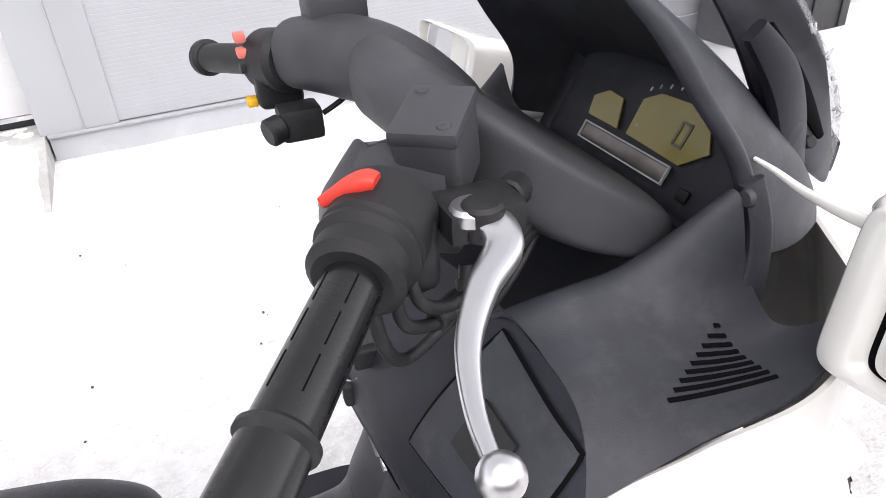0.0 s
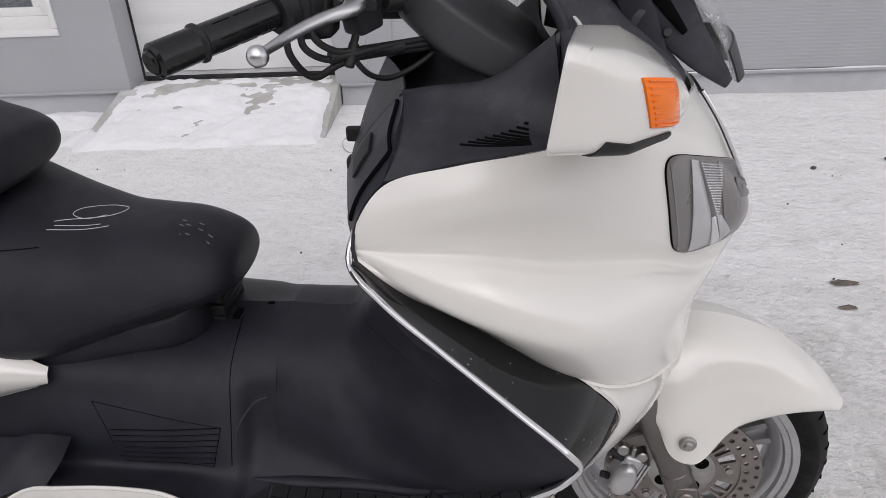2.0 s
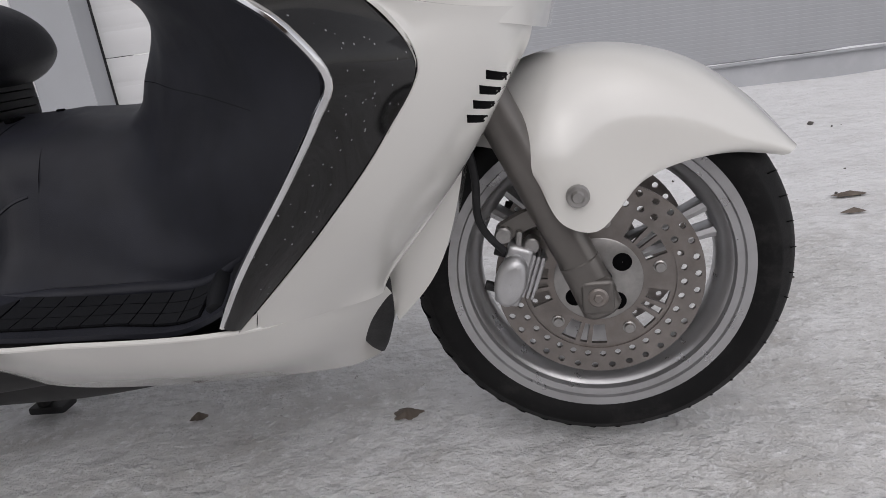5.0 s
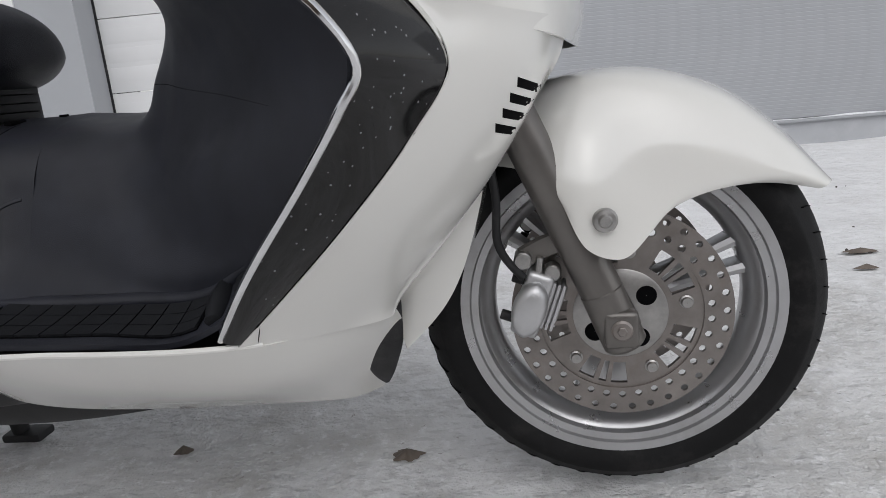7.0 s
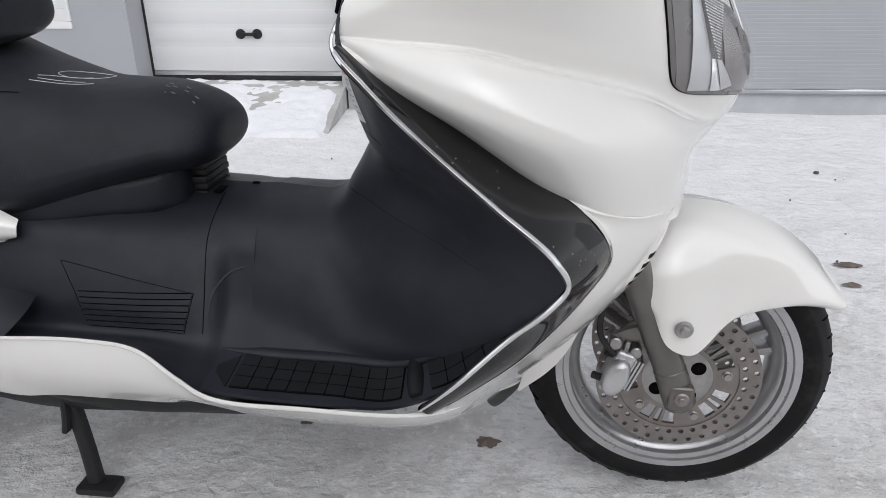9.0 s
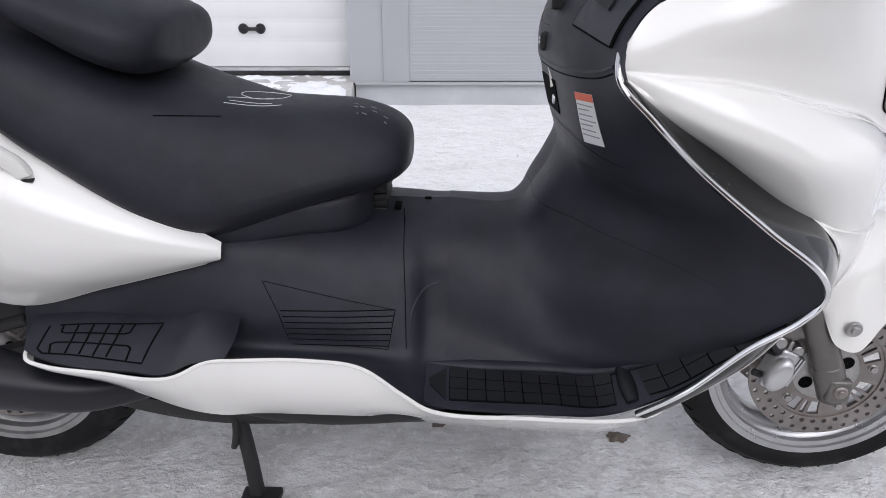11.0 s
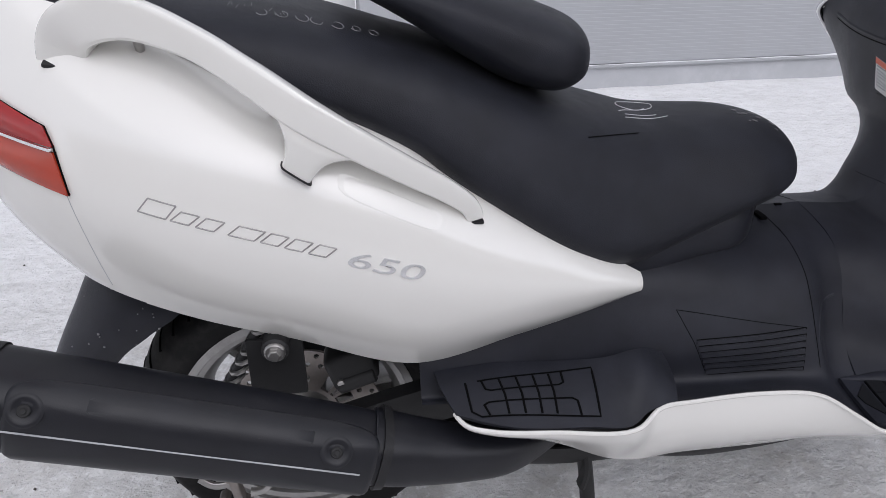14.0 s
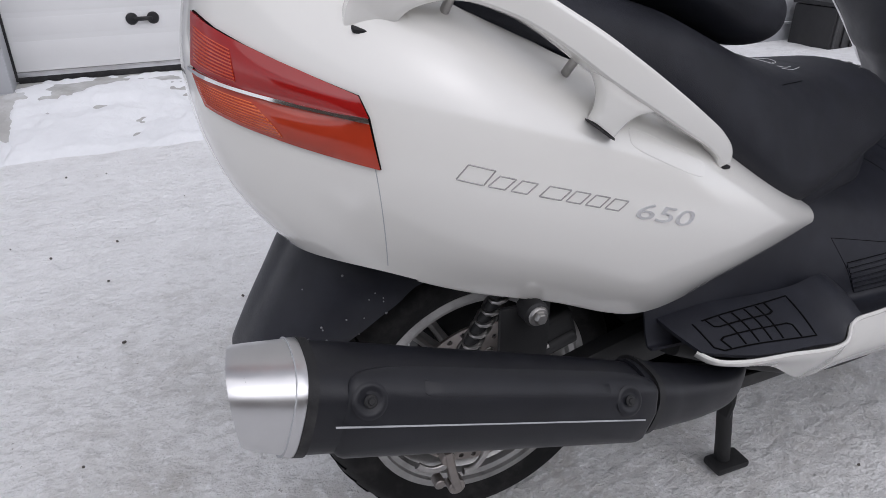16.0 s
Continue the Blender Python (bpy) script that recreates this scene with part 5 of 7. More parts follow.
ARM = sheet([
    [(1.335, -.316, .684), (1.392, -.312, .655), (1.45, -.280, .637), (1.505, -.215, .628), (1.53, -.14, .628)],
    [(1.398, -.315, .640), (1.440, -.298, .614), (1.475, -.262, .602), (1.518, -.205, .596), (1.525, -.14, .596)],
    [(1.420, -.299, .591), (1.448, -.283, .574), (1.472, -.256, .565), (1.502, -.205, .562), (1.505, -.14, .562)],
    [(1.384, -.313, .532), (1.414, -.286, .517), (1.444, -.245, .513), (1.482, -.192, .516), (1.47, -.13, .516)],
    [(1.320, -.328, .460), (1.352, -.288, .442), (1.384, -.234, .433), (1.422, -.180, .430), (1.40, -.12, .430)],
    [(1.255, -.321, .398), (1.288, -.282, .380), (1.318, -.230, .367), (1.358, -.178, .358), (1.335, -.12, .358)],
    [(1.196, -.308, .346), (1.236, -.272, .336), (1.275, -.228, .328), (1.322, -.178, .324), (1.30, -.12, .324)],
], 36, 50)
for _ in range(60):
    ARM[1:-1, 1:-1] = (ARM[:-2, 1:-1] + ARM[2:, 1:-1] + ARM[1:-1, :-2] + ARM[1:-1, 2:]) / 4
ARM_TREE = tree_of(ARM)
arm, arm_left = both("cowl_arm", ARM, WHITE, scooter, "white lower arm of the front cowl")
for k in range(4):
    x, z = 1.477 - .0077 * k, .569 - .0133 * k
    part("cooling_slot", grid_bm(decal(ARM_TREE, [(x - .001, -.5, z - .005), (x + .022, -.5, z - .0145), (x + .023, -.5, z - .006), (x, -.5, z + .004)], R, 6, 3, .0012)), GAP, arm, solid=.002)
    part("slot_lip", cord(ARM_TREE, [(x - .002, -.5, z - .005), (x + .022, -.5, z - .0145)], R, .0012, 8, 6), WHITE, arm)
part("arm_seam", cord(ARM_TREE, [(1.20, -.5, .342), (1.26, -.5, .347), (1.32, -.5, .352)], R, .001), GAP, arm)
FLAP = [(1.326, -0.145, 0.341, 0.0017), (1.311, -0.143, 0.306, 0.0146), (1.300, -0.133, 0.273, 0.0212), (1.288, -0.108, 0.235, 0.0192), (1.284, -0.088, 0.208, 0.0109), (1.283, -0.075, 0.192, 0.0025)]
part("splash_flap", grid_bm(np.array([[(x + h * math.cos(a), y + .25 * h * math.cos(a) + .006 * math.sin(a) * min(1, h / .012), z) for a in np.linspace(0, 2 * math.pi, 20, endpoint=False)] for x, y, z, h in crom(FLAP, 28)]), close_u=True, caps=True), RUBBER, scooter, "black rubber splash flap")

# headlamp: housing, reflectors and clear lens
FRONT = (-.75, .62, 0)
HL = [(1.490, -.192, .772), (1.652, -.012, .742), (1.600, -.045, .852), (1.450, -.214, .924)]
head_g = round_decal(COWL_TREE, HL, FRONT, 10, 60, .003, 0, 6)
headlamp = part("headlamp", grid_bm(head_g, close_u=True), LAMP_SHADE, cowl, "clear headlamp with grey and silver reflectors", solid=.004)


def in_lamp(u, v):
    """A place over the headlamp, across and up."""
    a, b, c, d = (np.array(k) for k in HL)
    return tuple((a * (1 - u) + b * u) * (1 - v) + (d * (1 - u) + c * u) * v)


def lamp_piece(corners, material, lift, bulge, label=""):
    return part("reflector", grid_bm(decal(COWL_TREE, [in_lamp(*k) for k in corners], FRONT, 14, 16, lift, bulge)), material, headlamp, label, solid=.001)


lamp_piece([(.04, .07), (.13, .04), (.33, .95), (.05, .95)], LAMP_SHADE, .005, -.002, "dull grey side reflector")
lamp_piece([(.12, .04), (.36, .04), (.38, .95), (.30, .96)], CAST, .007, .004, "curved silver reflector")
lamp_piece([(.30, .04), (.40, .05), (.40, .34), (.36, .34)], CHROME, .0095, .002, "bright lower facet")
lamp_piece([(.41, .05), (.54, .10), (.46, .34), (.41, .34)], CAST, .0095, .001, "bright lower facet")
lamp_piece([(.48, .04), (.96, .09), (.95, .92), (.62, .95)], LAMP_IN, .006, .007, "brownish grey outer reflector")
part("lamp_bulb_hood", grid_bm(round_decal(COWL_TREE, [in_lamp(.70, .46), in_lamp(.88, .48), in_lamp(.86, .72), in_lamp(.72, .76)], FRONT, 5, 24, .0125, .002)), LAMP_SHADE, headlamp, solid=.001)
for k in range(20):
    v = .92 - .029 * k
    part("lens_flute", cord(COWL_TREE, [in_lamp(.37 + .0016 * k, v), in_lamp(.60 - .0096 * k, v - .012)], FRONT, .0011, 6, 6, .0125), CHROME, headlamp)
part("headlamp_lens", grid_bm(round_decal(COWL_TREE, HL, FRONT, 10, 60, .012, .008, 6), close_u=True), LENS, headlamp, "clear lens")
part("lamp_gasket", sweep(np.concatenate([head_g[-1], head_g[-1, :1]]), .0014, seg=6, straight=True), GAP, headlamp)
part("headlamp", grid_bm(flip(round_decal(COWL_TREE, HL, FRONT, 8, 40, .006, 0, 6)), close_u=True), LAMP_IN, cowl_left, solid=.004)
NOSE = decal(COWL_TREE, [(1.66, -.03, .80), (1.66, 0, .80), (1.54, 0, .962), (1.54, -.055, .955)], (-1, .2, -.3), 6, 14, .003)
nose = part("nose_garnish", grid_bm(np.concatenate([NOSE, flip(NOSE)[:, ::-1]], 1)), DIAL, scooter, "dark glossy nose garnish", solid=.004)
for sgn in (-1, 1):
    part("nose_strip", sweep([(p[0] + .003, sgn * -p[1] - sgn * .002, p[2]) for p in NOSE[:, 0]], .003, seg=8, straight=True), CHROME, nose, "thin chrome strip")


# front wheel, fork and fender turn together about the steering head
AX = np.array([1.592, 0, .274])


def tyre_profile(radius, rim, half):
    """A round section from bead over crown to bead."""
    side = [(rim, .70), (rim + .010, .86), (rim + (radius - rim) * .34, .98), (rim + (radius - rim) * .55, 1.0), (radius - .026, .92), (radius - .015, .76), (radius - .006, .50), (radius - .0015, .25), (radius, 0)]
    return [(r, -half * f) for r, f in side] + [(r, half * f) for r, f in side[-2::-1]]


def rim_profile(rim, half):
    """A stepped rim: bright lip, shelf, second step and a deep barrel."""
    side = [(rim + .010, .78), (rim + .010, .87), (rim - .002, .88), (rim - .004, .80), (rim - .013, .77), (rim - .015, .62), (rim - .017, .60), (rim - .024, .50), (rim - .031, .34), (rim - .033, .15)]
    return [(r, -half * f) for r, f in side] + [(r, half * f) for r, f in side[::-1]]


def drilled_disc(r0, r1, thick, n, rows, hole, at, y):
    """A brake ring with drilled holes, bored right through."""
    bm = bmesh.new()
    dr = (r1 - r0) / rows

    def p(r, a, yy):
        return bm.verts.new((at[0] + r * math.cos(a), yy, at[2] + r * math.sin(a)))

    for j in range(rows):
        for i in range(n):
            sh = .5 * j
            a0, a1 = 2 * math.pi * (i + sh) / n, 2 * math.pi * (i + 1 + sh) / n
            ra, rb = r0 + j * dr, r0 + (j + 1) * dr
            rm, am = (ra + rb) / 2, (a0 + a1) / 2
            outer = [(ra, a0), (ra, am), (ra, a1), (rm, a1), (rb, a1), (rb, am), (rb, a0), (rm, a0)]
            rings = []
            for yy in (y - thick / 2, y + thick / 2):
                o = [p(r, a, yy) for r, a in outer]
                h = []
                for k in range(8):
                    ang = math.atan2(outer[k][0] - rm, (outer[k][1] - am) * rm)
                    h.append(p(rm + hole * math.sin(ang), am + hole * math.cos(ang) / rm, yy))
                for k in range(8):
                    bm.faces.new((o[k], o[(k + 1) % 8], h[(k + 1) % 8], h[k]))
                rings.append((o, h))
            for k in range(8):
                bm.faces.new((rings[0][1][k], rings[0][1][(k + 1) % 8], rings[1][1][(k + 1) % 8], rings[1][1][k]))
            for ks in ((0, 1), (1, 2)) if j == 0 else ():
                bm.faces.new((rings[0][0][ks[0]], rings[0][0][ks[1]], rings[1][0][ks[1]], rings[1][0][ks[0]]))
            for ks in ((4, 5), (5, 6)) if j == rows - 1 else ():
                bm.faces.new((rings[0][0][ks[0]], rings[0][0][ks[1]], rings[1][0][ks[1]], rings[1][0][ks[0]]))
    bmesh.ops.remove_doubles(bm, verts=bm.verts, dist=1e-5)
    bmesh.ops.recalc_face_normals(bm, faces=bm.faces)
    return bm


def windowed(r0, r1, w0, w1, y, at, n=5, thick=.006):
    """A flat ring carrier: solid round its bolts, three rounded windows between each two."""
    steps = []
    for k in range(n):
        a0 = 1.42 + 2 * math.pi * k / n - .17
        steps += [(a0, 0), (a0 + .34, 1), (a0 + .56, 0), (a0 + .63, 1), (a0 + .73, 0), (a0 + .80, 1), (a0 + 1.02, 0)]
    steps = sorted(steps) + [(sorted(steps)[0][0] + 2 * math.pi, 0)]
    out = []
    for (a, hole), (b, _) in zip(steps, steps[1:]):
        m = max(2, int((b - a) / .06) + 1)
        for lo, hi in ((r0, w0), (w0, w1), (w1, r1)):
            if hole and lo == w0:
                continue
            an = np.linspace(a, b, m + 1)
            sec = [(lo, y - thick / 2), (hi, y - thick / 2), (hi, y + thick / 2), (lo, y + thick / 2)]
            out.append(grid_bm(np.array([[(at[0] + r * math.cos(t), yy, at[2] + r * math.sin(t)) for r, yy in sec] for t in an]), close_u=True, caps=True))
    return join(*out)


def spokes(n, r0, r1, at, half, turn=0.0):
    """Pairs of tapered cast spokes from hub to rim."""
    out = []
    for k in range(n):
        for s in (-1, 1):
            a = turn + 2 * math.pi * k / n
            b0, b1 = a + s * .16, a + s * .115
            p0 = (at[0] + r0 * math.cos(b0), at[1], at[2] + r0 * math.sin(b0))
            p1 = (at[0] + r1 * math.cos(b1), at[1], at[2] + r1 * math.sin(b1))
            out.append(sweep([p0, tuple((np.array(p0) + np.array(p1)) / 2), p1], [(half, .011), (half * .8, .008), (half * .9, .010)], 8, 10, 3))
    return join(*out)


def wheel(name, at, radius, rim, half, label, disc_y, n_spokes, turn, paint):
    w = part(name, lathe([(.024, -half * .6), (.040, -half * .6), (.046, -half * .2), (.046, half * .2), (.040, half * .6), (.024, half * .6)], 32, "y", at, True), paint, scooter, label)
    part("tyre", lathe(tyre_profile(radius, rim, half), 96, "y", at), TYRE, w, "black road tyre with a worn tread", sharp=60)
    part("rim", lathe(rim_profile(rim, half), 96, "y", at, True), paint, w, "silver cast rim", sharp=35)
    part("spokes", spokes(n_spokes, .04, rim - .022, at, half * .42, turn), paint, w)
    for i in range(44):
        a = 2 * math.pi * i / 44
        blk = []
        for s in (-1, 1):
            pts = []
            for f in np.linspace(.12, .80, 6):
                aa = a + .09 * f
                rr = radius - .024 * f ** 2.1 - .0010
                pts.append((at[0] + rr * math.cos(aa), s * half * f, at[2] + rr * math.sin(aa)))
            blk.append(sweep(pts, (.0022, .0007), seg=6, straight=True))
        part("tread_groove", join(*blk), GAP, w)
    for sgn in disc_y:
        y = at[1] + sgn * .068
        disc = part("brake_disc", drilled_disc(.100, .135, .005, 34, 2, .0046, at, y), STEEL, w, "drilled steel brake disc", sharp=30)
        yc = y - sgn * .003
        part("carrier", windowed(.058, .102, .066, .094, yc, at), STEEL, disc, sharp=30)
        part("hub_face", lathe([(.018, yc - .004), (.0565, yc - .004), (.0590, yc - .002), (.0590, yc + .003), (.018, yc + .003)], 48, "y", (at[0], 0, at[2]), True), BOLT, disc, "bright hub face")
        for k in range(4):
            a = .62 + 2 * math.pi * k / 4
            part("hub_opening", lathe([(.0005, -.0046), (.0125, -.0046), (.0135, .001), (.0005, .001)], 20, "y", (at[0] + .039 * math.cos(a), yc, at[2] + .039 * math.sin(a))), GAP, disc)
        for k in range(5):
            a = 1.42 + 2 * math.pi * k / 5
            part("disc_bolt", lathe([(.0005, -.007), (.006, -.007), (.0068, -.003), (.0085, -.002), (.0085, .002), (.0005, .002)], 14, "y", (at[0] + .080 * math.cos(a), y, at[2] + .080 * math.sin(a))), BOLT, disc)
    return w


STEER = Matrix.Translation((1.40, 0, 0)) @ Matrix.Rotation(radians(-3.0), 4, "Z") @ Matrix.Translation((-1.40, 0, 0))
front_wheel = wheel("front_wheel", AX, .260, .193, .056, "front wheel with twin drilled discs", (-1, 1), 3, .35, RIM)
TURNED = [front_wheel]
FENDER = sheet([
    [(1.400, 0, .470), (1.45, 0, .530), (1.54, 0, .566), (1.63, 0, .566), (1.72, 0, .536), (1.79, 0, .482), (1.845, 0, .418)],
    [(1.42, -.052, .472), (1.46, -.060, .518), (1.54, -.068, .550), (1.63, -.066, .546), (1.715, -.062, .516), (1.785, -.051, .466), (1.842, -.026, .418)],
    [(1.455, -.085, .47), (1.482, -.095, .492), (1.540, -.106, .508), (1.63, -.094, .495), (1.715, -.080, .478), (1.785, -.064, .448), (1.837, -.038, .417)],
    [(1.49, -.104, .47), (1.505, -.116, .455), (1.548, -.136, .428), (1.625, -.108, .438), (1.71, -.088, .450), (1.785, -.069, .438), (1.831, -.044, .416)],
    [(1.508, -.110, .478), (1.528, -.126, .432), (1.554, -.140, .376), (1.588, -.139, .364), (1.650, -.104, .414), (1.735, -.080, .432), (1.822, -.046, .415)],
], 70, 34)
f_r, f_l = both("front_fender", FENDER, WHITE, scooter, "pearl white front fender", .005)
TURNED += [f_r, f_l]
REARF = sheet([[(1.42, 0, .475), (1.36, 0, .38), (1.315, 0, .26)], [(1.425, -.075, .470), (1.345, -.085, .37), (1.312, -.085, .255)], [(1.437, -.118, .455), (1.330, -.120, .345), (1.316, -.115, .318)], [(1.437, -.120, .448), (1.390, -.122, .325), (1.327, -.115, .255)]], 24, 18)
part("inner_fender", grid_bm(np.concatenate([REARF, flip(REARF)[::-1]], 0)), WHITE, f_r, "pale inner fender behind the wheel", solid=.004)
part("fender_bolt", lathe([(.0005, -.008), (.006, -.008), (.008, -.004), (.012, -.003), (.014, 0), (.014, .003), (.0005, .003)], 18, "y", (1.572, -.146, .411)), BOLT, f_r)
for s in (-1, 1):
    leg = part("fork_leg", rod((1.447, s * .105, .60), (1.591, s * .105, .264), .0255, 24), FORK, scooter, "bronze-grey fork leg")
    part("axle_clamp", join(rod((1.566, s * .106, .322), (1.595, s * .106, .247), .0262, 20), box((.040, .020, .046), (1.588, s * .124, .276), .008, 3)), FORK, leg)
    part("axle_nut", join(rod((1.588, s * .130, .277), (1.588, s * .1375, .277), .0125, 20), rod((1.588, s * .136, .277), (1.588, s * .1395, .277), .006, 6)), STEEL, leg)
    tilt = Matrix.Translation((1.488, s * .100, .305)) @ Matrix.Rotation(radians(20), 4, "Y") @ Matrix.Diagonal((1, -s, 1, 1))
    cal = part("brake_caliper", join(box((.034, .040, .082), (-.002, 0, 0), .008, 3), box((.050, .024, .050), (.008, .006, .004), .006, 2), *[box((.004, .034, .060), (.016 + .006 * k, .002, .004), .0015) for k in range(3)]), CAST, leg, "silver brake caliper", m=tilt)
    part("caliper_cover", lathe([(.0005, .014), (.009, .0138), (.014, .012), (.0175, .007), (.0185, 0), (.0185, -.006), (.0005, -.006)], 36, "y"), CAST, cal, "smooth silver caliper cover", m=tilt @ Matrix.Translation((-.004, -.024, -.004)) @ Matrix.Diagonal((1.1, -1, 1.9, 1)))
    for z in (.024, -.026):
        part("slide_pin", rod((-.034, -.004, z), (-.012, -.004, z), .0065, 14), RUBBER, cal, m=tilt)
    part("bleed_screw", join(rod((-.006, -.010, .038), (-.010, -.010, .058), .0045, 8), rod((.010, -.014, .044), (.010, .010, .044), .010, 16)), BOLT, cal, m=tilt)
    part("caliper_bolt", rod((1.478, s * .085, .360), (1.478, s * .118, .360), .011, 16), BOLT, cal)
    part("caliper_bracket", sweep([(1.478, s * .10, .36), (1.51, s * .10, .375), (1.545, s * .108, .385)], (.006, .014), 10, 8, 3), FORK, cal)
    part("brake_hose", sweep([(1.478, s * .115, .34), (1.452, s * .12, .38), (1.452, s * .12, .44), (1.44, s * .11, .52)], .005, 24, 10), RUBBER, leg)
    TURNED += [leg]
for o in TURNED:
    for q in (o, *o.children_recursive):
        q.data.transform(STEER)

# rear wheel, swing arm, shock, mudguard
rear_wheel = wheel("rear_wheel", np.array([.055, 0, .266]), .263, .184, .080, "rear wheel with a drilled disc", (-1,), 3, .1, RIM_SHADED_DIRTY)
part("swing_arm", join(sweep([(.40, -.13, .36), (.24, -.135, .33), (.07, -.135, .285)], [(.022, .04), (.02, .032), (.02, .03)], 16, 12, 4), sweep([(.40, .13, .36), (.24, .135, .33), (.07, .135, .285)], [(.022, .04), (.02, .032), (.02, .03)], 16, 12, 4), rod((.055, -.16, .268), (.055, .16, .268), .014, 14)), DARK, scooter, "dark cast swing arm")
adjuster = part("axle_adjuster", join(sweep([(-.045, -.166, .262), (-.040, -.170, .228), (-.033, -.172, .196)], [(.007, .011), (.007, .012), (.007, .013)], 14, 14, 4), rod((-.033, -.180, .195), (-.033, -.160, .195), .0135, 20), rod((-.045, -.176, .250), (-.045, -.160, .250), .0115, 18)), STEEL, scooter, "grey axle adjuster plate")
part("adjuster_bolt", rod((-.060, -.178, .208), (-.060, -.158, .208), .0085, 16), STEEL, adjuster)
part("adjuster_link", join(sweep([(-.092, -.168, .250), (-.072, -.172, .238), (-.045, -.172, .240)], (.004, .006), 14, 10, 3), sweep([(-.020, -.170, .216), (-.002, -.170, .218), (.012, -.170, .232), (.020, -.168, .250)], [(.006, .007), (.004, .005), (.004, .005), (.006, .007)], 16, 10, 3)), BOLT, adjuster, "bright stay")
shock = part("shock_absorber", rod((.050, -.165, .540), (-.040, -.165, .392), .010, 16), DARK, scooter, "rear shock absorber with a coil spring")
# Bright metal puts the black spring's highlights into its colour.
part("spring", sweep([(.048 - .084 * k / 96 + .015 * math.cos(k * .58), -.165 + .015 * math.sin(k * .58), .536 - .140 * k / 96 + .008 * math.cos(k * .58)) for k in range(97)], .0034, straight=True, seg=8), BOLT, shock, "coil spring, its glints put into a bright metal")
bracket = part("muffler_bracket", join(box((.074, .008, .090), (.050, -.204, .468), .003, 2), rod((.054, -.20, .510), (.054, -.233, .510), .0175, 24)), DARK, scooter, "dark plate that carries the muffler")
part("washer", lathe([(.0005, -.004), (.0115, -.004), (.0140, -.001), (.0140, 0), (.0005, 0)], 24, "y", (.054, -.233, .510)), BOLT, bracket)
part("bracket_bolt", lathe([(.0005, -.008), (.007, -.008), (.009, -.005), (.009, 0), (.0005, 0)], 6, "y", (.054, -.236, .510)), BOLT, bracket)
rear_caliper = part("rear_caliper", join(box((.072, .05, .058), (0, 0, 0), .010, 3), rod((-.03, -.02, -.02), (.03, -.02, -.02), .013, 14)), DARK, scooter, "black rear brake caliper", m=Matrix.Translation((.145, -.110, .400)) @ Matrix.Rotation(radians(-18), 4, "Y"))
part("caliper_bolt", rod((.128, -.125, .383), (.128, -.141, .382), .006, 6), BOLT, rear_caliper)
part("drive_case", sweep([(.46, .135, .375), (.30, .135, .325), (.18, .135, .285), (.06, .135, .268), (.01, .135, .268)], [(.035, .080), (.035, .078), (.034, .070), (.030, .062), (.024, .050)], 24, 24, 4), DARK, scooter, "dark drive case beside the rear wheel")
GUARD = sheet([[(.10, .0, .540), (-.05, 0, .590), (-.14, 0, .606), (-.188, 0, .596), (-.216, 0, .556), (-.247, 0, .503), (-.284, 0, .442), (-.310, 0, .395)], [(.10, -.07, .53), (-.05, -.080, .583), (-.14, -.082, .600), (-.182, -.082, .590), (-.208, -.080, .556), (-.238, -.078, .503), (-.273, -.074, .442), (-.298, -.070, .395)], [(.10, -.10, .50), (-.05, -.112, .545), (-.11, -.118, .560), (-.150, -.120, .550), (-.174, -.118, .520), (-.198, -.114, .480), (-.226, -.108, .430), (-.246, -.100, .395)], [(.10, -.105, .48), (-.02, -.114, .520), (-.07, -.120, .524), (-.10, -.122, .503), (-.125, -.121, .487), (-.147, -.118, .470), (-.170, -.112, .452), (-.200, -.104, .420)]], 56, 20)
guard = part("rear_mudguard", grid_bm(np.concatenate([GUARD, flip(GUARD)[::-1]], 0)), BLACK, scooter, "black rear mudguard with road dirt", solid=.005)

GUARD_TREE = tree_of(GUARD)
pick = random.Random(31)
for k in range(16):
    q = lay(GUARD_TREE, (pick.uniform(-.25, -.10), -.4, pick.uniform(.44, .56)), R, .004)
    part("dried_splash", ball(tuple(q), pick.uniform(.0009, .0018), 8), FROST, guard, "pale speck of dried splash")

# muffler, rising towards the tail
M0, M1 = np.array([.175, -.285, .387]), np.array([-.270, -.285, .5185])
MD = (M1 - M0) / np.linalg.norm(M1 - M0)
MUP = np.array([MD[2], 0, -MD[0]])
muffler = part("muffler", sweep([tuple(M0 - MD * .012), tuple(M0), tuple(M0 + MD * .02), tuple((M0 + M1) / 2), tuple(M1)], [(.042, .036), (.050, .046), (.054, .049), (.056, .052), (.056, .054)], 40, 40, 2.8), MUFFLER, scooter, "matt black muffler with a heat shield")


def on_shield(u, a, lift=0.0):
    """A point of the shield: u along the muffler from its front, a round it from the outer side upwards."""
    h, w = .0490 + .0055 * u + lift, .0560 + lift
    c, k = math.cos(a), math.sin(a)
    return M0 + MD * (-.004 + .446 * u) + np.array([0, -1, 0]) * (w * math.copysign(abs(c) ** (2 / 2.8), c)) + MUP * (h * math.copysign(abs(k) ** (2 / 2.8), k))


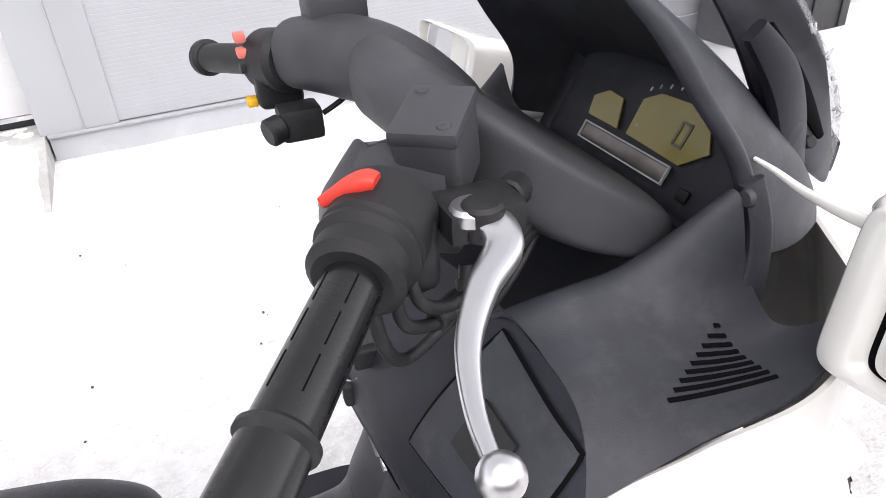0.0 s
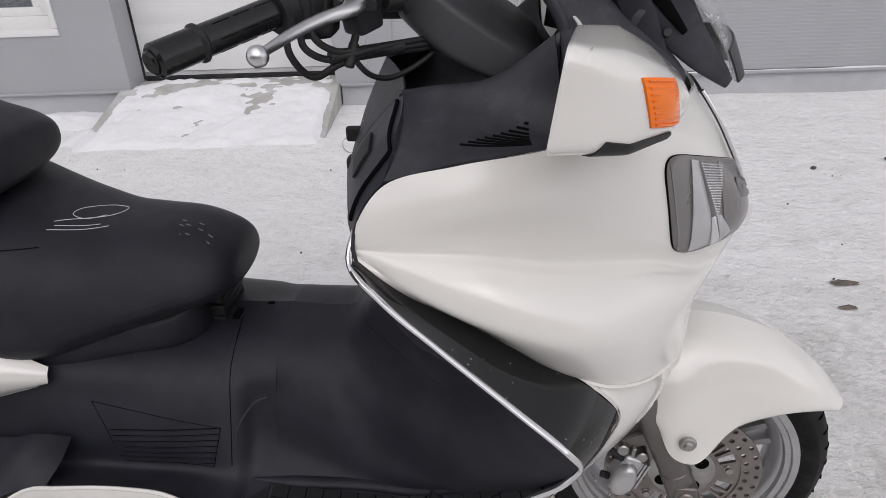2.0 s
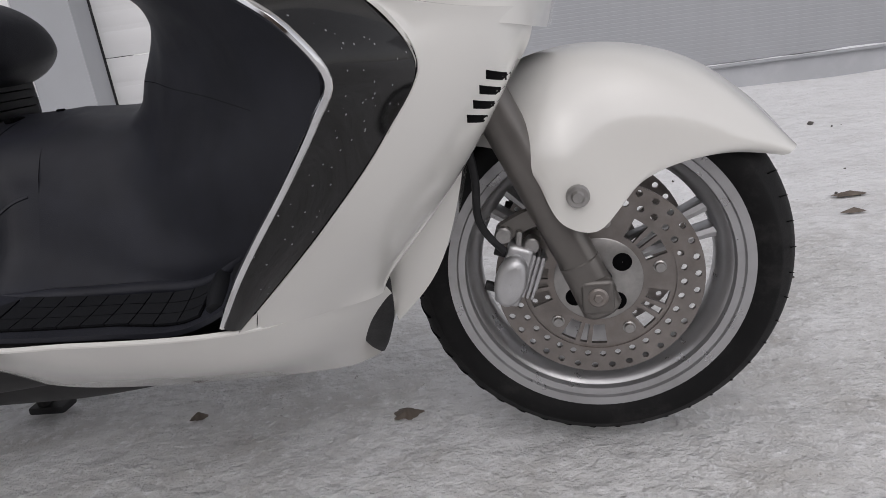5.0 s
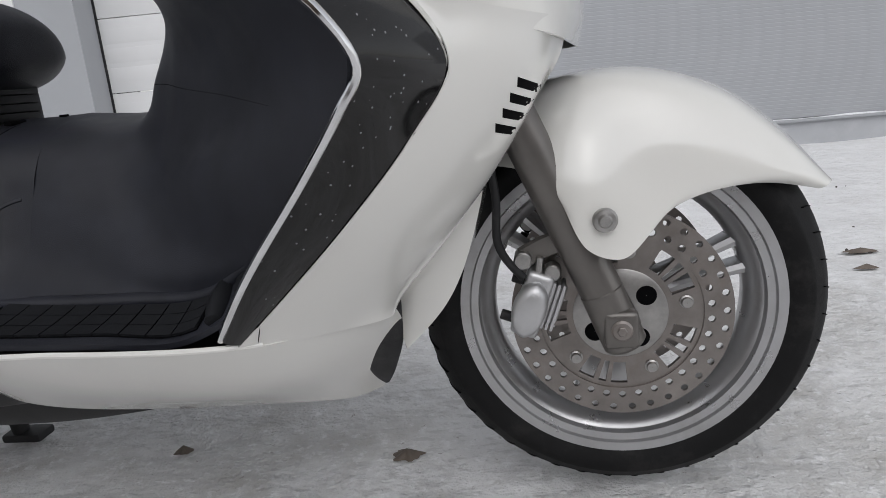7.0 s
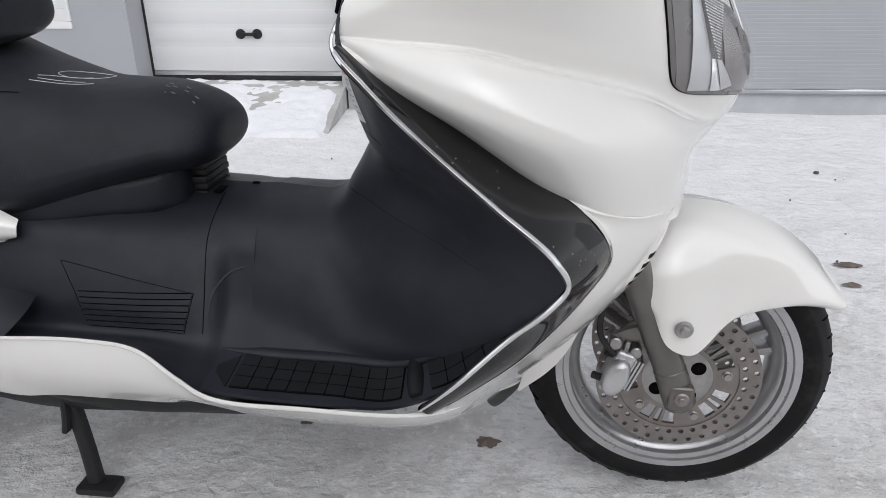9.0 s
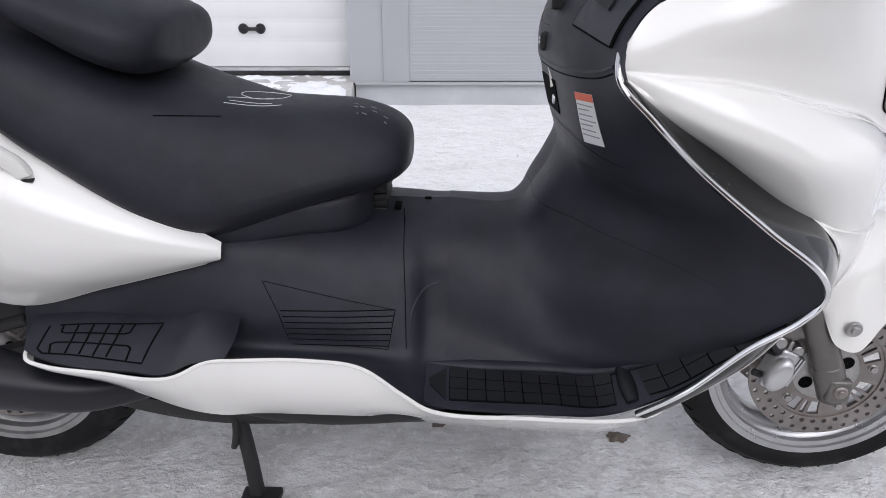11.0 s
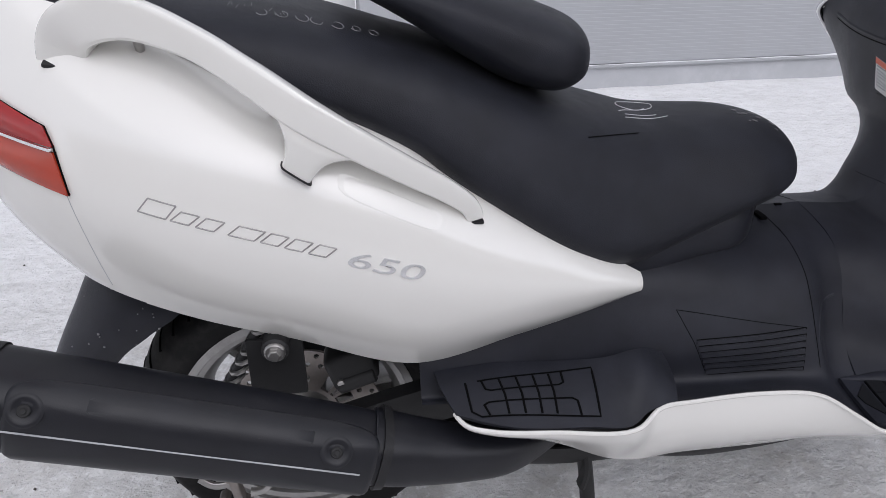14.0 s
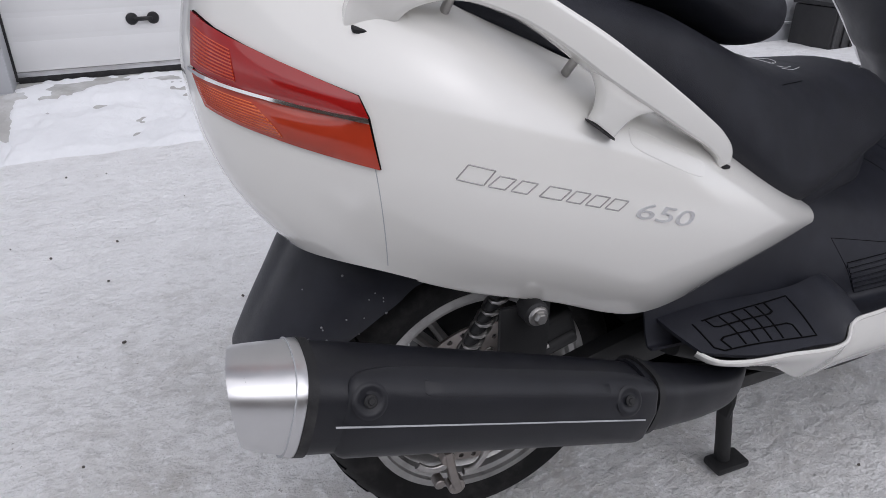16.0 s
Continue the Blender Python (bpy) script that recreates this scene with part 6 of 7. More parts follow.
def shield_patch(u0, u1, a0, a1, lift, power=7.0, rings=10, seg=72, rim=.0):
    """A panel with rounded corners laid round the muffler; its edge turns down on to the shell."""
    g = []
    for f in list(np.linspace(.001, .97, rings)) + [.99, 1.0]:
        row = []
        for t in np.linspace(0, 2 * math.pi, seg, endpoint=False):
            c, k = math.cos(t), math.sin(t)
            c, k = math.copysign(abs(c) ** (2 / power), c), math.copysign(abs(k) ** (2 / power), k)
            row.append(on_shield((u0 + u1) / 2 + (u1 - u0) / 2 * f * c, (a0 + a1) / 2 + (a1 - a0) / 2 * f * k, lift if f < .98 else lift * .6 if f < 1 else rim))
        g.append(row)
    return grid_bm(np.array(g), close_u=True)


part("heat_shield", shield_patch(.025, .955, -1.02, 1.30, .0040), MUFFLER, muffler, "black heat shield", solid=.001)
part("shield_plateau", shield_patch(.20, .775, .56, .98, .0048, 9.0, 6), MUFFLER, muffler, solid=.0006)
part("shield_line", sweep([on_shield(u, .03, .0044) for u in np.linspace(.065, .975, 24)], .0011, seg=6, straight=True), PLINTH, muffler, "pale pinstripe along the shield")
for u in (.140, .905):
    c = on_shield(u, .47, .0030)
    nrm = on_shield(u, .40, .02) - on_shield(u, .40, 0)
    nrm /= np.linalg.norm(nrm)
    side = np.cross(nrm, MUP)
    side /= np.linalg.norm(side)
    hi = np.cross(side, nrm)
    disc_rows = [[c + nrm * d + (side * math.cos(t) + hi * math.sin(t)) * r for t in np.linspace(0, 2 * math.pi, 32, endpoint=False)] for r, d in ((.001, .0006), (.0090, .0006), (.0125, .0016), (.0150, .0024), (.0175, .0020), (.0195, .0006))]
    part("bolt_dish", grid_bm(np.array(disc_rows), close_u=True), MUFFLER, muffler, "dished seat round a bolt", solid=.0005)
    part("shield_bolt", join(rod(c + nrm * .001, c + nrm * .0045, .0072, 20), rod(c + nrm * .004, c + nrm * .0062, .0040, 6)), DARK, muffler)
cap = part("end_cap", sweep([tuple(M1 - MD * .004), tuple(M1 + MD * .006), tuple(M1 + MD * .034), tuple(M1 + MD * .054), tuple(M1 + MD * .057)], [(.0565, .0555), (.057, .0560), (.0545, .0525), (.052, .0490), (.048, .0450)], 24, 40, 2.8), ALU, muffler, "brushed aluminium end cap")
for v in cap.data.vertices:
    q = np.array(v.co) - M1
    f = max(0, float(q @ MD) / .057)
    v.co += Vector(MD * f * (.36 * float(q @ MUP) - .12 * q[1]))
part("cap_seam", sweep([tuple(M1 + MD * .010), tuple(M1 + MD * .0112)], [(.0572, .0562)], 4, 40, 2.8), PLINTH, muffler)
part("end_band", sweep([tuple(M1 - MD * .012), tuple(M1 - MD * .001)], [(.0580, .0562)], 4, 40, 2.8), RUBBER, muffler)
part("front_band", sweep([tuple(M0 + MD * .000), tuple(M0 - MD * .012)], [(.0520, .0475), (.0500, .0455)], 4, 40, 2.8), RUBBER, muffler)
part("tail_pipe", rod(M1 + MD * .04 + MUP * .002, M1 + MD * .057 + MUP * .004, .019, 24), DARK, muffler)
part("front_cone", sweep([tuple(M0 + MD * .01), tuple(M0 - MD * .030), (.225, -.283, .372), (.290, -.278, .356), (.345, -.268, .343), (.42, -.22, .330)], [(.048, .044), (.048, .0435), (.047, .0430), (.042, .038), (.028, .028), (.024, .024)], 30, 28, 2.6), MUFFLER, muffler, "black pipe cover")

# centre stand
stand = part("centre_stand", join(sweep([(.50, -.13, .29), (.525, -.135, .16), (.540, -.145, .02)], [(.012, .016), (.012, .014), (.013, .014)], 16, 12, 3), box((.075, .045, .016), (.548, -.150, .012), .006), sweep([(.50, .13, .29), (.525, .135, .16), (.540, .145, .02)], .013, 16, 12, 3), box((.075, .045, .016), (.548, .150, .012), .006), rod((.518, -.135, .19), (.518, .135, .19), .011, 12)), DARK, scooter, "black centre stand")
part("stand_spur", sweep([(.512, -.135, .24), (.520, -.15, .18), (.513, -.152, .14)], (.006, .012), 10, 8, 3), DARK, stand)
part("side_stand", sweep([(.60, .20, .25), (.50, .21, .20), (.42, .21, .18)], .010, 10, 10), DARK, scooter)

# handlebar: covers, grips, switches, reservoir, levers
GR0, GR1 = np.array([1.052, -.208, 1.107]), np.array([.937, -.366, 1.074])
GD = (GR1 - GR0) / np.linalg.norm(GR1 - GR0)
bars = part("handlebar", join(sweep([tuple(GR0 - GD * .03), (1.098, -.138, 1.098), (1.145, -.07, 1.090), (1.165, 0, 1.094), (1.158, .06, 1.105), (1.125, .13, 1.112), (1.085, .195, 1.108)], [(.030, .030), (.030, .026), (.034, .028), (.040, .030), (.038, .032), (.040, .040), (.036, .036)], 60, 24, 2.4)), COVER, scooter, "grey-black handlebar cover")
part("column_cover", loft([(1.098, 0, 1.114, .03, .014, 2.4), (1.118, 0, 1.111, .098, .030, 3), (1.15, 0, 1.099, .152, .042, 5), (1.20, 0, 1.063, .172, .040, 7), (1.26, 0, 1.026, .168, .034, 7), (1.300, 0, 1.003, .156, .030, 6), (1.318, 0, .993, .142, .022, 5)], 40, 72), COVER, bars, "broad sloping handlebar cover")
grip = part("grip", rod(GR0 + GD * .048, GR1 - GD * .052, .0165, 28), GRIP, bars, "black rubber right grip")
for k in range(6):
    a = 2 * math.pi * k / 6
    s1 = np.cross(GD, (0, 0, 1.0))
    s1 /= np.linalg.norm(s1)
    u1 = np.cross(s1, GD)
    off = (s1 * math.cos(a) + u1 * math.sin(a)) * .0165
    part("grip_rib", join(*[sweep([tuple(GR0 + GD * (f + .02 * w) + off) for w in (0, .5, 1)], .0005, seg=6, straight=True) for f in (.058, .084, .110)]), GAP, grip)
part("grip_collar", rod(GR0 + GD * .142, GR0 + GD * .152, .0198, 28), RUBBER, grip)
part("bar_end", join(rod(GR1 - GD * .056, GR1, .0172, 28), rod(GR1 - GD * .002, GR1 + GD * .004, .012, 18)), GRIP, grip, "smooth black bar end weight")
part("grip_flange", join(rod(GR0 + GD * .030, GR0 + GD * .052, .028, 28), rod(GR0 + GD * .02, GR0 + GD * .034, .031, 28)), RUBBER, grip)
switchbox = part("switch_housing", join(rod(GR0 - GD * .018, GR0 + GD * .026, .031, 28), box((.045, .05, .05), tuple(GR0 - GD * .002 + np.array([.004, 0, -.018])), .012, 3)), RUBBER, bars, "black right switch housing")
part("kill_switch", sweep([(1.0215, -.1985, 1.1235), (1.0290, -.2040, 1.1290), (1.0375, -.2095, 1.1345), (1.0450, -.2150, 1.1380), (1.0490, -.2180, 1.1375)], [(.0030, .0035), (.0042, .0042), (.0060, .0052), (.0085, .0058), (.0060, .0042)], 24, 16, 3.2), SWITCH_RED, switchbox, "red engine stop switch")
RES = Matrix.Translation((1.103, -.168, 1.129)) @ Matrix.Rotation(radians(53), 4, "Z") @ Matrix.Rotation(radians(-11), 4, "Y")
res = part("brake_reservoir", join(box((.056, .041, .050), (0, 0, -.004), .005, 3), box((.040, .034, .05), (-.012, 0, -.04), .008, 3)), COVER, bars, "square black brake fluid reservoir", m=RES)
part("reservoir_lid", box((.0580, .0430, .010), (0, 0, .022), .003), COVER, res, "black reservoir lid", m=RES)
for dx, dy in ((.020, .012), (-.020, -.012)):
    part("lid_screw", lathe([(.0005, .0015), (.004, .001), (.0045, 0), (.0005, 0)], 12, "z", (dx, dy, .0270)), COVER, res, m=RES)
part("lever_perch", join(box((.05, .04, .022), (1.108, -.215, 1.104), .007), rod((1.105, -.230, 1.095), (1.105, -.230, 1.118), .013, 18)), RUBBER, bars, "black lever perch")
part("brake_switch", join(rod((1.135, -.20, 1.10), (1.150, -.185, 1.098), .011, 12), rod((1.15, -.185, 1.098), (1.158, -.178, 1.085), .006, 10)), RUBBER, bars)
lever = part("brake_lever", join(sweep([(1.085, -.205, 1.105), (1.108, -.232, 1.106), (1.108, -.250, 1.101), (1.082, -.278, 1.095), (1.061, -.308, 1.088), (1.048, -.345, 1.082), (1.044, -.372, 1.080)], [(.010, .006), (.012, .007), (.0085, .006), (.0056, .0048), (.0046, .0042), (.0042, .004), (.004, .004)], 50, 14, 3), ball((1.044, -.378, 1.080), .0105)), ALU, bars, "polished aluminium brake lever with a ball end")
part("lever_adjuster", join(rod((1.100, -.226, 1.104), (1.100, -.226, 1.116), .014, 20)), ALU, lever)
# left hand side
LG0, LG1 = np.array([1.068, .205, 1.100]), np.array([.997, .374, 1.0745])
LD = (LG1 - LG0) / np.linalg.norm(LG1 - LG0)
lgrip = part("grip", join(rod(LG0 + LD * .03, LG1 - LD * .01, .0175, 24)), RUBBER, bars, "black rubber left grip")
part("bar_end", rod(LG1 - LD * .014, LG1 + LD * .003, .0225, 24), RUBBER, lgrip)
lsw = part("switch_housing", join(rod(LG0 - LD * .02, LG0 + LD * .034, .034, 24), box((.05, .035, .06), tuple(LG0 + np.array([-.008, .008, -.02])), .01, 3)), RUBBER, bars, "black left switch housing")
for dz, mt, nm in ((.030, SWITCH_PINK, "faded red rocker switch"), (.014, SWITCH_PINK, "faded red rocker switch"), (-.002, RUBBER, ""), (-.040, YELLOW, "yellow horn button")):
    part("switch_button", box((.012, .018, .010), tuple(LG0 + LD * .022 + np.array([-.030, -.006, dz])), .003), mt, lsw, nm)
part("parking_brake_knob", join(box((.045, .04, .035), (1.07, .165, 1.045), .006), rod((1.05, .155, 1.045), (1.032, .148, 1.042), .015, 18)), RUBBER, bars, "black auxiliary knob on a bracket")
part("knob_wire", sweep([(1.095, .16, 1.05), (1.115, .155, 1.062), (1.13, .15, 1.075)], .003, 10, 8), RUBBER, bars)
part("clutch_reservoir", join(box((.06, .06, .04), (1.125, .178, 1.150), .007), box((.066, .064, .008), (1.125, .178, 1.174), .003)), COVER, bars, "square black left reservoir")
# cables under the bar
for k, pts in enumerate(([(1.032, -.240, 1.085), (1.034, -.250, 1.055), (1.053, -.230, 1.024), (1.080, -.224, 1.036), (1.112, -.210, 1.046), (1.15, -.178, 1.045), (1.187, -.146, 1.043)], [(1.048, -.232, 1.088), (1.048, -.243, 1.062), (1.068, -.230, 1.044), (1.096, -.222, 1.047), (1.14, -.187, 1.050), (1.187, -.143, 1.049)], [(1.060, -.225, 1.090), (1.060, -.238, 1.070), (1.080, -.228, 1.052), (1.100, -.218, 1.050), (1.14, -.184, 1.042), (1.187, -.146, 1.039)], [(1.100, -.220, 1.040), (1.112, -.205, 1.020), (1.130, -.186, 1.011), (1.158, -.166, 1.018), (1.187, -.146, 1.036)])):
    part("cable", sweep(pts, .0042 if k < 3 else .0034, 48, 10), RUBBER, bars, "black control cable")
part("cable_sleeve", rod((1.072, -.229, 1.045), (1.150, -.177, 1.046), .0080, 14), RUBBER, bars)
part("cable_tie", join(rod((1.093, -.227, 1.034), (1.099, -.213, 1.058), .0060, 12), rod((1.098, -.216, 1.056), (1.101, -.210, 1.066), .0045, 10)), DARK, bars)

# ignition lock and hanging key
ign = part("ignition_lock", join(lathe([(.0005, -.012), (.018, -.012), (.024, -.006), (.026, .006), (.0005, .006)], 24, "x", (1.084, -.069, .906))), DARK, shield, "round black ignition lock")
part("lock_mark", join(box((.001, .014, .003), (1.0715, -.069, .922)), box((.001, .003, .008), (1.0715, -.052, .906))), MARK, ign)
key = thing("key", "ignition key on a ring, hanging from the lock", "key")
part("key_head", box((.034, .011, .022), (1.062, -.074, .905), .005, 3), RUBBER, key, "black plastic key head")
part("key_ring", lathe([(.011, -.0008), (.0126, -.0008), (.0126, .0008), (.011, .0008)], 28, "y", (1.046, -.060, .883), True), CHROME, key)
part("key_head", box((.014, .024, .028), (1.042, -.042, .846), .006, 3), RUBBER, key, "black plastic spare key head")
part("key_mark", join(box((.001, .010, .003), (1.0345, -.042, .850)), box((.001, .010, .003), (1.0345, -.042, .844))), MARK, key)
part("key_blade", sweep([(1.046, -.050, .835), (1.052, -.068, .800), (1.054, -.076, .783)], (.0015, .004), 8, 8, 4), KEYMETAL, key, "pale metal key blade")

# dash: upper shoulder, instrument hood, cluster, grille
DASHG = sheet([
    [(1.07, 0, .93), (1.17, 0, .925), (1.27, 0, .935), (1.36, 0, .955)],
    [(1.10, -.09, .93), (1.17, -.10, .93), (1.27, -.10, .945), (1.365, -.09, .965)],
    [(1.13, -.150, .965), (1.185, -.150, .968), (1.25, -.150, .975), (1.325, -.165, 1.020)],
    [(1.143, -.178, .992), (1.19, -.180, .998), (1.245, -.182, 1.004), (1.325, -.196, 1.058)],
    [(1.150, -.205, .985), (1.20, -.212, .982), (1.26, -.214, .978), (1.335, -.215, .985)],
    [(1.150, -.25, .970), (1.21, -.252, .962), (1.27, -.250, .957), (1.345, -.240, .957)],
    [(1.137, -.303, .925), (1.217, -.305, .946), (1.30, -.308, .964), (1.39, -.268, .974)],
], 36, 50)
DASH_TREE = tree_of(DASHG)
dash, dash_left = both("dash_shoulder", DASHG, DASH, scooter, "worn black dash shoulder")
for k in range(9):
    f = (k + .5) / 9
    a = np.array([1.215 + .081 * f, -.274 + .048 * f, 1.2])
    b = np.array([1.298 - .002 * f, -.292 + .066 * f, 1.2])
    part("grille_slot", cord(DASH_TREE, [tuple(a), tuple(b)], DOWN, (.0026, .0014), 10, 6, .0018), GAP, dash)
HOOD = sheet([
    [(1.335, -.202, 1.000), (1.40, -.186, .985), (1.47, -.150, .972)],
    [(1.336, -.190, 1.062), (1.415, -.164, 1.042), (1.49, -.122, .990)],
    [(1.293, -.181, 1.132), (1.385, -.148, 1.090), (1.47, -.102, 1.020)],
    [(1.252, -.168, 1.192), (1.345, -.130, 1.137), (1.445, -.076, 1.060)],
    [(1.228, -.110, 1.232), (1.32, -.088, 1.168), (1.43, -.048, 1.080)],
    [(1.215, 0, 1.245), (1.31, 0, 1.180), (1.425, 0, 1.085)],
], 24, 36)
hood, hood_left = both("instrument_hood", HOOD, DASH, scooter, "dark grained instrument hood", .008)
part("hood_lip", sweep([tuple(p) for p in HOOD[:, 0]], .0075, seg=10, straight=True), DASH, hood)
part("side_post", sweep([(1.337, -.197, 1.064), (1.345, -.206, 1.02), (1.335, -.216, .965)], [(.010, .004), (.011, .005), (.014, .005)], 14, 16, 4), DASH, dash, "ribbed black dash post")
part("post_screw", lathe([(.0005, -.004), (.006, -.004), (.008, 0), (.0005, 0)], 14, "x", (1.329, -.205, 1.055)), COVER, dash)
def plate(outline, x, thick):
    """A flat plate facing backwards, from its outline in y and z."""
    bm = bmesh.new()
    f = bm.faces.new([bm.verts.new((x, y, z)) for y, z in outline])
    r = bmesh.ops.extrude_face_region(bm, geom=[f])
    bmesh.ops.translate(bm, vec=(thick, 0, 0), verts=[v for v in r["geom"] if isinstance(v, bmesh.types.BMVert)])
    bmesh.ops.recalc_face_normals(bm, faces=bm.faces)
    return bm


CF = Matrix.Translation((1.385, -.004, 1.035)) @ Matrix.Rotation(radians(32), 4, "Y")
cluster = part("instrument_panel", box((.012, .30, .13), (.004, 0, 0), .02, 3), DASH, scooter, "dark instrument panel with yellow-green displays", m=CF)
part("speed_display", plate([(.010, -.016), (.012, .022), (-.008, .034), (-.050, .036), (-.088, .020), (-.100, .002), (-.074, -.019)], -.0060, .002), LCD, cluster, "yellow-green main display", m=CF)
part("side_display", plate([(.080, -.016), (.086, .004), (.066, .016), (.040, .014), (.026, -.016)], -.0060, .002), LCD, cluster, "yellow-green side display", m=CF)
part("clock_frame", join(box((.003, .143, .0017), (-.007, .003, -.0235)), box((.003, .143, .0017), (-.007, .003, -.0415)), box((.003, .0017, .0197), (-.0072, .0745, -.0325)), box((.003, .0017, .0197), (-.0072, -.0685, -.0325))), MARK, cluster, "thin pale frame", m=CF)
part("clock_display", box((.002, .139, .016), (-.0066, .003, -.0325), .002), STEEL, cluster, "dull grey strip display", m=CF)
part("digit", join(box((.001, .014, .003), (-.0066, -.060, .018)), box((.001, .014, .003), (-.0066, -.060, -.004)), box((.001, .003, .022), (-.0066, -.066, .007)), box((.001, .003, .022), (-.0066, -.054, .007))), LCD_DARK, cluster, "dark figure nought", m=CF)
for k in range(10):
    a = radians(140 - 13 * k)
    part("scale_tick", box((.001, .0016, .0045), (-.0066, -.042 - .066 * math.cos(a), .012 + .034 * math.sin(a))), MARK, cluster, m=CF)
part("button", box((.004, .014, .012), (-.005, -.098, -.040), .003), RUBBER, cluster, m=CF)
part("lower_vent", join(*[box((.004, .005, .012), (-.004, -.045 + .009 * k, -.072)) for k in range(8)]), DARK, cluster, m=CF)

# screen and its mount
SCR = sheet([
    [(1.570, -.075, .972), (1.540, -.100, 1.025), (1.478, -.132, 1.100), (1.402, -.150, 1.175), (1.30, -.155, 1.28)],
    [(1.585, -.045, .975), (1.555, -.06, 1.035), (1.492, -.085, 1.120), (1.415, -.095, 1.198), (1.31, -.10, 1.30)],
    [(1.592, 0, .978), (1.562, 0, 1.040), (1.500, 0, 1.128), (1.424, 0, 1.206), (1.32, 0, 1.31)],
], 40, 20)
screen = part("windscreen", grid_bm(np.concatenate([SCR, flip(SCR)[::-1][1:]], 0)), SCREEN, scooter, "scuffed clear windscreen", solid=.003)
part("screen_edge", sweep([tuple(p) for p in SCR[0]], .0025, seg=8, straight=True), LENS, screen)
part("screen_base", grid_bm(np.concatenate([SCR[:, :7], flip(SCR)[::-1][1:, :7]], 0) + np.array([.004, 0, -.002])), DIAL, screen, "dark lower screen garnish", solid=.003)
for s in (-1, 1):
    plate = part("screen_bracket", sweep([(1.345, s * .118, 1.215), (1.40, s * .122, 1.155), (1.452, s * .122, 1.085), (1.505, s * .110, 1.022), (1.545, s * .090, .985), (1.558, s * .082, .972)], [(.005, .020), (.007, .030), (.008, .036), (.008, .036), (.007, .026), (.004, .008)], 36, 20, 2.8), DASH, screen, "dark grey side plate holding the screen")
    part("plate_slot", sweep([(1.395, s * .131, 1.155), (1.44, s * .132, 1.098), (1.485, s * .125, 1.045)], [(.003, .004), (.003, .009), (.003, .004)], 16, 10, 2.5), GAP, plate)
    part("bracket_arm", sweep([(1.362, s * .150, 1.160), (1.395, s * .150, 1.122), (1.43, s * .142, 1.060), (1.455, s * .132, 1.020)], [(.006, .010), (.008, .018), (.008, .020), (.006, .012)], 20, 12, 3), BLACK, plate, "black inner bracket")
    part("bracket_screw", rod((1.462, s * .130, 1.045), (1.462, s * .138, 1.048), .006, 12), DARK, plate)

pick = random.Random(21)
for k in range(26):
    q = SCR[pick.randrange(0, 5), pick.randrange(6, 27)] + np.array([-.004, 0, .003])
    part("frost_crystal", sweep([tuple(q), tuple(q + np.array([pick.uniform(-.008, .008), pick.uniform(-.004, .004), pick.uniform(-.010, .010)]))], pick.uniform(.0008, .0018), 3, 5), MARK, screen)

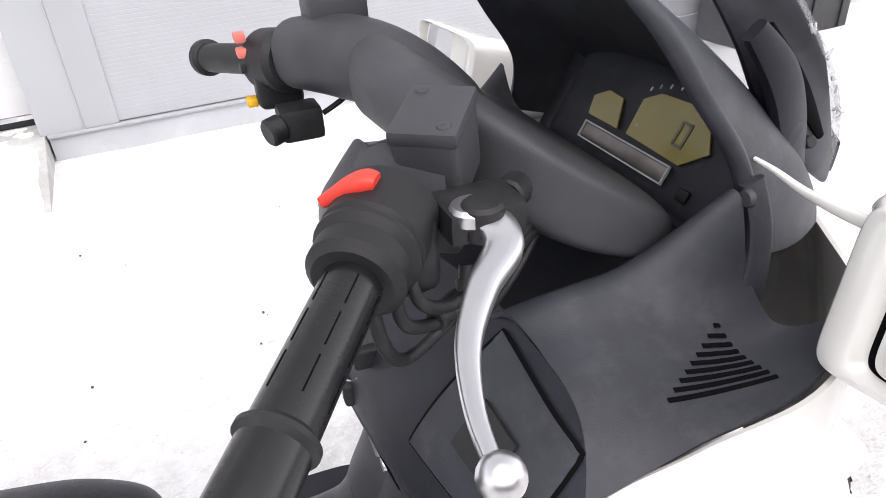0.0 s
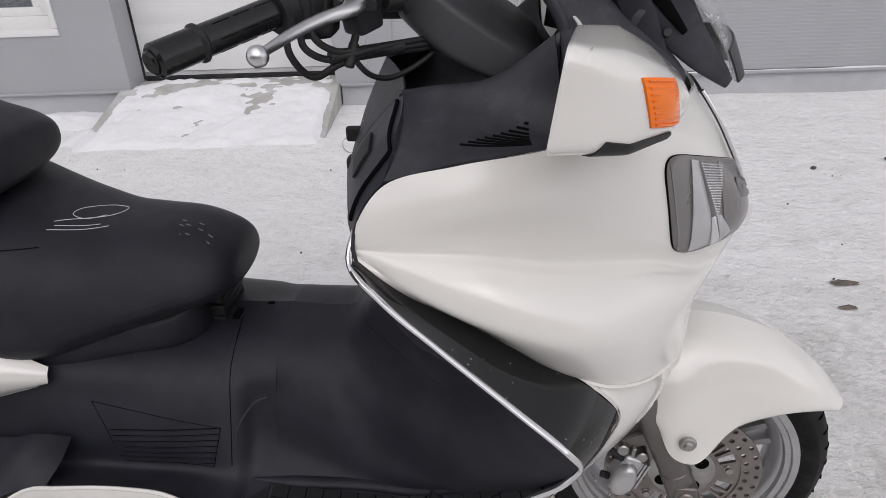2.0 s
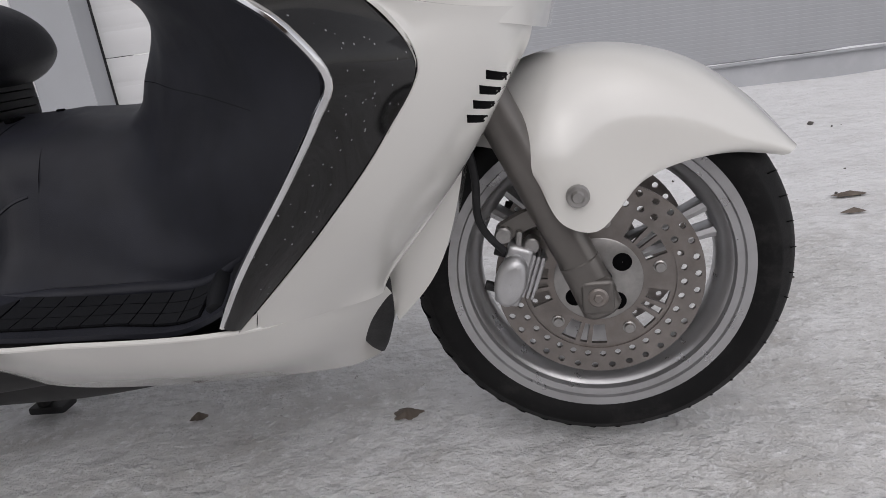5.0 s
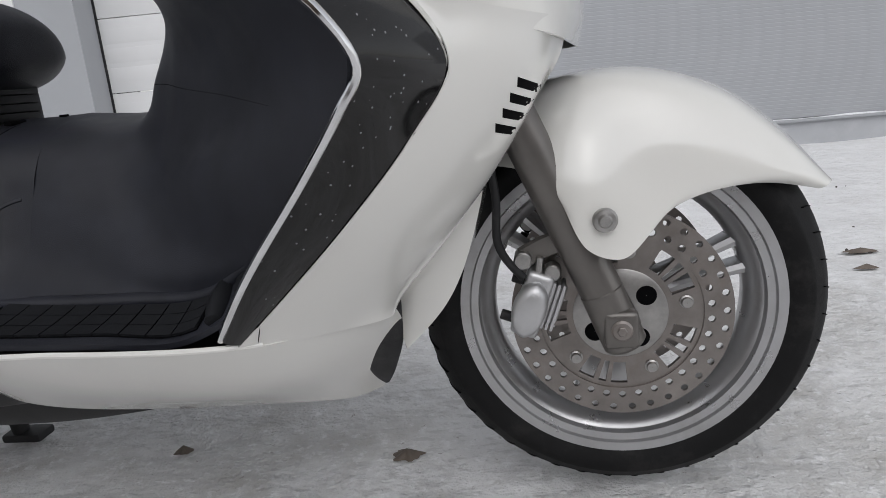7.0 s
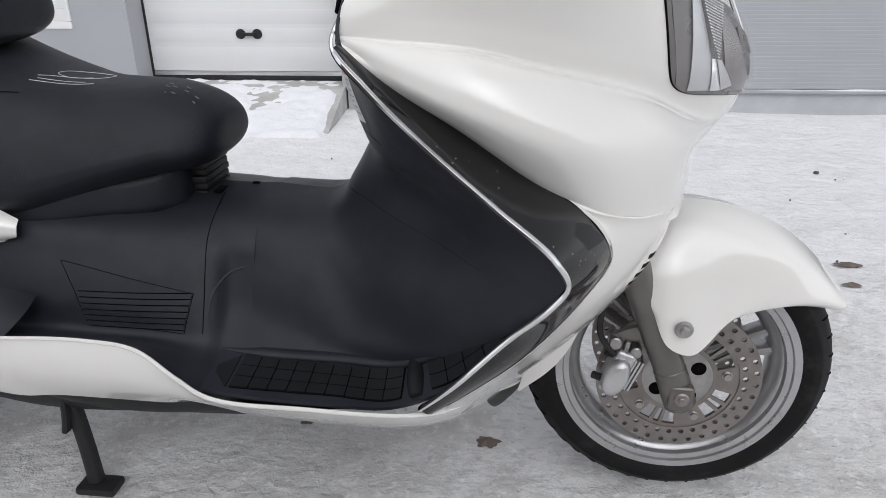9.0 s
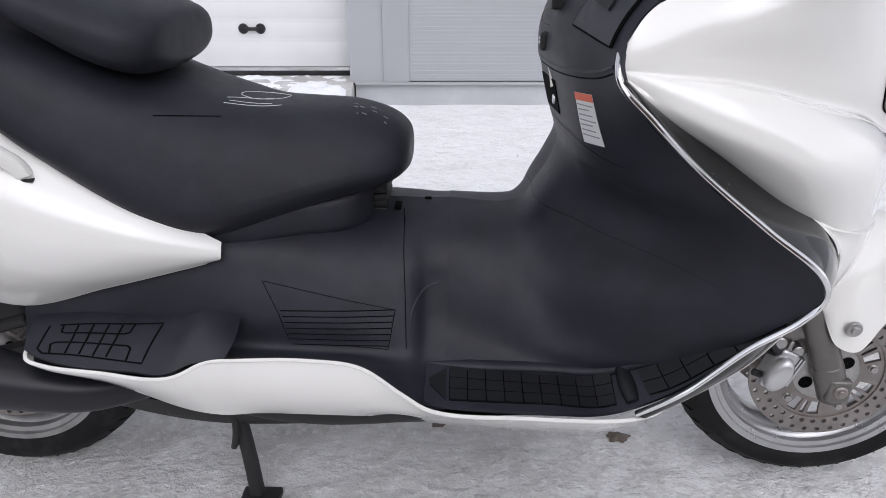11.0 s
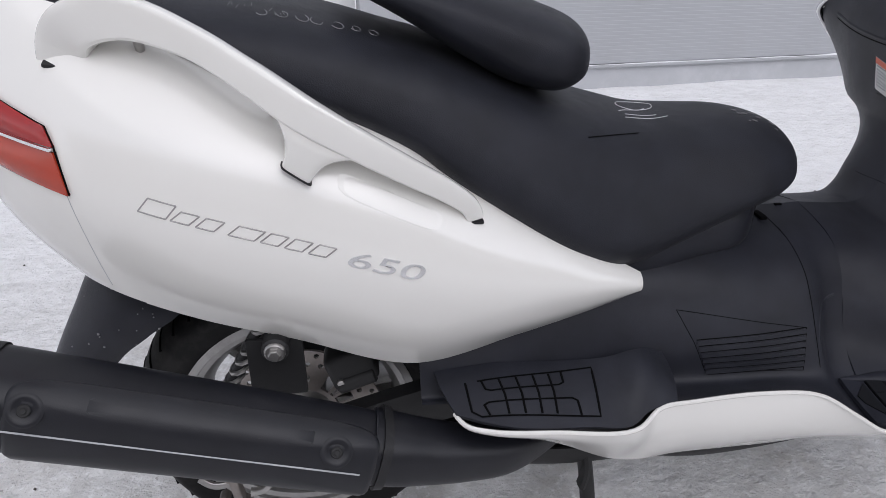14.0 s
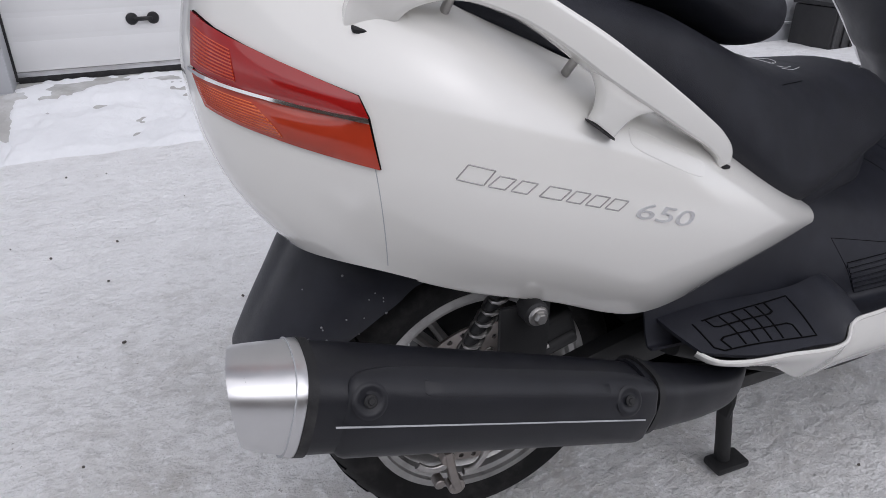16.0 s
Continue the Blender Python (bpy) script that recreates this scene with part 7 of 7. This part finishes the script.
# mirrors with amber indicators
def mirror(s):
    """A deep hood open to the rear: rings through four corners each (inner low, outer low, outer high, inner high)."""
    RIM_Q = [(1.319, .291, .969), (1.302, .449, 1.006), (1.317, .439, 1.096), (1.341, .286, 1.088)]
    MID_Q = [(1.362, .268, .970), (1.378, .422, .996), (1.366, .426, 1.081), (1.382, .262, 1.086)]
    FORE_Q = [(1.410, .248, .973), (1.426, .354, .986), (1.418, .368, 1.052), (1.416, .246, 1.064)]
    NOSE_Q = [(1.436, .240, .978), (1.450, .300, .988), (1.446, .306, 1.034), (1.440, .238, 1.040)]
    TIP_Q = [(1.444, .246, .990), (1.454, .300, .996), (1.452, .304, 1.024), (1.447, .244, 1.028)]

    def ring(q, span=(0, 1, 0, 1), dx=0.0, n=64, p=9.0):
        a = np.linspace(0, 2 * np.pi, n, endpoint=False) + .02
        c, k = np.cos(a), np.sin(a)
        c, k = np.sign(c) * abs(c) ** (2 / p), np.sign(k) * abs(k) ** (2 / p)
        u0, u1, v0, v1 = span
        u, v = (u0 + (u1 - u0) * (c + 1) / 2)[:, None], (v0 + (v1 - v0) * (k + 1) / 2)[:, None]
        q = np.array(q)
        g = (q[0] * (1 - u) + q[1] * u) * (1 - v) + (q[3] * (1 - u) + q[2] * u) * v
        return (g + np.array([dx, 0, 0])) * np.array([1, s, 1])

    MOUTH = np.array(RIM_Q)
    WELL, FACE, PANE = (.205, .955, .06, .945), (.235, .948, .075, .935), (.47, .942, .085, .922)
    rings = [ring(RIM_Q, WELL, .020), ring(RIM_Q, WELL, .0125), ring(RIM_Q, (.165, .978, .035, .972), .0035), ring(RIM_Q, (.145, .983, .03, .976), .0005), ring(RIM_Q, (.02, .994, .008, .992), -.0005), ring(RIM_Q, (.006, .998, .002, .998), .0008), ring(RIM_Q, dx=.004), ring(MOUTH * .6 + np.array(MID_Q) * .4, p=8.0), ring(MID_Q, p=6.0), ring(np.array(FORE_Q) * .6 + np.array(MID_Q) * .4, p=5.0), ring(FORE_Q, p=4.5), ring(NOSE_Q, p=3.5), ring(TIP_Q, p=3.0)]
    m = part("mirror", grid_bm(np.array(rings), close_u=True, caps=True), WHITE, scooter, "white mirror housing", sharp=50)
    part("mirror_bezel", grid_bm(np.stack([ring(RIM_Q, FACE, .0175), ring(RIM_Q, FACE, .0105), ring(RIM_Q, (.245, .945, .08, .931), .0095), ring(RIM_Q, PANE, .0085), ring(RIM_Q, PANE, .0105)]), close_u=True), WHITE, m, "white inner bezel")
    edge = ring(RIM_Q, PANE, .0090)
    mid = edge.mean(0)
    part("mirror_glass", grid_bm(np.stack([mid + (edge - mid) * f for f in (.01, .5, 1)]), close_u=True), MIRROR, m, "mirror glass")
    part("mirror_gap", grid_bm(np.stack([ring(RIM_Q, (.20, .950, .058, .940), .0118), ring(RIM_Q, FACE, .0150)]), close_u=True), GAP, m, solid=.001)
    return m


mr, ml = mirror(-1), mirror(1)
for q in (ml, *ml.children_recursive):
    q.data.transform(Matrix.Translation((-.008, 0, -.024)))
mir_bm = bmesh.new()
mir_bm.from_mesh(mr.data)
MIR_TREE = BVHTree.FromBMesh(mir_bm)
mir_bm.free()
SIG = [(1.402, -.402, 1.014), (1.446, -.340, .997), (1.438, -.374, 1.046), (1.388, -.416, 1.062)]
SIDE_ON = (-.55, 1, 0)
sig = part("indicator", grid_bm(decal(MIR_TREE, SIG, SIDE_ON, 10, 10, .001, .003)), ORANGE, mr, "amber indicator lens", solid=.003)
for k in range(8):
    f = (k + .5) / 8
    a = np.array(SIG[0]) * (1 - f) + np.array(SIG[3]) * f
    b = np.array(SIG[1]) * (1 - f) + np.array(SIG[2]) * f
    part("lens_rib", cord(MIR_TREE, [tuple(a * .92 + b * .08), tuple(a * .16 + b * .84)], SIDE_ON, .0009, 8, 6, .0040), ORANGE, sig)
part("mirror_scoop", grid_bm(decal(MIR_TREE, [(1.334, -.6, .991), (1.432, -.6, .984), (1.424, -.6, .998), (1.354, -.6, 1.014)], (0, 1, 0), 18, 6, .0012)), DARK, mr, "black scoop under the mirror", solid=.002)
part("duct_strip", sweep([(1.346, -.187, 1.076), (1.350, -.204, 1.072), (1.351, -.228, 1.067), (1.350, -.258, 1.066), (1.352, -.288, 1.066)], [(.002, .0015), (.003, .003), (.003, .005), (.003, .005), (.003, .005)], 20, 14, 3), WHITE, scooter, "white trim strip")
